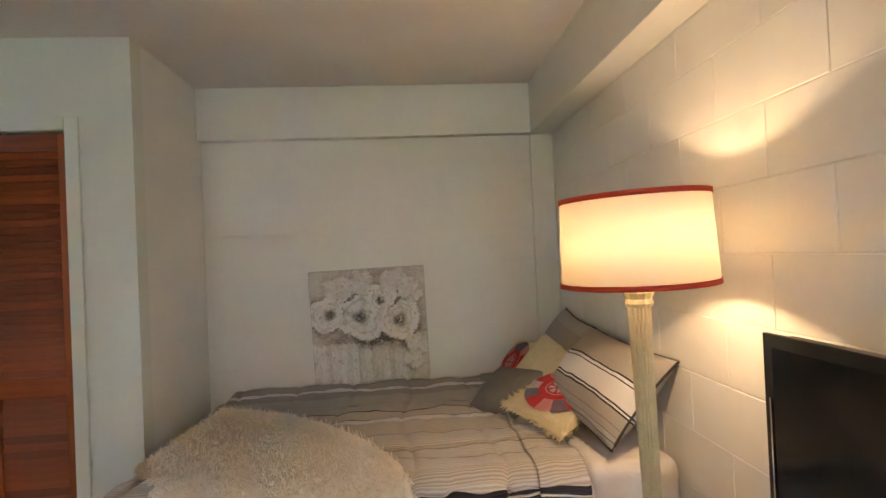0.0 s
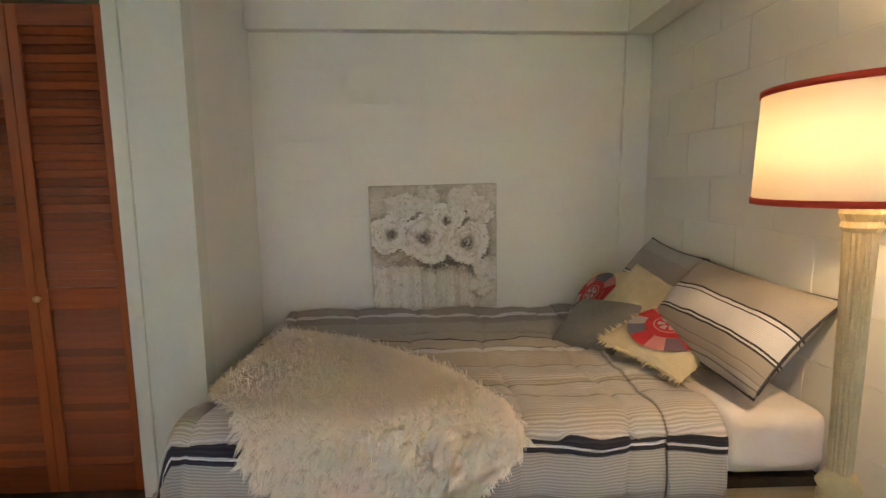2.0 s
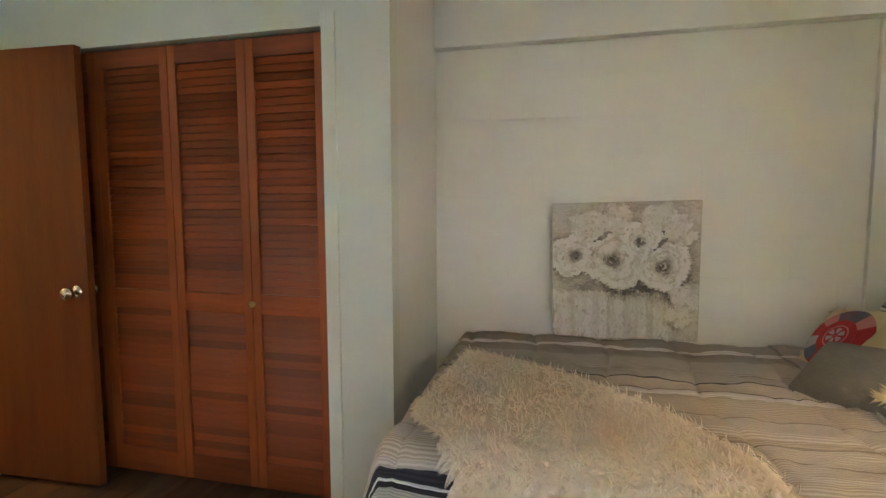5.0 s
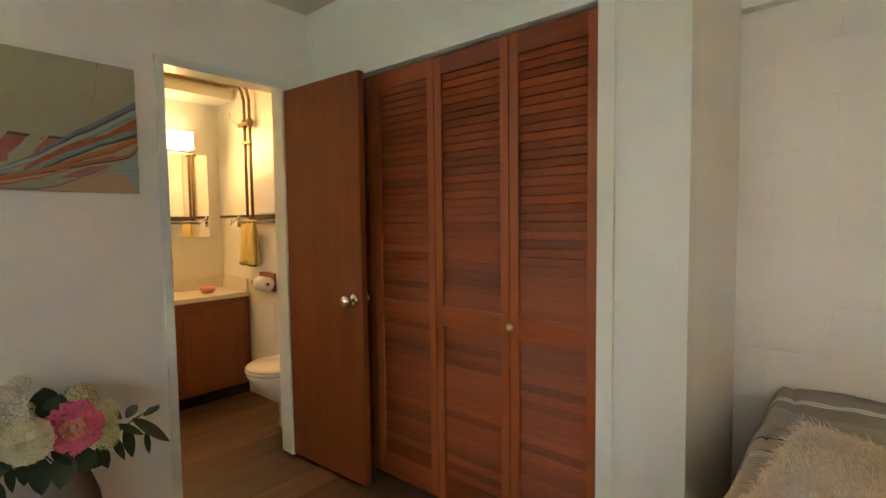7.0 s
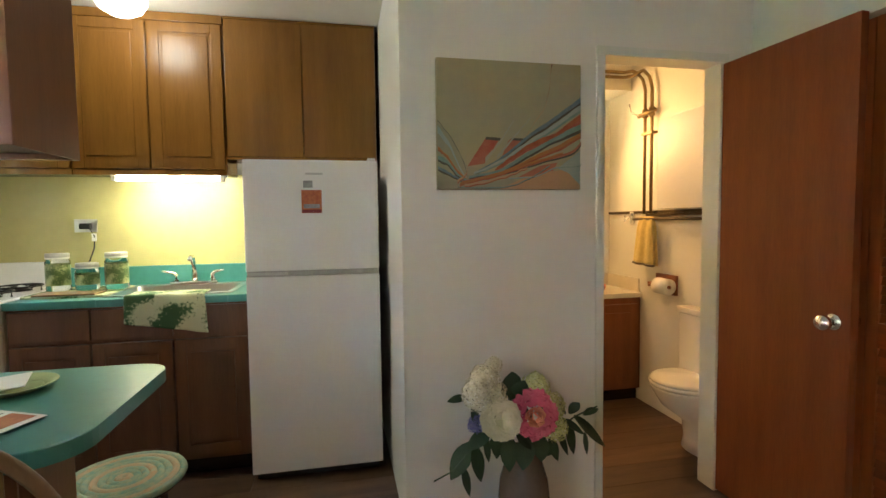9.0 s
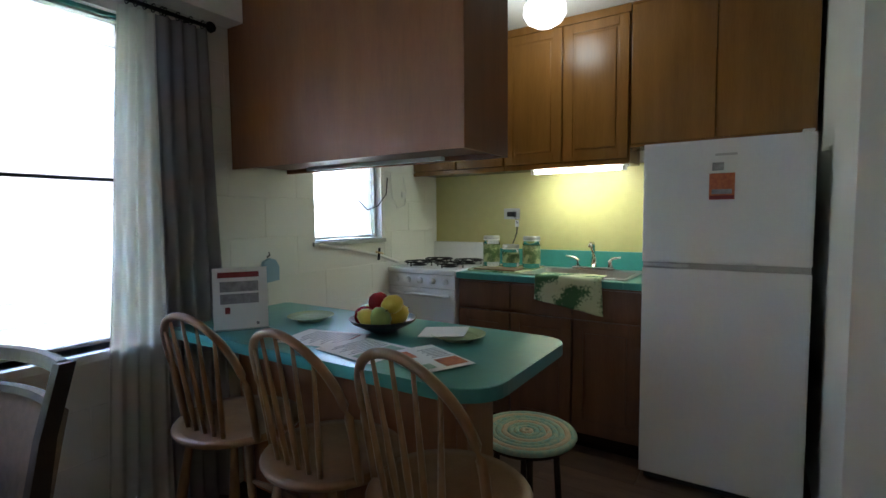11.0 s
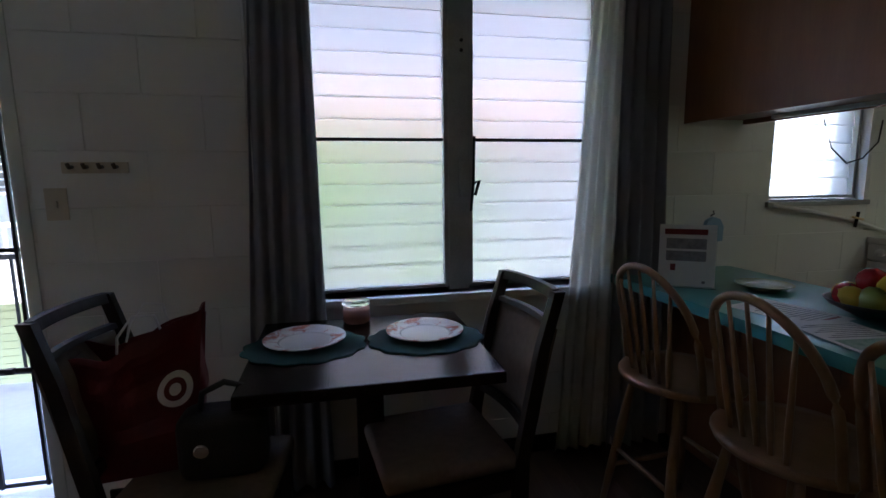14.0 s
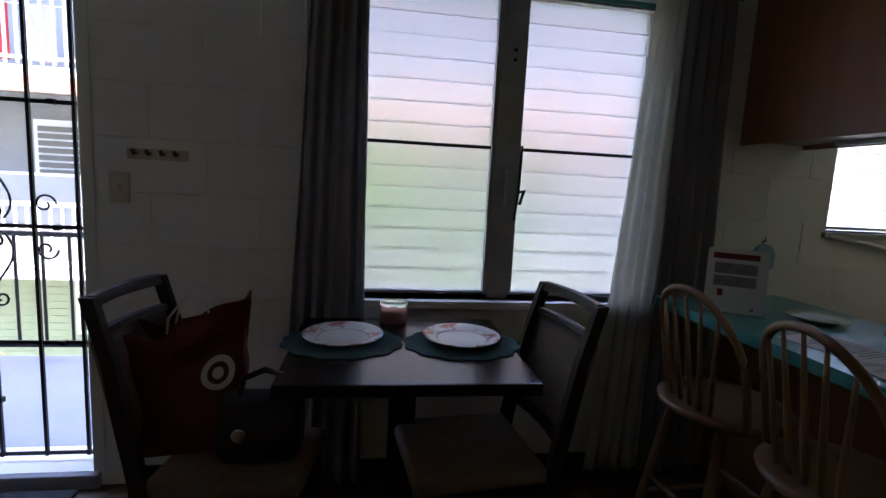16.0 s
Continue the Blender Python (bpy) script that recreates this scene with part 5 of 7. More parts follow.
box("plate", -0.025, 0.025, 0.010, 0.019, -0.02, 0.07, CHROME, hook, 0.003)
tp = thing("toilet_roll_holder", (-3.89, 2.615, 0.88), "wooden toilet paper holder with a white roll", "roll holder")
box("plate", -0.10, 0.10, -0.02, 0, -0.06, 0.07, VANITY, tp, 0.004)
tube("roll", [(0.0, -0.075, 0.0), (0.11, -0.075, 0.0)], 0.052, PAPER, tp, 20, label="white paper roll")
tube("spindle", [(-0.09, -0.075, 0), (0.118, -0.075, 0)], 0.012, VANITY, tp)
for x in (-0.085, 0.085):
    box("arm", x - 0.008, x + 0.008, -0.085, -0.02, -0.015, 0.015, VANITY, tp)
toilet = thing("toilet", (-3.37, 2.42, 0), "white porcelain toilet with the lid closed", "toilet")


def oval(name, profile, material, centre, label=""):
    bm = bmesh.new()
    rings = []
    for rx, ry, z, oy in profile:
        rings.append([bm.verts.new((centre[0] + rx * math.cos(2 * math.pi * k / 28), centre[1] + oy + ry * math.sin(2 * math.pi * k / 28), z)) for k in range(28)])
    for a, b in zip(rings, rings[1:]):
        for k in range(28):
            bm.faces.new((a[k], a[(k + 1) % 28], b[(k + 1) % 28], b[k]))
    bm.faces.new(rings[0][::-1])
    bm.faces.new(rings[-1])
    part(name, bm, material, toilet, label, smooth=True)


oval("pedestal", [(0.13, 0.080, 0, 0.105), (0.12, 0.075, 0.06, 0.11), (0.115, 0.085, 0.17, 0.10), (0.155, 0.15, 0.27, 0.03), (0.183, 0.183, 0.37, 0.0), (0.185, 0.185, 0.385, 0.0)], PORCELAIN, (0, 0))
oval("seat", [(0.185, 0.185, 0.387, 0.0), (0.192, 0.192, 0.395, 0.0), (0.19, 0.19, 0.408, 0.0)], PORCELAIN, (0, 0))
oval("lid", [(0.187, 0.187, 0.412, 0.0), (0.19, 0.19, 0.42, 0.0), (0.17, 0.17, 0.432, 0.0)], PORCELAIN, (0, 0))
box("tank", -0.20, 0.20, 0.10, 0.194, 0.39, 0.76, PORCELAIN, toilet, 0.02)
box("tank_lid", -0.21, 0.21, 0.09, 0.196, 0.762, 0.795, PORCELAIN, toilet, 0.01)
toilet.matrix_world = pose(-3.41, 2.378, 0)
structure(box("tile_cap_bath", BATHW + 0.003, WEST - 0.103, 2.612, 2.6195, 1.353, 1.372, BRONZE))
cab2 = thing("bath_wall_cabinet", (0, 0, 0), "tall white bathroom wall cabinet", "cabinet")
box("body", -3.85, -3.42, 2.512, 2.611, 1.375, 1.945, WHITE_ENAMEL, cab2, 0.004)
box("door", -3.847, -3.423, 2.497, 2.510, 1.378, 1.942, WHITE_ENAMEL, cab2, 0.003)
# ---- kitchen ----
CF, CTOP = -3.715, 0.955
fridge = thing("refrigerator", (0, 0, 0), "white top-freezer refrigerator with notes stuck on it", "refrigerator")
FX, FY0, FY1 = -3.60, 0.05, 0.705
box("body", KWEST + 0.04, FX - 0.055, FY0 + 0.005, FY1 - 0.005, 0.04, 1.62, WHITE_ENAMEL, fridge, 0.008)
d1 = box("freezer_door", FX - 0.05, FX, FY0, FY1, 1.078, 1.63, WHITE_ENAMEL, fridge, 0.010)
d2 = box("fridge_door", FX - 0.05, FX, FY0, FY1, 0.05, 1.052, WHITE_ENAMEL, fridge, 0.010)
box("handle_channel", FX - 0.048, FX - 0.012, FY0 + 0.004, FY1 - 0.004, 1.053, 1.077, ALU, fridge, 0.002, "dark grip strip between the doors")
box("handle", FX - 0.002, FX + 0.012, FY0 + 0.01, FY0 + 0.20, 1.060, 1.074, STEEL, d2, 0.004)
box("grille", FX - 0.07, FX - 0.035, FY0 + 0.02, FY1 - 0.02, 0.012, 0.048, BLACK_PLASTIC, fridge)
box("hinge_cap", FX - 0.05, FX - 0.005, FY1 - 0.05, FY1 - 0.01, 1.631, 1.643, WHITE_PLASTIC, fridge, 0.003)
for y in (FY0 + 0.06, FY1 - 0.06):
    box("foot", -3.75, -3.70, y - 0.02, y + 0.02, 0, 0.04, BLACK_PLASTIC, fridge)
note = thing("fridge_magnet", (FX + 0.001, 0.325, 1.365), "orange and red printed card magnet on the refrigerator", "magnet")
box("card", 0, 0.002, 0, 0.098, 0, 0.115, INK_ORANGE, note)
box("red_strip", 0.002, 0.003, 0.002, 0.096, 0.002, 0.018, INK_RED, note)
box("dark_strip", 0.002, 0.003, 0.01, 0.088, 0.024, 0.045, INK_GREY, note)
note2 = thing("fridge_note", (FX + 0.001, 0.335, 1.492), "small grey printed note on the refrigerator", "magnet")
box("note_sheet", 0, 0.001, 0, 0.045, 0, 0.035, INK_GREY, note2)
badge = thing("fridge_badge", (FX + 0.001, 0.345, 1.556), "small silver nameplate on the freezer door", "badge")
box("plate", 0, 0.002, 0, 0.085, 0, 0.010, STEEL, badge)


def panel_door(name, parent, x, y0, y1, z0, z1, material, handle=None):
    """Framed cabinet door facing +x with a raised panel."""
    w = 0.055
    d = box(name, x - 0.018, x, y0, y1, z0, z1, material, parent, 0.003)
    box("frame_stile", x, x + 0.006, y0 + 0.002, y0 + w, z0 + 0.002, z1 - 0.002, material, d, 0.002)
    box("frame_stile", x, x + 0.006, y1 - w, y1 - 0.002, z0 + 0.002, z1 - 0.002, material, d, 0.002)
    box("frame_rail", x, x + 0.006, y0 + w, y1 - w, z0 + 0.002, z0 + w, material, d, 0.002)
    box("frame_rail", x, x + 0.006, y0 + w, y1 - w, z1 - w, z1 - 0.002, material, d, 0.002)
    if z1 - z0 > 0.25:
        box("raised_panel", x, x + 0.005, y0 + w + 0.014, y1 - w - 0.014, z0 + w + 0.014, z1 - w - 0.014, material, d, 0.004)
    return d


UX = -4.02
for y0, y1, z0, n, lab in ((-1.596, -0.875, 1.60, 2, "honey oak wall cabinet in the corner above the stove"), (-0.872, -0.105, 1.60, 2, "honey oak wall cabinet above the sink"), (-0.102, 0.735, 1.69, 2, "honey oak wall cabinet above the refrigerator")):
    cab = thing("wall_cabinet", (0, 0, 0), lab, "cabinet", "kitchen wall cabinets")
    box("body", KWEST + 0.011, UX - 0.019, y0, y1, z0, CEIL_Z - 0.004, OAK, cab, 0.002)
    box("top_rail", UX - 0.019, UX - 0.002, y0, y1, CEIL_Z - (0.05 if z0 < 1.65 else 0.016), CEIL_Z - 0.004, OAK, cab, 0.002)
    wdt = (y1 - y0) / n
    for k in range(n):
        if z0 > 1.65:
            box("door", UX - 0.018, UX + 0.002, y0 + k * wdt + 0.003, y0 + (k + 1) * wdt - 0.003, z0 + 0.005, CEIL_Z - 0.02, OAK, cab, 0.003)
        else:
            panel_door("door", cab, UX, y0 + k * wdt + 0.006, y0 + (k + 1) * wdt - 0.006, z0 + 0.02, CEIL_Z - 0.055, OAK)
    box("bottom_rail", UX - 0.019, UX - 0.002, y0, y1, z0 - 0.012, z0 + (0.018 if z0 < 1.65 else 0.003), OAK, cab, 0.002)
tl = thing("tube_fixture", (0, 0, 0), "lit white fluorescent tube light under the cabinet", "lamp")
box("housing", -4.15, -4.04, -0.71, -0.13, 1.588, 1.599, WHITE_PLASTIC, tl, 0.003)
tube("lit_tube", [(-4.09, -0.68, 1.574), (-4.09, -0.16, 1.574)], 0.012, GLOW_TUBE, tl, 12)
for y in (-0.70, -0.145):
    box("end_cap", -4.11, -4.07, y - 0.012, y + 0.012, 1.56, 1.588, WHITE_PLASTIC, tl, 0.003)
globe = thing("ceiling_globe", (-3.64, -0.46, CEIL_Z), "lit white glass globe ceiling light", "lamp")
lathe("canopy", [(0.075, -0.042), (0.10, -0.036), (0.105, -0.012), (0.10, -0.001)], STEEL, globe)
gl = lathe("glass_globe", [(0.0, -0.185), (0.05, -0.178), (0.09, -0.155), (0.112, -0.115), (0.108, -0.075), (0.08, -0.040)], GLOW_GLOBE, globe)
gl.visible_shadow = False

base = thing("base_cabinet", (0, 0, 0), "dark brown wooden kitchen base cabinet", "cabinet")
box("body", KWEST + 0.011, CF - 0.03, -1.055, 0.035, 0.10, CTOP - 0.04, BASE_WOOD, base, 0.002)
box("toe_kick", KWEST + 0.011, CF - 0.09, -1.05, 0.03, 0, 0.10, ESPRESSO, base)
for k, (y0, y1) in enumerate(((-1.045, -0.70), (-0.69, -0.33), (-0.32, 0.03))):
    box("drawer_front", CF - 0.03, CF - 0.012, y0, y1, 0.755, 0.905, BASE_WOOD, base, 0.004)
    panel_door("door", base, CF - 0.012, y0, y1, 0.13, 0.735, BASE_WOOD)
top = thing("kitchen_counter", (0, 0, 0), "teal laminate kitchen counter with a low backsplash", "counter")
for name, a in (("worktop", (KWEST + 0.011, CF, -1.058, -0.66)), ("worktop", (KWEST + 0.011, CF, -0.06, 0.042))):
    box(name, *a, CTOP - 0.038, CTOP, TEAL, top, 0.006)
box("worktop", CF - 0.08, CF, -0.66, -0.06, CTOP - 0.038, CTOP, TEAL, top, 0.006)
box("worktop", KWEST + 0.011, KWEST + 0.10, -0.66, -0.06, CTOP - 0.038, CTOP, TEAL, top, 0.004)
box("upstand", KWEST + 0.010, KWEST + 0.028, -1.058, 0.042, CTOP, CTOP + 0.115, TEAL, top, 0.004)
sink = thing("kitchen_sink", (0, 0, 0), "stainless steel kitchen sink set in the counter", "sink")
SX0, SX1, SY0, SY1 = KWEST + 0.085, CF - 0.065, -0.675, -0.045
bm = bmesh.new()
ring_pts = []
for inset, z in ((0, CTOP + 0.006), (0.002, CTOP + 0.008), (0.03, CTOP + 0.006), (0.045, CTOP - 0.03), (0.06, CTOP - 0.16)):
    ring_pts.append([bm.verts.new((x, y, z)) for x, y in rounded(SX0 + inset + (0.04 if inset > 0.02 else 0), SX1 - inset, SY0 + inset, SY1 - inset, (0.04,) * 4, 5)])
n = len(ring_pts[0])
for a, b in zip(ring_pts, ring_pts[1:]):
    for k in range(n):
        bm.faces.new((a[k], a[(k + 1) % n], b[(k + 1) % n], b[k]))
bm.faces.new(ring_pts[-1])
part("basin", bm, STEEL, sink)
faucet = thing("kitchen_faucet", (-4.205, -0.345, CTOP + 0.008), "chrome kitchen faucet with two lever handles", "faucet")
box("deck_plate", -0.025, 0.025, -0.13, 0.13, -0.002, 0.018, CHROME, faucet, 0.006)
tube("spout", [(0, 0, 0.018), (0, 0, 0.07), (0.02, 0, 0.13), (0.06, 0.01, 0.165), (0.14, 0.02, 0.17), (0.165, 0.022, 0.155)], [0.017, 0.016, 0.014, 0.012, 0.011, 0.012], CHROME, faucet, 12)
for s in (-1, 1):
    tube("lever", [(0, s * 0.10, 0.018), (0, s * 0.10, 0.055), (0.01, s * 0.115, 0.07), (0.03, s * 0.17, 0.082)], [0.016, 0.013, 0.009, 0.006], CHROME, faucet, 10)

tray = thing("serving_tray", (0, 0, 0), "leaf-printed serving tray with a cutting board", "tray")
prism("tray_plate", rounded(-4.22, -3.80, -1.045, -0.66, (0.05,) * 4), CTOP + 0.001, CTOP + 0.012, FABRIC_LEAF, tray, 0.003)
box("cutting_board", -3.93, -3.80, -0.98, -0.70, CTOP + 0.0125, CTOP + 0.022, BEECH, tray, 0.004)
for y, h in ((-0.985, 0.20), (-0.845, 0.145), (-0.70, 0.20)):
    jar = thing("glass_jar", (-4.06, y, CTOP + 0.0125), "glass storage jar with a leaf-printed band", "jar", "storage jars")
    lathe("jar_glass", [(0.052, 0), (0.056, 0.006), (0.056, h - 0.045), (0.048, h - 0.03), (0.048, h - 0.02)], CLEAR, jar)
    lathe("printed_band", [(0.0565, 0.03), (0.0567, h - 0.06)], JAR_PRINT, jar, caps=False)
    lathe("lid", [(0.051, h - 0.022), (0.054, h - 0.018), (0.054, h - 0.002), (0.050, h + 0.002), (0.0, h + 0.003)], STEEL, jar, label="screw-on steel lid")
    lathe("seal", [(0.0535, h - 0.028), (0.055, h - 0.024), (0.0535, h - 0.02)], WHITE_PLASTIC, jar)
cloth = thing("dish_towel", (0, 0, 0), "palm-leaf printed dish towel draped over the counter edge", "towel")


def towel_at(u, v):
    s = v * 0.34
    y = -0.53 + 0.36 * u + 0.03 * (v - 0.3) * (u - 0.3)
    if s < 0.16:
        x, z = CF - 0.15 + s, CTOP + 0.012
    else:
        x, z = CF + 0.012 + 0.004 * math.sin(u * 11), CTOP + 0.012 - (s - 0.16) * (0.75 + 0.35 * u)
    return (x + 0.003 * noise.noise((u * 6, v * 6, 2)), y, z + 0.004 * noise.noise((u * 5, v * 5, 7)))


grid_surface("cloth", 26, 30, towel_at, FABRIC_LEAF, cloth, thickness=0.004)
outlet = thing("wall_outlet", (KWEST + 0.0095, -0.955, 1.315), "steel outlet plate with a black plug and cord", "outlet")
box("plate", 0, 0.006, -0.06, 0.06, -0.038, 0.038, STEEL, outlet, 0.002)
box("plug", 0.006, 0.045, -0.02, 0.035, -0.02, 0.015, BLACK_PLASTIC, outlet, 0.006)
tube("cord", [(0.04, 0.03, -0.01), (0.045, 0.06, -0.06), (0.03, 0.05, -0.13), (0.02, 0.02, -0.2), (0.03, -0.02, -0.30)], 0.004, BLACK_PLASTIC, outlet)
box("tag", 0.042, 0.046, 0.045, 0.07, -0.09, -0.045, WHITE_PLASTIC, outlet)

stove = thing("gas_stove", (0, 0, 0), "white apartment-size gas stove with black burners", "stove")
TX, TY0, TY1 = -3.71, -1.592, -1.064
box("body", KWEST + 0.012, TX - 0.03, TY0, TY1, 0.05, 0.93, WHITE_ENAMEL, stove, 0.004)
box("plinth", KWEST + 0.03, TX - 0.07, TY0 + 0.01, TY1 - 0.01, 0, 0.05, BLACK_PLASTIC, stove)
box("cooktop", KWEST + 0.012, TX + 0.005, TY0 - 0.002, TY1 + 0.002, 0.931, 0.965, WHITE_ENAMEL, stove, 0.010)
box("backguard", KWEST + 0.012, KWEST + 0.06, TY0, TY1, 0.966, 1.11, WHITE_ENAMEL, stove, 0.014)
cp = box("control_panel", TX - 0.029, TX - 0.004, TY0 + 0.002, TY1 - 0.002, 0.845, 0.928, WHITE_ENAMEL, stove, 0.004)
for k in range(5):
    ob = lathe("knob", [(0.021, 0), (0.020, 0.012), (0.016, 0.024), (0.0, 0.026)], WHITE_PLASTIC, cp, segments=16)
    ob.matrix_local = pose(TX - 0.004, TY0 + 0.07 + k * 0.097, 0.887, 0, 90, 0)
od = box("oven_door", TX - 0.029, TX - 0.002, TY0 + 0.004, TY1 - 0.004, 0.24, 0.838, WHITE_ENAMEL, stove, 0.008)
tube("handle", [(TX + 0.025, TY0 + 0.03, 0.80), (TX + 0.025, TY1 - 0.03, 0.80)], 0.012, WHITE_ENAMEL, od, 10)
for y in (TY0 + 0.05, TY1 - 0.05):
    tube("handle_post", [(TX - 0.004, y, 0.80), (TX + 0.025, y, 0.80)], 0.008, WHITE_ENAMEL, od)
box("broiler_drawer", TX - 0.029, TX - 0.002, TY0 + 0.004, TY1 - 0.004, 0.06, 0.232, WHITE_ENAMEL, stove, 0.006)
for x in (KWEST + 0.20, KWEST + 0.45):
    for y in (TY0 + 0.14, TY1 - 0.14):
        g = thing("burner_grate", (x, y, 0.966), "black cast iron burner grate on the stove", "grate", "stove grates")
        lathe("burner", [(0.055, 0), (0.045, 0.008), (0.03, 0.012), (0.028, 0.018), (0.0, 0.02)], BLACK_METAL, g, segments=18)
        bmx = bmesh.new()
        for a in range(4):
            c, s_ = math.cos(a * math.pi / 2), math.sin(a * math.pi / 2)
            bm_tube(bmx, [(0.10 * c, 0.10 * s_, 0), (0.10 * c, 0.10 * s_, 0.028), (0.025 * c, 0.025 * s_, 0.030)], 0.005, 6)
        bm_tube(bmx, [(0.10 * math.cos(k * math.pi / 8), 0.10 * math.sin(k * math.pi / 8), 0.026) for k in range(16)], 0.005, 6, True)
        part("grate_ring", bmx, BLACK_METAL, g)
gp = thing("gas_pipe", (0, 0, 0), "pale gas pipe with a valve running along the wall", "pipe")
tube("pipe_run", [(-3.08, SOUTH + 0.02, 1.14), (-3.3, SOUTH + 0.02, 1.11), (-3.62, SOUTH + 0.02, 1.045), (-3.80, SOUTH + 0.02, 0.99)], 0.010, WHITE_PLASTIC, gp)
tube("valve", [(-3.585, SOUTH + 0.03, 1.02), (-3.585, SOUTH + 0.04, 1.10)], 0.008, BLACK_METAL, gp)
tube("valve_lever", [(-3.55, SOUTH + 0.04, 1.075), (-3.62, SOUTH + 0.04, 1.06)], 0.006, BRASS, gp)

hang = thing("hanging_cabinet", (0, 0, 0), "large brown hanging cabinet above the breakfast bar", "cabinet")
HX0, HX1, HY1, HZ = -2.90, -2.56, -0.325, 1.53
box("body", HX0 + 0.02, HX1 - 0.006, SOUTH + 0.004, HY1 - 0.006, HZ + 0.02, CEIL_Z - 0.004, OAK_DARK, hang, 0.002)
box("back_panel", HX1 - 0.006, HX1, SOUTH + 0.004, HY1, HZ, CEIL_Z - 0.004, OAK_DARK, hang, 0.0015)
box("end_panel", HX0, HX1 - 0.006, HY1 - 0.006, HY1, HZ, CEIL_Z - 0.004, OAK_DARK, hang, 0.0015)
box("bottom_lip", HX0, HX0 + 0.02, SOUTH + 0.004, HY1 - 0.006, HZ, HZ + 0.06, OAK_DARK, hang, 0.002)
for y0, y1 in ((-1.58, -1.18), (-1.17, -0.76), (-0.75, -0.34)):
    box("door", HX0 + 0.001, HX0 + 0.019, y0, y1, HZ + 0.065, CEIL_Z - 0.03, OAK, hang, 0.003)
box("light_edge", HX0 + 0.03, HX0 + 0.06, -1.4, -0.6, HZ + 0.004, HZ + 0.019, WHITE_PLASTIC, hang)

bar_ = thing("breakfast_bar", (0, 0, 0), "teal laminate breakfast bar on a brown panel base", "counter")
PX0, PX1, PY0, PY1, PT = -2.86, -2.195, SOUTH + 0.002, -0.055, 0.85
prism("bar_top", rounded(PX0, PX1, PY0, PY1, (0.02, 0.0, 0.13, 0.10)), PT - 0.04, PT, TEAL, bar_, 0.004)
box("base", -2.76, -2.56, PY0, -0.32, 0.0, PT - 0.041, OAK_DARK, bar_, 0.003)
for k in range(3):
    box("base_panel", -2.56, -2.552, -1.56 + k * 0.41, -1.18 + k * 0.41, 0.08, PT - 0.08, OAK_DARK, bar_, 0.002)


def plate(name, place, r, material, label, rim=None, group=""):
    e = thing(name, place, label, "plate", group)
    lathe("plate_well", [(r * 0.55, 0), (r * 0.62, 0.006), (r * 0.66, 0.011), (r * 0.60, 0.009), (0.0, 0.008)], material, e, segments=36)
    lathe("plate_rim", [(r * 0.64, 0.008), (r, 0.021), (r * 1.0, 0.024), (r * 0.66, 0.012)], rim or material, e, segments=36, caps=False)
    return e


plate("salad_plate", (-2.60, -1.13, PT + 0.001), 0.10, PLATE_GREEN, "pale green leaf plate on the breakfast bar", None, "green plates")
plate("salad_plate", (-2.64, -0.40, PT + 0.001), 0.10, PLATE_GREEN, "pale green plate under a folded card", None, "green plates")
card = thing("napkin_card", (0, 0, 0), "folded white card lying on the plate", "card")
part_bm = bmesh.new()
bm_box(part_bm, -0.06, 0.06, -0.085, 0.085, 0, 0.003)
part("card_sheet", part_bm, PAPER, card)
card.matrix_world = pose(-2.62, -0.45, PT + 0.026, 3, 4, 20)
bowl = thing("fruit_bowl", (-2.61, -0.73, PT + 0.001), "dark glass bowl heaped with apples, pears and lemons", "bowl")
lathe("bowl_shell", [(0.05, 0), (0.06, 0.006), (0.12, 0.035), (0.135, 0.052), (0.13, 0.052), (0.10, 0.03), (0.0, 0.012)], BLACK_PLASTIC, bowl, segments=36)
for i, (x, y, z, r, m_) in enumerate([(-0.04, -0.05, 0.062, 0.042, FRUIT_RED), (0.045, -0.055, 0.06, 0.042, FRUIT_RED), (0.055, 0.03, 0.062, 0.045, FRUIT_GREEN), (-0.03, 0.05, 0.064, 0.040, FRUIT_YELLOW), (0.0, -0.09, 0.06, 0.036, FRUIT_YELLOW), (-0.075, 0.0, 0.06, 0.037, FRUIT_GREEN), (0.0, -0.02, 0.112, 0.043, FRUIT_RED), (0.01, 0.055, 0.112, 0.038, FRUIT_YELLOW), (0.08, -0.01, 0.066, 0.034, FRUIT_YELLOW)]):
    fr = thing("fruit", (-2.61 + x, -0.73 + y, PT + z), "shiny artificial fruit in the bowl", "fruit", "fruit in the bowl")
    k = 1.25 if m_ is FRUIT_YELLOW else 1.0
    fr.matrix_world = pose(-2.61 + x, -0.73 + y, PT + z, 60 * (i % 3) * (k > 1), 20 * i, 50 * i)
    lathe("flesh", [(0.0, -r * k * 0.98), (r * 0.35, -r * k * 0.93), (r * 0.78, -r * k * 0.62), (r, -r * 0.05), (r * 0.9, r * 0.48), (r * 0.55, r * k * 0.82), (r * 0.2, r * k * 0.93), (0.0, r * k * (0.84 if k == 1 else 1.05))], m_, fr, segments=18)
    tube("stem", [(0, 0, r * 0.8), (0.004, 0, r * k * 1.12)], 0.002, BRONZE, fr, 5)


def sheet(name, x, y, w, h, turn, material, label, category, bars, lift=0.001):
    e = thing(name, (0, 0, 0), label, category)
    box("sheet", -w / 2, w / 2, -h / 2, h / 2, 0, 0.0015, material, e)
    for (bx0, bx1, by0, by1, m_) in bars:
        box("printed_block", bx0 * w, bx1 * w, by0 * h, by1 * h, 0.0016, 0.0020, m_, e)
    e.matrix_world = pose(x, y, PT + lift, 0, 0, turn)
    return e


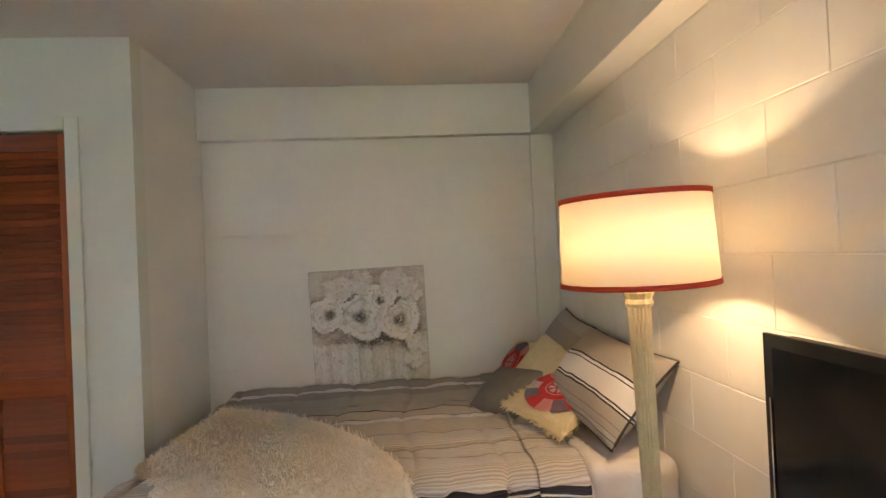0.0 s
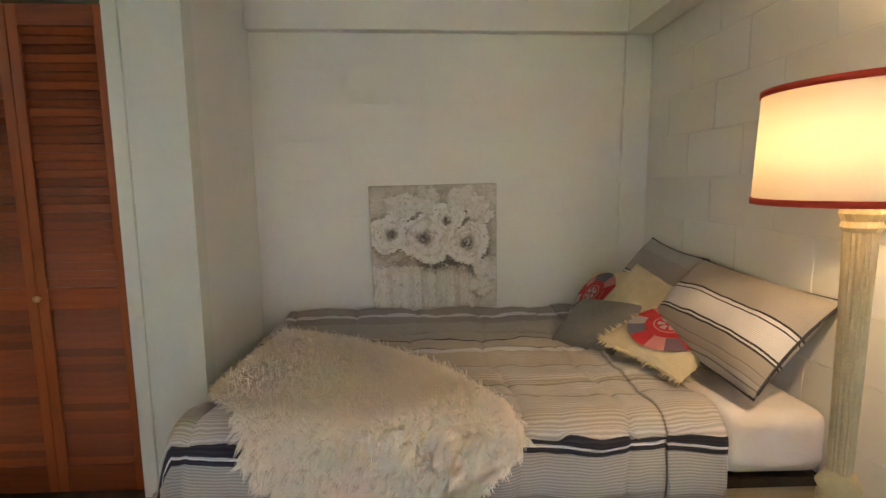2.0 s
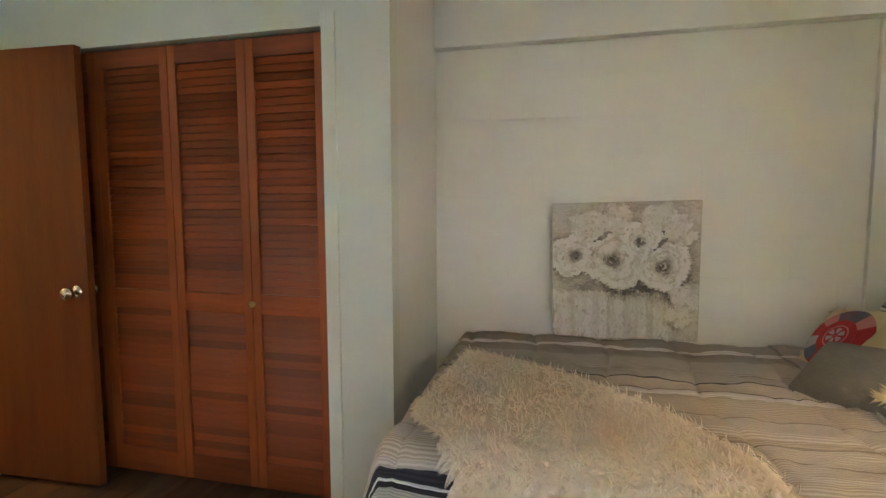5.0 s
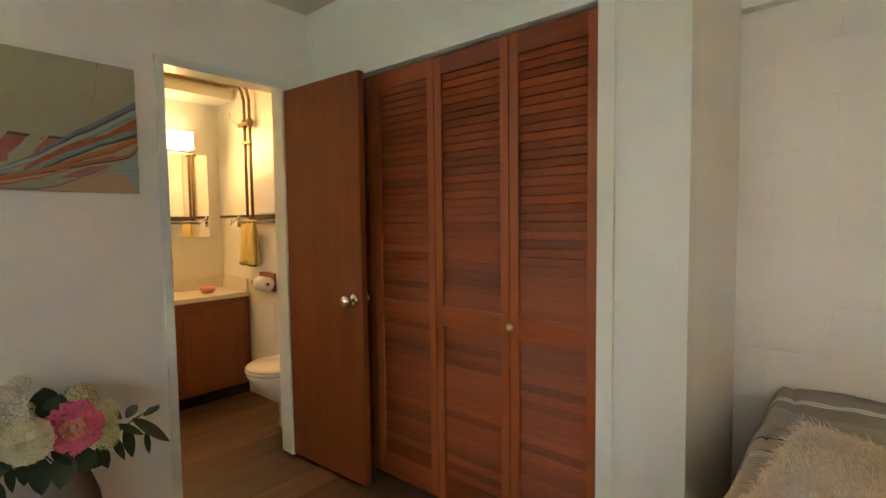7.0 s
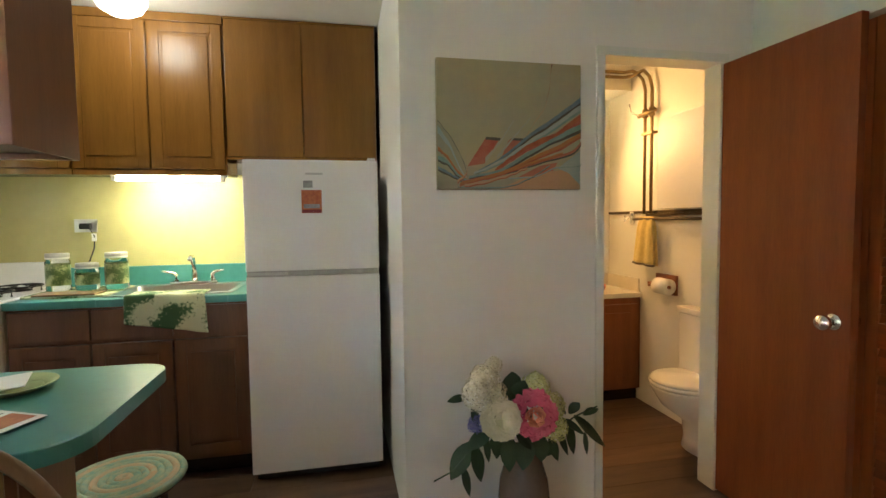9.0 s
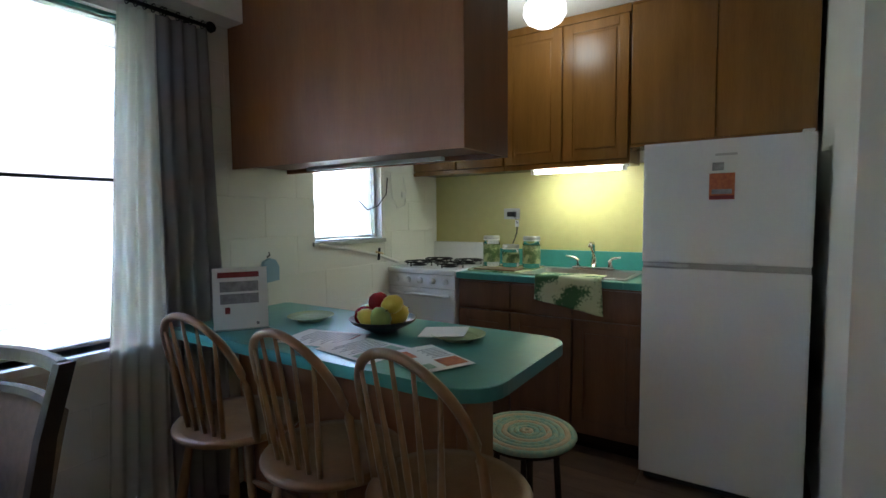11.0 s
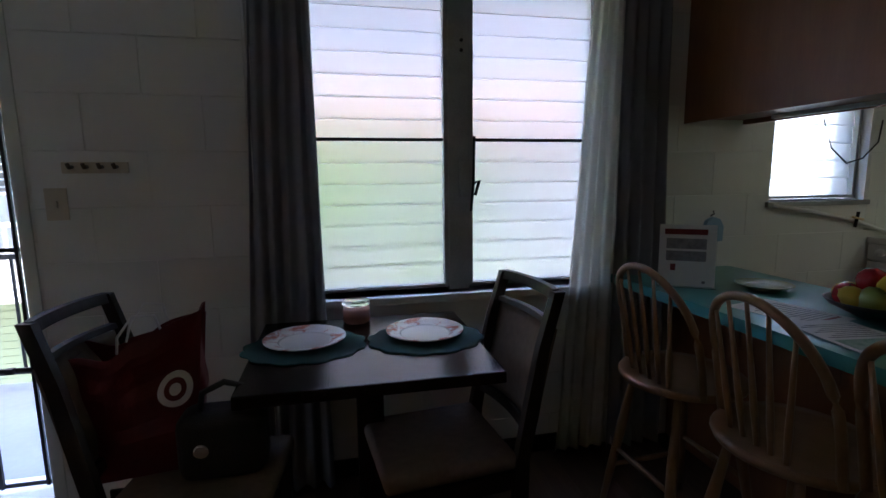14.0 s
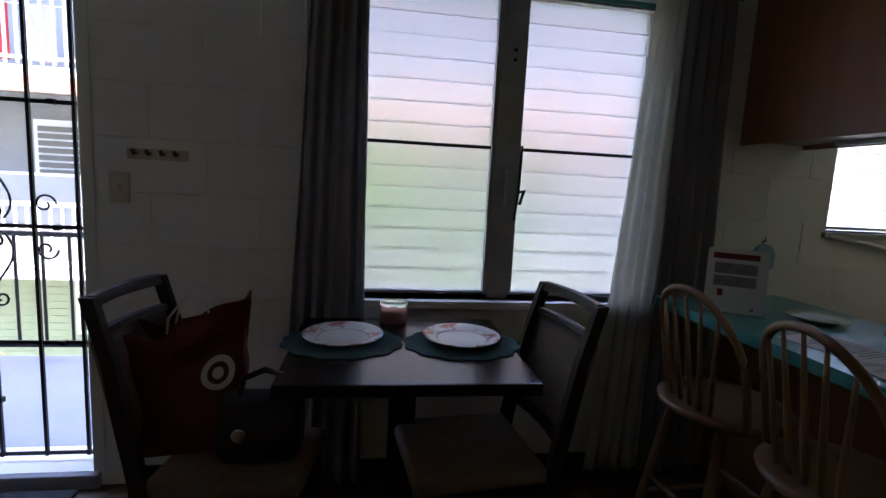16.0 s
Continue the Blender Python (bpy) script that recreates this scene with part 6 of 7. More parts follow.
sheet("leaflet", -2.40, -0.84, 0.21, 0.28, 12, PAPER, "printed white leaflet lying on the bar", "leaflet", [(-0.4, 0.3, 0.36, 0.40, INK_RED)] + [(-0.4, 0.4 - 0.13 * (k % 3), 0.30 - 0.055 * k, 0.318 - 0.055 * k, INK_GREY) for k in range(12)])
sheet("leaflet", -2.36, -0.60, 0.21, 0.28, -8, PAPER, "white leaflet with a green photograph", "leaflet", [(-0.4, 0.42, 0.12, 0.40, INK_GREEN)] + [(-0.4, 0.4 - 0.11 * (k % 3), 0.04 - 0.055 * k, 0.058 - 0.055 * k, INK_GREY) for k in range(8)], 0.003)
sheet("magazine", -2.37, -0.36, 0.20, 0.26, -25, PAPER, "open magazine with food photographs", "magazine", [(-0.45, -0.05, 0.12, 0.42, INK_ORANGE), (0.08, 0.42, -0.38, -0.08, INK_ORANGE), (0.10, 0.28, 0.22, 0.40, INK_GREEN)] + [(-0.43, -0.08 - 0.05 * (k % 2), 0.03 - 0.06 * k, 0.05 - 0.06 * k, INK_GREY) for k in range(7)], 0.005)
stand2 = thing("sign_holder", (0, 0, 0), "clear stand holding a printed notice", "sign")
box("sheet", -0.108, 0.108, -0.001, 0.001, 0.006, 0.285, PAPER, stand2)
box("holder", -0.112, 0.112, 0.001, 0.004, 0.0, 0.29, CLEAR, stand2)
box("foot", -0.112, 0.112, -0.03, 0.05, 0.0, 0.004, CLEAR, stand2)
for (a, b, z0, z1, m_) in ((-0.088, 0.075, 0.240, 0.265, INK_RED), (-0.08, 0.072, 0.175, 0.222, INK_GREY), (-0.08, 0.072, 0.12, 0.165, INK_GREY), (-0.062, -0.042, 0.075, 0.105, INK_RED), (0.06, 0.072, 0.02, 0.032, INK_GREY)):
    box("printed_block", a, b, -0.0018, -0.001, z0, z1, m_, stand2)
stand2.matrix_world = pose(-2.33, -1.235, PT + 0.001, -6, 0, 146) @ Matrix.Diagonal((0.95, 1, 0.88, 1))
mitt = thing("hanging_mitt", (-2.74, SOUTH + 0.004, 0.86), "pale blue cloth mitt hanging on a wall hook", "mitt")
prism_bm = bmesh.new()
out = [(-0.05, 0.12), (-0.052, 0.19), (-0.03, 0.225), (0.0, 0.235), (0.035, 0.22), (0.05, 0.18), (0.085, 0.10), (0.09, 0.06), (0.06, 0.065), (0.045, 0.11)]
fv = [prism_bm.verts.new((x, 0.028, z)) for x, z in out]
bv = [prism_bm.verts.new((x, 0.004, z)) for x, z in out]
prism_bm.faces.new(fv)
prism_bm.faces.new(bv[::-1])
for k in range(len(out)):
    prism_bm.faces.new((fv[k], fv[(k + 1) % len(out)], bv[(k + 1) % len(out)], bv[k]))
part("mitt_body", prism_bm, PALE_BLUE, mitt)
tube("hook", [(0, 0.0, 0.24), (0, 0.02, 0.25), (0, 0.015, 0.265)], 0.004, BLACK_METAL, mitt)
stool = thing("round_stool", (-2.99, -0.28, 0.0), "low round stool topped with a cream, orange and teal braided pad", "stool")
for k in range(8):
    r = 0.018 + 0.025 * k
    tube("braid", [(r * math.cos(a * math.pi / 20), r * math.sin(a * math.pi / 20), 0.396) for a in range(40)], 0.0135, RUG if k % 3 else RUG_ORANGE, stool, 8, True)
lathe("seat_board", [(0.0, 0.36), (0.175, 0.36), (0.185, 0.37), (0.185, 0.380), (0.0, 0.3825)], ESPRESSO, stool, segments=32)
for k in range(4):
    a = 0.5 + k * math.pi / 2
    tube("leg", [(0.12 * math.cos(a), 0.12 * math.sin(a), 0.362), (0.14 * math.cos(a), 0.14 * math.sin(a), 0.0)], 0.014, ESPRESSO, stool, 8)


# ---- bow-back bar chairs ----
def bow_chair():
    c = thing("windsor_chair", (0, 0, 0), "golden beech bow-back chair with turned spindles", "chair", "chairs along the bar")
    SZ = 0.61
    bm = bmesh.new()
    rings = []
    for sc, z in ((0.80, SZ - 0.035), (0.97, SZ - 0.022), (1.0, SZ - 0.008), (0.97, SZ), (0.85, SZ - 0.006), (0.45, SZ - 0.014)):
        rings.append([bm.verts.new((0.21 * sc * math.cos(2 * math.pi * k / 32) * (1 + 0.04 * math.cos(2 * math.pi * k / 32)), 0.215 * sc * math.sin(2 * math.pi * k / 32), z)) for k in range(32)])
    for a, b in zip(rings, rings[1:]):
        for k in range(32):
            bm.faces.new((a[k], a[(k + 1) % 32], b[(k + 1) % 32], b[k]))
    bm.faces.new(rings[0][::-1])
    bm.faces.new(rings[-1])
    part("seat", bm, BEECH, c, smooth=True)
    def bow(t):
        a = math.pi * t
        y = -0.188 * math.cos(a) * (1 + 0.14 * math.sin(a))
        h = 0.40 * math.sin(a) ** 0.62
        return Vector((0.145 - 0.06 * abs(math.cos(a)) ** 3 + 0.14 * h, y, SZ - 0.012 + h))
    tube("bow", [bow(k / 32) for k in range(33)], 0.0125, BEECH, c, 10)
    for k in range(1, 6):
        y = -0.19 + 0.38 * k / 6
        t = math.acos(max(-1, min(1, -y / 0.188 / 1.10))) / math.pi
        tp_ = bow(t)
        lo = Vector((0.135, y * 0.72, SZ - 0.012))
        tube("spindle", [lo, lo.lerp(tp_, 0.25), lo.lerp(tp_, 0.6), tp_], [0.007, 0.0095, 0.007, 0.005], BEECH, c, 8)
    legs = []
    for sx, sy in ((1, 1), (1, -1), (-1, 1), (-1, -1)):
        p, q = Vector((sx * 0.11, sy * 0.11, SZ - 0.03)), Vector((sx * 0.185, sy * 0.18, 0.0))
        tube("leg", [p, p.lerp(q, 0.15), p.lerp(q, 0.4), p.lerp(q, 0.72), q], [0.011, 0.014, 0.019, 0.016, 0.011], BEECH, c, 10)
        legs.append((p, q))
    for i, j, f_ in ((0, 1, 0.55), (2, 3, 0.55), (0, 2, 0.68), (1, 3, 0.68)):
        a, b = legs[i][0].lerp(legs[i][1], f_), legs[j][0].lerp(legs[j][1], f_)
        tube("stretcher", [a, a.lerp(b, 0.5), b], [0.008, 0.011, 0.008], BEECH, c, 8)
    return c


ch = bow_chair()
ch.matrix_world = pose(-2.15, -1.0, 0, 0, 0, 3)
copy_thing(ch, pose(-2.155, -0.545, 0, 0, 0, -3))
copy_thing(ch, pose(-2.155, -0.14, 0, 0, 0, -8))

# ---- dining table and two chairs ----
table = thing("dining_table", (0, 0, 0), "small dark espresso dining table with a pedestal leg", "table")
box("tabletop", -1.437, -0.69, -1.495, -0.838, 0.708, 0.745, ESPRESSO, table, 0.006)
box("apron", -1.20, -0.92, -1.30, -1.03, 0.68, 0.707, ESPRESSO, table)
box("column", -1.105, -1.015, -1.21, -1.12, 0.05, 0.68, ESPRESSO, table, 0.008)
box("foot_bar", -1.36, -0.76, -1.205, -1.125, 0.0, 0.05, ESPRESSO, table, 0.012)
box("foot_bar", -1.10, -1.02, -1.47, -0.86, 0.001, 0.049, ESPRESSO, table, 0.012)


def scalloped(cx, cy, rx, ry, n=12, amp=0.075):
    return [(cx + rx * (1 + amp * abs(math.sin(n / 2 * a))) * math.cos(a), cy + ry * (1 + amp * abs(math.sin(n / 2 * a))) * math.sin(a)) for a in (2 * math.pi * k / 112 for k in range(112))]


for cx, cy, lab in ((-1.262, -1.18, "dark green scalloped placemat under a dinner plate"), (-0.855, -1.19, "dark green scalloped placemat by the red bag")):
    pm = thing("placemat", (0, 0, 0), lab, "placemat", "placemats")
    prism("mat_cloth", scalloped(cx, cy, 0.19, 0.155), 0.7455, 0.7495, PLACEMAT, pm)
    plate("dinner_plate", (cx, cy - 0.02, 0.750), 0.135, PLATE_WHITE, "cream dinner plate with a flowered red rim", PLATE_RIM, "dinner plates")
candle = thing("candle_jar", (-1.035, -1.44, 0.746), "salmon candle in a glass jar with a lid", "candle")
lathe("jar_glass", [(0.046, 0), (0.052, 0.006), (0.053, 0.045), (0.050, 0.062), (0.048, 0.066)], CLEAR, candle)
lathe("wax", [(0.046, 0.004), (0.048, 0.046), (0.0, 0.047)], CANDLE, candle)
lathe("lid", [(0.049, 0.067), (0.054, 0.070), (0.054, 0.080), (0.046, 0.084), (0.0, 0.085)], CLEAR, candle, label="clear glass lid")


def dining_chair():
    """Faces +x; back at x = 0, centre of the seat at y = 0."""
    c = thing("dining_chair", (0, 0, 0), "dark wooden dining chair with padded back and seat", "chair", "chairs at the table")
    for s in (-1, 1):
        y = s * 0.205
        pts = [(0.06, y, 0.0), (0.075, y, 0.25), (0.07, y, 0.46), (0.04, y, 0.62), (0.005, y * 0.99, 0.80), (-0.045, y * 0.97, 0.965)]
        bm = bmesh.new()
        prev = None
        for k, (x, yy, z) in enumerate(pts):
            w, d = 0.016, 0.022 if k < 4 else 0.018
            row = [bm.verts.new(p) for p in ((x - d, yy - w, z), (x + d, yy - w, z), (x + d, yy + w, z), (x - d, yy + w, z))]
            if prev:
                for j in range(4):
                    bm.faces.new((prev[j], prev[(j + 1) % 4], row[(j + 1) % 4], row[j]))
            else:
                bm.faces.new(row[::-1])
            prev = row
        bm.faces.new(prev)
        part("back_post", bm, DARK_FRAME, c)
        box("front_leg", 0.43, 0.47, s * 0.20 - 0.02, s * 0.20 + 0.02, 0, 0.43, DARK_FRAME, c, 0.004)
        box("side_rail", 0.09, 0.43, s * 0.205 - 0.012, s * 0.205 + 0.012, 0.375, 0.43, DARK_FRAME, c, 0.003)
    def rail(name, x, z0, z1, d):
        bm = bmesh.new()
        prev = None
        for k in range(9):
            y = -0.19 + 0.38 * k / 8
            b = -0.022 * (1 - (y / 0.19) ** 2)
            row = [bm.verts.new(p) for p in ((x + b - d, y, z0), (x + b + d, y, z0), (x + b + d - 0.006, y, z1), (x + b - d - 0.006, y, z1))]
            if prev:
                for j in range(4):
                    bm.faces.new((prev[j], prev[(j + 1) % 4], row[(j + 1) % 4], row[j]))
            else:
                bm.faces.new(row[::-1])
            prev = row
        bm.faces.new(prev)
        return part(name, bm, DARK_FRAME, c)
    rail("top_rail", -0.038, 0.938, 0.968, 0.011)
    rail("cross_rail", -0.020, 0.860, 0.876, 0.010)
    rail("low_rail", 0.045, 0.53, 0.56, 0.012)
    def back(u, v):
        y, z = -0.186 + 0.372 * u, 0.562 + 0.292 * v
        b = -0.022 * (1 - (y / 0.19) ** 2) + 0.012 * (1 - (2 * u - 1) ** 4) * (1 - (2 * v - 1) ** 4)
        return (0.040 - 0.062 * v + b, y, z)
    grid_surface("back_pad", 14, 12, back, UPHOLSTERY, c, thickness=0.03)
    bm = bmesh.new()
    bm_box(bm, 0.08, 0.485, -0.215, 0.215, 0.431, 0.485)
    bmesh.ops.bevel(bm, geom=list(bm.edges), offset=0.02, segments=3, profile=0.5, affect="EDGES")
    part("seat_pad", bm, UPHOLSTERY, c, smooth=True)
    box("front_rail", 0.43, 0.455, -0.18, 0.18, 0.375, 0.43, DARK_FRAME, c, 0.003)
    return c


dc = dining_chair()
SLIM = Matrix.Diagonal((1, 0.88, 1, 1))
dc.matrix_world = pose(-1.535, -1.03, 0, 0, 0, 6.5) @ SLIM
copy_thing(dc, pose(-0.311, -1.02, 0, 0, 0, 172) @ SLIM)
bag = thing("shopping_bag", (-0.50, -1.02, 0.486), "crumpled red paper shopping bag with a white ring printed on it", "bag")


def bag_wall(t, v, lift=0.0):
    """A point on the bag's four walls: t runs once round, v from the base to the rim."""
    c = [(-0.15, -0.075), (0.15, -0.075), (0.15, 0.075), (-0.15, 0.075), (-0.15, -0.075)]
    i, q = int(t * 4) % 4, (t * 4) % 1.0
    x, y = c[i][0] + (c[i + 1][0] - c[i][0]) * q, c[i][1] + (c[i + 1][1] - c[i][1]) * q
    fold = (0.022 * v * noise.noise((x * 9, v * 5, i * 3.0)) + 0.012 * math.sin(v * 9 + x * 16) * v) * (1 - abs(2 * q - 1) ** 6)
    rim = 0.40 + 0.05 * v * (-x / 0.15) * (1 if i != 0 else 0.4) - 0.05 * math.exp(-((x - 0.05) / 0.06) ** 2)
    sx, sy = 1 - 0.04 * v, 1 - 0.35 * v
    n = (0, -1) if i == 0 else (1, 0) if i == 1 else (0, 1) if i == 2 else (-1, 0)
    return (x * sx + n[0] * (fold + lift) + 0.03 * v * v * (-1 if x < 0 else 0.4), y * sy + n[1] * (fold + lift), rim * v)


grid_surface("bag_body", 80, 18, lambda u, v: bag_wall(u * 0.99999, v), BAG_RED, bag, smooth=False, thickness=0.002)
box("bag_base", -0.148, 0.148, -0.073, 0.073, 0.001, 0.004, BAG_RED, bag)
for r0, r1, n_ in ((0.030, 0.047, "printed_ring"), (0.0, 0.016, "printed_dot")):
    bm = bmesh.new()
    rows = []
    for r in (r0, r1):
        rows.append([bm.verts.new(bag_wall(0.5 + (0.235 + r * math.cos(6.283 * k / 32)) / 0.30 * 0.25, 0.56 + r * math.sin(6.283 * k / 32) / 0.41, 0.003)) for k in range(32)])
    for k in range(32):
        bm.faces.new((rows[0][k], rows[0][(k + 1) % 32], rows[1][(k + 1) % 32], rows[1][k]))
    part(n_, bm, PAPER, bag)
for y in (-0.05, 0.05):
    tube("cord_handle", [(-0.07, y, 0.40), (-0.06, y * 1.3, 0.45), (-0.01, y * 1.5, 0.455), (0.03, y * 1.4, 0.40), (0.04, y, 0.35)], 0.0035, PAPER, bag, 6)
bag.matrix_world = pose(-0.415, -1.04, 0.487, 0, 0, 8)
hb = thing("handbag", (-0.66, -0.93, 0.487), "black leather handbag with rounded handles on the chair", "handbag")
bm = bmesh.new()
bm_box(bm, -0.10, 0.13, -0.08, 0.05, 0, 0.19)
bmesh.ops.bevel(bm, geom=list(bm.edges), offset=0.04, segments=4, profile=0.5, affect="EDGES")
part("bag_body", bm, LEATHER, hb, smooth=True)
tube("handle", [(-0.06, 0, 0.18), (-0.05, 0, 0.25), (0.0, 0.01, 0.27), (0.06, 0, 0.24), (0.07, 0, 0.18)], 0.009, LEATHER, hb)
lathe("buckle", [(0.02, 0), (0.02, 0.004), (0.014, 0.005), (0.0, 0.005)], CHROME, hb, segments=16).matrix_local = pose(0.06, 0.052, 0.10, -90)
# ---- windows in the south wall ----
def jalousie(name, x0, x1, z0, z1, y, pitch, label):
    """One sash of overlapping frosted glass louvres with clips at the sides."""
    w = thing(name, (0, 0, 0), label, "window", "jalousie sashes")
    for a, b in ((x0, x0 + 0.018), (x1 - 0.018, x1)):
        box("side_channel", a, b, y - 0.03, y + 0.03, z0, z1, ALU, w, 0.002)
    box("bottom_channel", x0 + 0.018, x1 - 0.018, y - 0.03, y + 0.03, z0, z0 + 0.014, ALU, w, 0.002)
    box("top_channel", x0 + 0.018, x1 - 0.018, y - 0.03, y + 0.03, z1 - 0.014, z1, ALU, w, 0.002)
    bm = bmesh.new()
    bm_box(bm, 0, x1 - x0 - 0.038, -0.0025, 0.0025, -0.006, pitch + 0.006)
    bmesh.ops.rotate(bm, verts=bm.verts, cent=(0, 0, 0), matrix=Matrix.Rotation(radians(7), 3, "X"))
    me = bpy.data.meshes.new("glass_louvre")
    bm.to_mesh(me)
    bm.free()
    me.materials.append(FROST)
    n = int((z1 - z0 - 0.03) / pitch)
    p = (z1 - z0 - 0.03) / n
    for k in range(n):
        g = new("glass_louvre", me)
        g.location = (x0 + 0.019, y + 0.004, z0 + 0.016 + k * p)
        g.parent = w
        g.visible_shadow = False
    return w


YW = SOUTH - 0.075
jalousie("window_1", -1.452, -0.885, 0.815, 2.09, YW, 0.088, "frosted glass jalousie window sash with aluminium channels")
jalousie("window_2", -2.135, -1.545, 0.815, 2.09, YW, 0.088, "frosted glass jalousie window sash beside the curtain")
structure(box("window_mullion", -1.545, -1.452, YW - 0.05, YW + 0.035, 0.80, 2.10, ALU, bevel=0.004))
for x0, x1 in ((-1.43, -0.905), (-2.115, -1.567)):
    structure(tube("window_bar", [(x0, YW + 0.034, 1.455), (x1, YW + 0.034, 1.455)], 0.007, BLACK_METAL))
structure(box("window_sill", -2.16, -0.86, SOUTH - 0.19, SOUTH + 0.035, 0.765, 0.80, PAINT, bevel=0.006))
structure(box("window_head", -2.14, -0.88, SOUTH - 0.14, SOUTH - 0.03, 2.085, 2.11, TEAL, bevel=0.003))
op = thing("window_operator", (-1.56, YW + 0.04, 1.27), "dark metal jalousie crank operator on the mullion", "window crank")
tube("link_rod", [(0.01, 0.005, -0.12), (0.0, 0.01, 0.0), (-0.005, 0.005, 0.20)], 0.006, BLACK_METAL, op)
box("gear_box", 0.02, 0.06, -0.004, 0.02, -0.06, 0.10, ALU, op, 0.004)
tube("crank", [(0.0, 0.01, 0.0), (-0.02, 0.03, 0.01), (0.0, 0.035, -0.05)], 0.007, BLACK_METAL, op)
for z in (1.82, 1.86):
    lathe("screw", [(0.008, 0), (0.007, 0.003), (0.0, 0.004)], BLACK_METAL, op, segments=10).matrix_local = pose(0.05, 0.0, z - 1.27, -90)
kw = jalousie("window_3", -3.655, -3.075, 1.17, 1.74, YW, 0.088, "small frosted jalousie window above the stove")
structure(box("kitchen_window_sill", -3.68, -3.05, SOUTH - 0.19, SOUTH + 0.02, 1.135, 1.16, ALU, bevel=0.004))
cord = kw
tube("loop_cord", [(-3.32, SOUTH + 0.03, 1.56), (-3.36, SOUTH + 0.05, 1.42), (-3.45, SOUTH + 0.06, 1.345), (-3.56, SOUTH + 0.05, 1.37), (-3.66, SOUTH + 0.04, 1.45), (-3.70, SOUTH + 0.02, 1.56)], 0.004, BLACK_PLASTIC, cord, 6)
tube("white_cord", [(-3.72, SOUTH + 0.03, 1.60), (-3.71, SOUTH + 0.05, 1.44), (-3.76, SOUTH + 0.05, 1.36), (-3.85, SOUTH + 0.05, 1.38), (-3.88, SOUTH + 0.04, 1.48), (-3.87, SOUTH + 0.02, 1.58)], 0.004, WHITE_PLASTIC, cord, 6)
box("cord_tag", -3.86, -3.82, SOUTH + 0.045, SOUTH + 0.052, 1.43, 1.47, WHITE_PLASTIC, cord)

# ---- curtains ----
rod = thing("curtain_rod", (0, 0, 0), "black curtain rod with knob finials over the window", "curtain rod")
tube("rod", [(-2.40, SOUTH + 0.09, 2.125), (-0.60, SOUTH + 0.09, 2.125)], 0.009, BLACK_METAL, rod)
for x in (-2.42, -0.58):
    lathe("finial", [(0.0, -0.025), (0.02, -0.012), (0.024, 0), (0.016, 0.018), (0.0, 0.026)], BLACK_METAL, rod, (x, SOUTH + 0.09, 2.125), 16)
for x in (-2.34, -0.66):
    tube("bracket", [(x, SOUTH + 0.001, 2.14), (x, SOUTH + 0.09, 2.125)], 0.006, BLACK_METAL, rod)


def curtain(name, top0, top1, low0, low1, folds, material, label, z_low=0.02, y0=0.075, depth=0.035):
    e = thing(name, (0, 0, 0), label, "curtain", "window curtains")
    def f(u, v):
        a, b = top0 + (low0 - top0) * v, top1 + (low1 - top1) * v
        x = a + (b - a) * u
        y = SOUTH + y0 + depth * (0.55 + 0.45 * v) * math.sin(u * folds * 6.283 + 0.6 * math.sin(v * 3 + u * 5)) * (0.8 + 0.3 * math.sin(u * 13))
        return (x + 0.006 * noise.noise((u * 5, v * 4, top0)), y, 2.115 + (z_low - 2.115) * v)
    grid_surface("drape", 90, 24, f, material, e, thickness=0.003)
    for k in range(folds):
        x = top0 + (top1 - top0) * (k + 0.5) / folds
        tube("ring", [(x, SOUTH + 0.09 + 0.016 * math.cos(a * 0.524), 2.125 + 0.016 * math.sin(a * 0.524)) for a in range(12)], 0.0025, BLACK_METAL, e, 5, True)
    return e


curtain("curtain", -0.905, -0.70, -0.925, -0.60, 5, GREY_CURTAIN, "grey full-length curtain gathered beside the window", depth=0.03)
curtain("curtain", -2.41, -2.20, -2.46, -2.18, 4, GREY_CURTAIN, "grey full-length curtain by the breakfast bar", depth=0.03)
curtain("sheer_curtain", -2.23, -2.07, -2.24, -1.93, 5, SHEER, "white lace sheer curtain hanging inside the window", y0=0.055, depth=0.018)
curtain("sheer_curtain", -0.69, -0.665, -0.71, -0.66, 2, SHEER, "narrow edge of a white sheer curtain", y0=0.055, depth=0.01)

# ---- small things on the south wall ----
hk = thing("hook_rack", (0, 0, 0), "white rail with four small coat hooks", "hook rack")
box("rail", -0.235, -0.02, SOUTH + 0.001, SOUTH + 0.014, 1.325, 1.365, IVORY, hk, 0.003)
for x in (-0.054, -0.102, -0.151, -0.199):
    tube("peg", [(x, SOUTH + 0.014, 1.348), (x, SOUTH + 0.035, 1.345), (x, SOUTH + 0.045, 1.358)], 0.007, BRONZE, hk, 8)
sw = thing("light_switch", (0.012, SOUTH + 0.001, 1.215), "ivory double light switch plate on the wall", "switch")
box("plate", -0.036, 0.036, 0, 0.006, -0.058, 0.058, IVORY, sw, 0.002)
box("toggle", -0.006, 0.006, 0.006, 0.018, -0.012, 0.012, IVORY, sw, 0.002)
mat_ = thing("doormat", (0, 0, 0), "charcoal ribbed doormat inside the entry", "doormat")
prism("mat_body", rounded(0.18, 0.86, -1.555, -1.06, (0.01,) * 4, 3), 0.001, 0.012, DOORMAT, mat_, 0.003)
for k in range(7):
    box("rib", 0.21, 0.83, -1.53 + k * 0.066, -1.50 + k * 0.066, 0.0121, 0.015, DOORMAT, mat_)

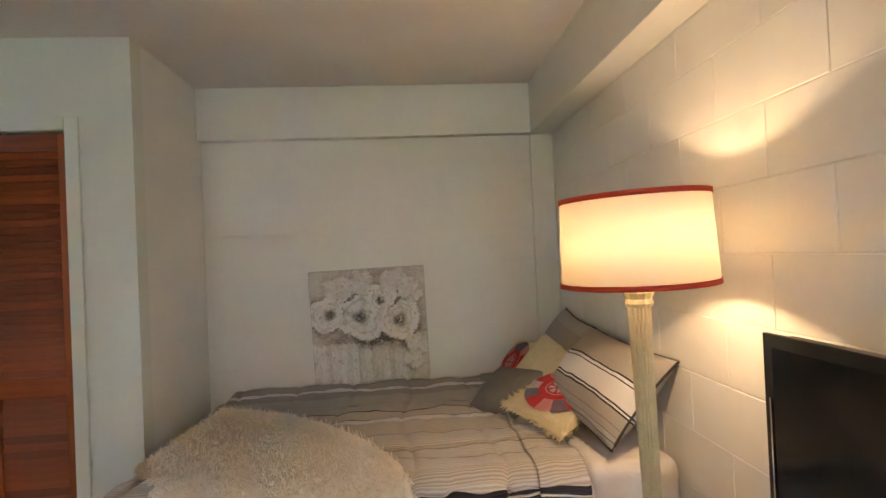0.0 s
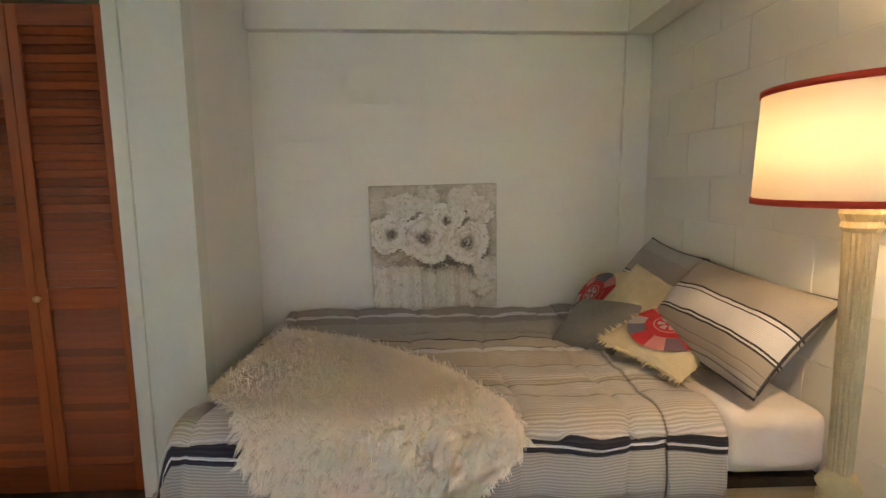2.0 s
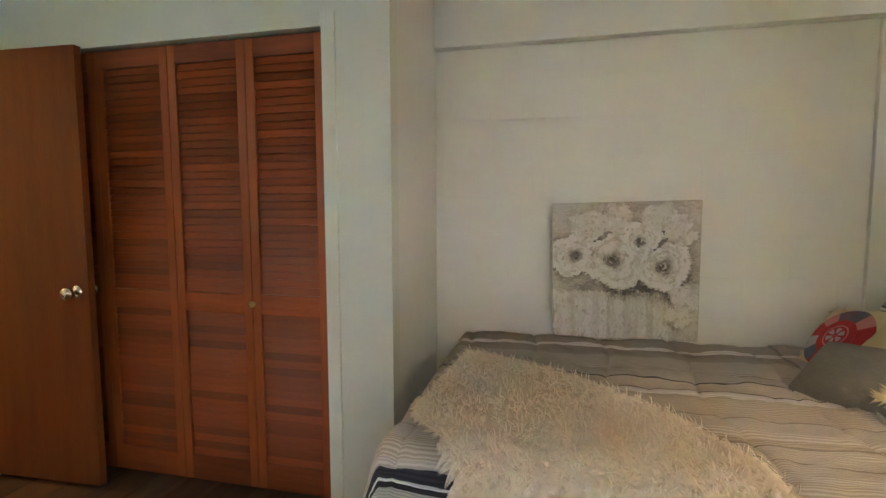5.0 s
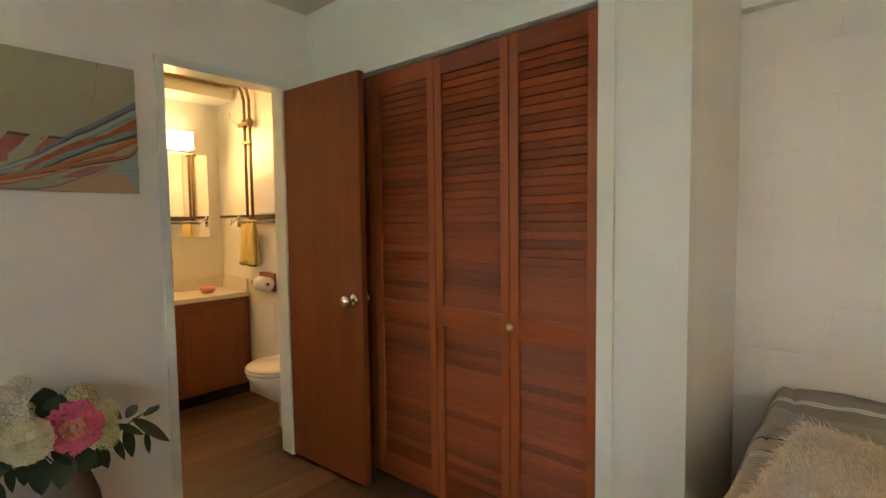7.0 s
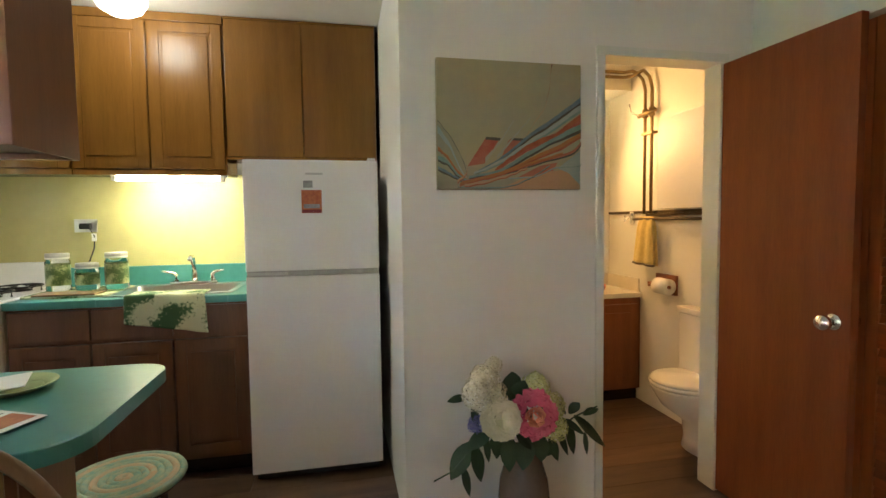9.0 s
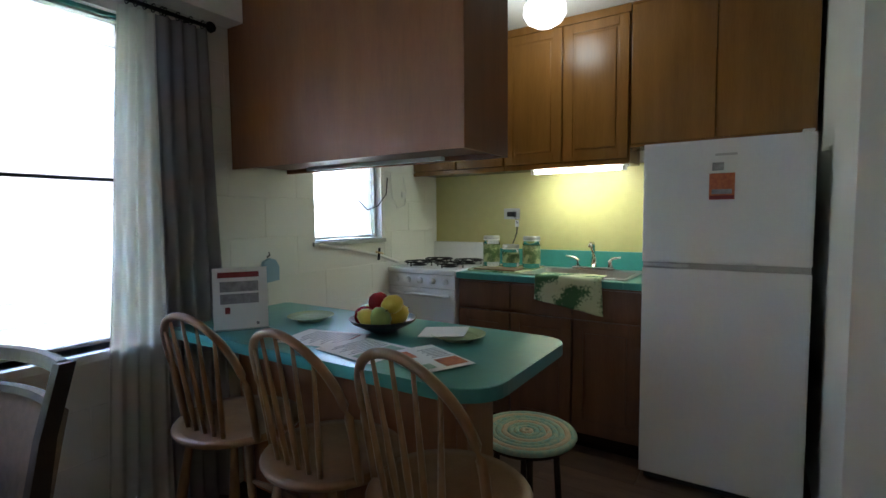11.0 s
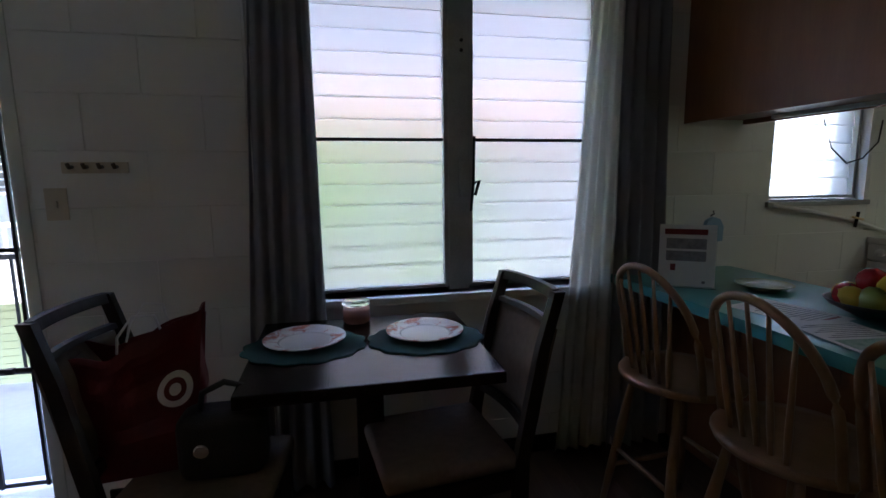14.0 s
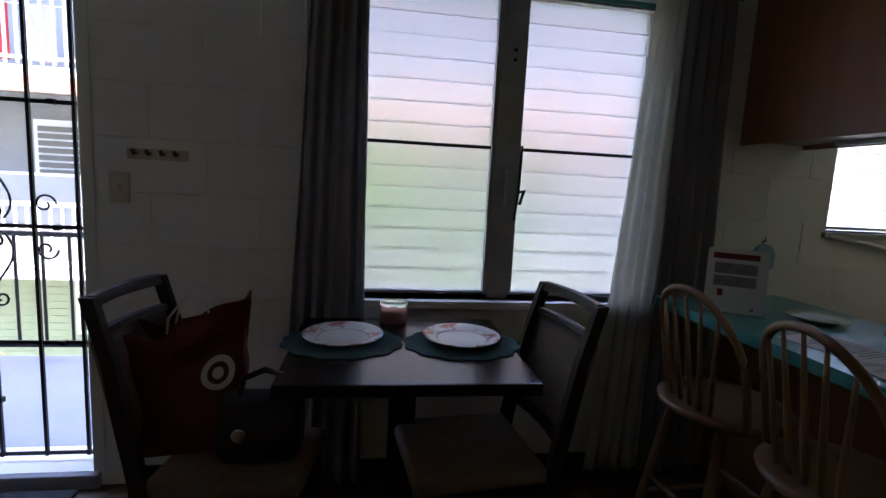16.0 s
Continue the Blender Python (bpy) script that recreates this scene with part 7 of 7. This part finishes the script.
# ---- wrought iron security gate ----
gate = thing("security_gate", (0, 0, 0), "black wrought iron security gate with scrollwork", "gate")
GY = SOUTH - 0.085
for x in (0.15, 0.206, 0.366, 0.531, 0.699, 0.862, 0.935):
    box("bar", x - 0.0062, x + 0.0062, GY - 0.0062, GY + 0.0062, 0.085, 2.10, BLACK_METAL, gate)
for z in (0.09, 0.57, 1.043, 1.525, 2.05):
    box("cross_bar", 0.14, 0.947, GY - 0.014, GY - 0.008, z - 0.008, z + 0.008, BLACK_METAL, gate)
for x, z in ((0.285, 1.525), (0.615, 1.525), (0.285, 1.043), (0.615, 1.043), (0.285, 0.57), (0.615, 0.57), (0.531, 1.35), (0.531, 0.73), (0.531, 1.70), (0.531, 0.33)):
    box("collar", x - 0.013, x + 0.013, GY - 0.016, GY + 0.010, z - 0.011, z + 0.011, BLACK_METAL, gate, 0.003)


def scroll(cx, cz, r, start, turns, flip):
    pts = []
    for k in range(22):
        q = k / 21
        a = start + flip * q * turns * 6.283
        rr = r * (1 - 0.72 * q)
        pts.append((cx + rr * math.cos(a), GY, cz + rr * math.sin(a)))
    tube("scroll", pts, 0.0045, BLACK_METAL, gate, 6)


for s in (-1, 1):
    for up in (1, -1):
        mid = 1.043
        pts = [(0.531, GY, mid + up * 0.285)]
        for q in range(1, 15):
            t = q / 14
            pts.append((0.531 + s * 0.108 * math.sin(t * 2.6) * t ** 0.7 * 1.05, GY, mid + up * (0.285 - 0.255 * t)))
        tube("lyre", pts, 0.0045, BLACK_METAL, gate, 6)
        scroll(0.531 + s * 0.035, mid + up * 0.29, 0.032, math.pi if s > 0 else 0.0, 1.2, -s * up)
        scroll(0.531 + s * 0.03, mid + up * 0.06, 0.028, math.pi if s > 0 else 0.0, 1.2, s * up)
        scroll(0.531 + s * 0.205, mid + up * 0.09, 0.042, 0.0 if s > 0 else math.pi, 1.1, s * up)
lk = box("lock_box", 0.142, 0.175, GY - 0.02, GY + 0.03, 0.93, 1.12, BLACK_METAL, gate, 0.004, "black lock box")

# ---- outside: walkway, courtyard and the house across ----
structure(box("walkway", -8, 9, -3.10, SOUTH - 0.2, -0.20, 0.0, CONCRETE), "pale concrete walkway outside the door", "walkway")
structure(box("outer_wall_east", 1.362, 9, SOUTH - 0.2, SOUTH, -0.2, CEIL_Z + 0.118, PAINT), "plain outer wall of the neighbouring unit", "wall")
structure(box("outer_wall_west", -8, -4.902, SOUTH - 0.2, SOUTH, -0.2, CEIL_Z + 0.118, PAINT), "plain outer wall of the neighbouring unit", "wall")
# out of view, added above the ceiling so its shadow covers the walkway
structure(box("upper_storey_wall", -8, 9, SOUTH - 0.2, SOUTH, CEIL_Z + 0.12, 5.4, PAINT), "unseen plain wall added above to shade the walkway", "wall")
structure(box("ground", -300, 300, -300, 300, -3.4, -3.2, mat("courtyard_ground", (0.20, 0.205, 0.175), 0.9, second=(0.15, 0.16, 0.125), scale=1.5, fine=0.2)), "courtyard ground below the walkway", "ground")
rl = thing("walkway_railing", (0, 0, 0), "dark iron railing along the walkway", "railing")
box("top_rail", -6, 7, -3.02, -2.98, 0.83, 0.86, BLACK_METAL, rl)
box("bottom_rail", -6, 7, -3.015, -2.985, 0.10, 0.12, BLACK_METAL, rl)
bm = bmesh.new()
bm_box(bm, -0.007, 0.007, -0.007, 0.007, 0.12, 0.83)
bme = bpy.data.meshes.new("baluster")
bm.to_mesh(bme)
bm.free()
bme.materials.append(BLACK_METAL)
for k in range(80):
    o = new("baluster", bme)
    o.location = (-5.9 + k * 0.16, -3.0, 0)
    o.parent = rl
for k in range(8):
    box("post", -6.05 + k * 1.7, -6.01 + k * 1.7, -3.02, -2.98, 0.0, 0.86, BLACK_METAL, rl)

house = thing("house_across", (0, 0, 0), "two-storey clapboard house with white balconies across the court", "house")
HYW, HYR = -8.5, -7.2
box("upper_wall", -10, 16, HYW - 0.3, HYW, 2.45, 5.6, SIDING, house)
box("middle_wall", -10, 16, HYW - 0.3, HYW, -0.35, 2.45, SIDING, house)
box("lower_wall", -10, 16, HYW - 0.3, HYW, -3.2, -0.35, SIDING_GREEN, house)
box("upper_slab", -10, 16, HYW, HYR, 2.47, 2.60, RAIL_WHITE, house)
box("fascia", -10, 16, HYR - 0.001, HYR + 0.03, 2.25, 2.469, SALMON, house, label="salmon painted fascia")
box("lower_slab", -10, 16, HYW, HYR, -0.36, -0.22, RAIL_WHITE, house)
box("roof", -11, 17, HYW - 3, HYR + 0.6, 5.6, 5.9, SALMON, house)
bm = bmesh.new()
bm_box(bm, 0, 26, 0, 0.012, 0, 0.012)
bme = bpy.data.meshes.new("clapboard")
bm.to_mesh(bme)
bm.free()
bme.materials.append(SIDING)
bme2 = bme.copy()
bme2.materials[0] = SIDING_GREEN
for k in range(20):
    o = new("clapboard", bme)
    o.location = (-10, HYW + 0.001, -0.2 + k * 0.125)
    o.parent = house
for k in range(16):
    o = new("clapboard", bme2)
    o.location = (-10, HYW + 0.001, -2.4 + k * 0.125)
    o.parent = house
for x0, x1, z0, z1 in ((5.90, 6.50, 1.0, 1.92), (3.55, 4.40, 1.0, 1.92), (0.6, 1.4, 0.6, 1.92), (6.0, 6.7, -1.6, -0.55), (3.0, 3.9, -1.5, -0.6)):
    win = box("window", x0 - 0.07, x1 + 0.07, HYW + 0.002, HYW + 0.05, z0 - 0.07, z1 + 0.07, RAIL_WHITE, house)
    nn = int((z1 - z0) / 0.11)
    for k in range(nn):
        box("louvre", x0, x1, HYW + 0.05, HYW + 0.075, z0 + k * (z1 - z0) / nn, z0 + (k + 0.72) * (z1 - z0) / nn, SHUTTER, win)
box("door", 5.85, 6.6, HYW + 0.002, HYW + 0.04, -0.2, 0.9, PALE_BLUE, house)
bm = bmesh.new()
bm_box(bm, -0.015, 0.015, -0.015, 0.015, 0, 0.92)
bme = bpy.data.meshes.new("picket")
bm.to_mesh(bme)
bm.free()
bme.materials.append(RAIL_WHITE)
for z, x0, x1 in ((2.62, 1.0, 9.5), (-0.21, 1.0, 9.5)):
    for k in range(int((x1 - x0) / 0.15)):
        o = new("picket", bme)
        o.location = (x0 + k * 0.15, HYR + 0.0, z)
        o.parent = house
    box("rail", -10, 16, HYR - 0.03, HYR + 0.03, z + 0.90, z + 0.96, RAIL_WHITE, house)
    box("rail", -10, 16, HYR - 0.02, HYR + 0.02, z + 0.06, z + 0.10, RAIL_WHITE, house)
awn = thing("white_panel", (0, 0, 0), "large white framed panel leaning on the far balcony", "panel")
box("sheet", 3.44, 5.06, HYR - 0.495, HYR - 0.465, -0.17, 1.11, SIDING, awn, 0.008)
for x in (3.4, 5.06):
    box("frame_stile", x, x + 0.04, HYR - 0.50, HYR - 0.46, -0.21, 1.15, RAIL_WHITE, awn, 0.006)
for z in (-0.21, 1.11):
    box("frame_rail", 3.44, 5.06, HYR - 0.50, HYR - 0.46, z, z + 0.04, RAIL_WHITE, awn, 0.006)
laundry = thing("red_cloth", (0, 0, 0), "red and white cloths hung behind the upper balcony", "laundry")
for x, c in ((4.1, RED_CLOTH), (4.55, PALE_CLOTH), (5.2, PINK_CLOTH), (3.5, PALE_CLOTH), (5.8, PALE_CLOTH)):
    grid_surface("hung_cloth", 8, 8, lambda u, v, x=x: (x + 0.32 * u, HYR - 0.25 + 0.03 * math.sin(u * 9), 3.45 - 0.75 * v), c, laundry, thickness=0.004)
box("line", 3.0, 6.5, HYR - 0.255, HYR - 0.245, 3.45, 3.46, WHITE_PLASTIC, laundry)

croton = thing("croton_plant", (2.06, -3.45, -0.6), "red and yellow leaved croton plant beyond the railing", "plant")
rng = random.Random(5)
tube("trunk", [(0, 0, -2.6), (0.03, 0, -1.0), (0.0, 0, 0.3), (0.02, 0, 0.95)], [0.05, 0.04, 0.03, 0.015], BRONZE, croton)
CRO = [CROTON, mat("croton_green", (0.20, 0.28, 0.06), 0.4, second=(0.45, 0.40, 0.08), scale=8), mat("croton_pale", (0.72, 0.66, 0.42), 0.4, second=(0.60, 0.50, 0.22), scale=8)]
for k in range(90):
    a, z = rng.uniform(0, 6.283), rng.uniform(0.45, 1.15)
    up = rng.uniform(-0.1, 0.7)
    d = Vector((math.cos(a), math.sin(a), up)).normalized()
    s = d.cross(Vector((0, 0, 1))).normalized()
    L = rng.uniform(0.16, 0.28)
    bm = bmesh.new()
    prev = None
    for q in range(6):
        t = q / 5
        c = Vector((0, 0, z)) + d * (0.04 + L * t) + Vector((0, 0, -0.10 * t * t))
        w = 0.034 * math.sin(math.pi * min(1, 0.08 + 0.9 * t)) + 0.001
        row = [bm.verts.new(c - s * w), bm.verts.new(c + Vector((0, 0, -w * 0.5))), bm.verts.new(c + s * w)]
        if prev:
            for j in (0, 1):
                bm.faces.new((prev[j], prev[j + 1], row[j + 1], row[j]))
        prev = row
    part("leaf", bm, CRO[k % 3], croton, smooth=True)


def tree(x, y, z0, h, seed):
    """A broadleaf tree: trunk, limbs and a ragged crown of small leaves."""
    r = random.Random(seed)
    t = thing("courtyard_tree", (x, y, z0), "green broadleaf tree in the courtyard", "tree", "courtyard trees")
    tube("trunk", [(0, 0, 0), (0.1, 0, h * 0.3), (0.0, 0.1, h * 0.6)], [0.16, 0.12, 0.07], BRONZE, t)
    vs, fs = [], []
    for b in range(9):
        a = b * 0.75 + r.uniform(-0.2, 0.2)
        e = Vector((math.cos(a) * r.uniform(0.7, 1.7), math.sin(a) * r.uniform(0.5, 1.0), h * r.uniform(0.6, 1.0)))
        tube("limb", [(0, 0.05, h * 0.45), e * 0.6 + Vector((0, 0, h * 0.2)), e], [0.05, 0.03, 0.012], BRONZE, t, 6)
        for _ in range(260):
            p = e + Vector((r.gauss(0, 0.38), r.gauss(0, 0.38), r.gauss(0, 0.3)))
            d = Vector((r.uniform(-1, 1), r.uniform(-1, 1), r.uniform(-0.8, 0.5))).normalized()
            s = d.orthogonal().normalized() * 0.035
            n = len(vs)
            vs += [tuple(p), tuple(p + d * 0.07 + s), tuple(p + d * 0.15), tuple(p + d * 0.07 - s)]
            fs.append((n, n + 1, n + 2, n + 3))
    me = bpy.data.meshes.new("crown")
    me.from_pydata(vs, [], fs)
    me.materials.append(TREE_LEAF)
    o = new("crown", me)
    o.parent = t
    return t


TREE_LEAF = mat("bright_leaf", (0.10, 0.20, 0.035), 0.5, second=(0.16, 0.26, 0.05), scale=3)
tree(-0.9, -5.2, -3.2, 5.0, 2)

# ---- floor planks ----
structure(box("floor", -4.9, 1.36, -1.8, 3.365, -0.12, -0.012, INTERIOR_DARK), "worn brown wood plank floor", "floor")
FLOOR = bpy.data.objects["floor"]
rng = random.Random(7)
PW_, PL_ = 0.18, 1.83
plank_meshes = {}


def plank_mesh(w, l):
    key = (round(w, 3), round(l, 3))
    if key not in plank_meshes:
        bm = bmesh.new()
        vs, fs = bm_box(bm, 0.0008, w - 0.0008, 0.0008, l - 0.0008, -0.012, -0.0004)
        top_e = [e for e in bm.edges if all(v.co.z > -0.001 for v in e.verts)]
        bmesh.ops.bevel(bm, geom=top_e, offset=0.0007, segments=1, affect="EDGES")
        me = bpy.data.meshes.new("plank")
        bm.to_mesh(me)
        bm.free()
        me.materials.append(FLOORWOOD)
        plank_meshes[key] = me
    return plank_meshes[key]


x, row = -4.62, 0
while x < 1.16:
    w = min(PW_, 1.16 - x)
    y = -1.6 - (0.4 * (row * 3 % 5) / 5 + 0.1) * PL_
    while y < 3.2:
        a, b = max(y, -1.6), min(y + PL_, 3.2)
        if b - a > 0.02:
            o = new("plank", plank_mesh(w, b - a))
            o.location = (x, a, 0)
            o.parent = FLOOR
        y += PL_
    x += PW_
    row += 1

# ---- painted concrete blocks on the walls ----
BW, BH = 0.406, 0.2035
block_meshes = {}


def block_mesh(w, h, axis):
    key = (round(w, 3), round(h, 3), axis)
    if key not in block_meshes:
        bm = bmesh.new()
        g, proud = (0.0010, 0.0012) if axis == "N" else (0.0014, 0.0023)
        bm_box(bm, g, w - g, -0.001, proud, g, h - g)
        outer = [e for e in bm.edges if all(v.co.y > proud - 0.0001 for v in e.verts)]
        bmesh.ops.bevel(bm, geom=outer, offset=0.7 * proud, segments=1, affect="EDGES")
        if axis == "E":
            bmesh.ops.rotate(bm, verts=bm.verts, cent=(0, 0, 0), matrix=Matrix.Rotation(radians(90), 3, "Z"))
        if axis == "N":
            bmesh.ops.rotate(bm, verts=bm.verts, cent=(0, 0, 0), matrix=Matrix.Rotation(radians(180), 3, "Z"))
        bmesh.ops.recalc_face_normals(bm, faces=bm.faces)
        me = bpy.data.meshes.new("block")
        bm.to_mesh(me)
        bm.free()
        me.materials.append(PAINT)
        block_meshes[key] = me
    return block_meshes[key]


def block_wall(wall, axis, u0, u1, z0, z1, place, holes=(), phase=0.0, zref=0.0):
    k = int((z0 - zref) // BH)
    while zref + k * BH < z1:
        a, b = max(z0, zref + k * BH), min(z1, zref + (k + 1) * BH)
        u = u0 - ((phase + (0.5 if k % 2 else 0.0)) % 1.0) * BW
        while u < u1:
            cuts = [(max(u, u0), min(u + BW, u1))]
            for h0, h1, hz0, hz1 in holes:
                if b > hz0 + 0.005 and a < hz1 - 0.005:
                    cuts = [p for c in cuts for p in ((c[0], min(c[1], h0)), (max(c[0], h1), c[1])) if p[1] - p[0] > 0.03]
            for c0, c1 in cuts:
                if c1 - c0 > 0.03 and b - a > 0.03:
                    o = new("block", block_mesh(c1 - c0, b - a, axis))
                    o.location = place(c0, c1, a)
                    o.parent = wall
            u += BW
        k += 1


block_wall(WALL_E, "E", 0.2, 3.13, 0.0, 2.15, lambda c0, c1, z: (EAST, c0, z), phase=0.3, zref=-0.055)
block_wall(WALL_N, "N", CLOSET_X, 1.008, 0.0, 2.15, lambda c0, c1, z: (c1, NORTH, z), phase=0.2, zref=-0.055)
block_wall(WALL_S, "S", -4.32, 0.09, 0.08, 2.18, lambda c0, c1, z: (c0, SOUTH, z), holes=[(-2.16, -0.86, 0.76, 2.08), (-3.68, -3.05, 1.13, 1.76)], phase=0.1, zref=-0.02)
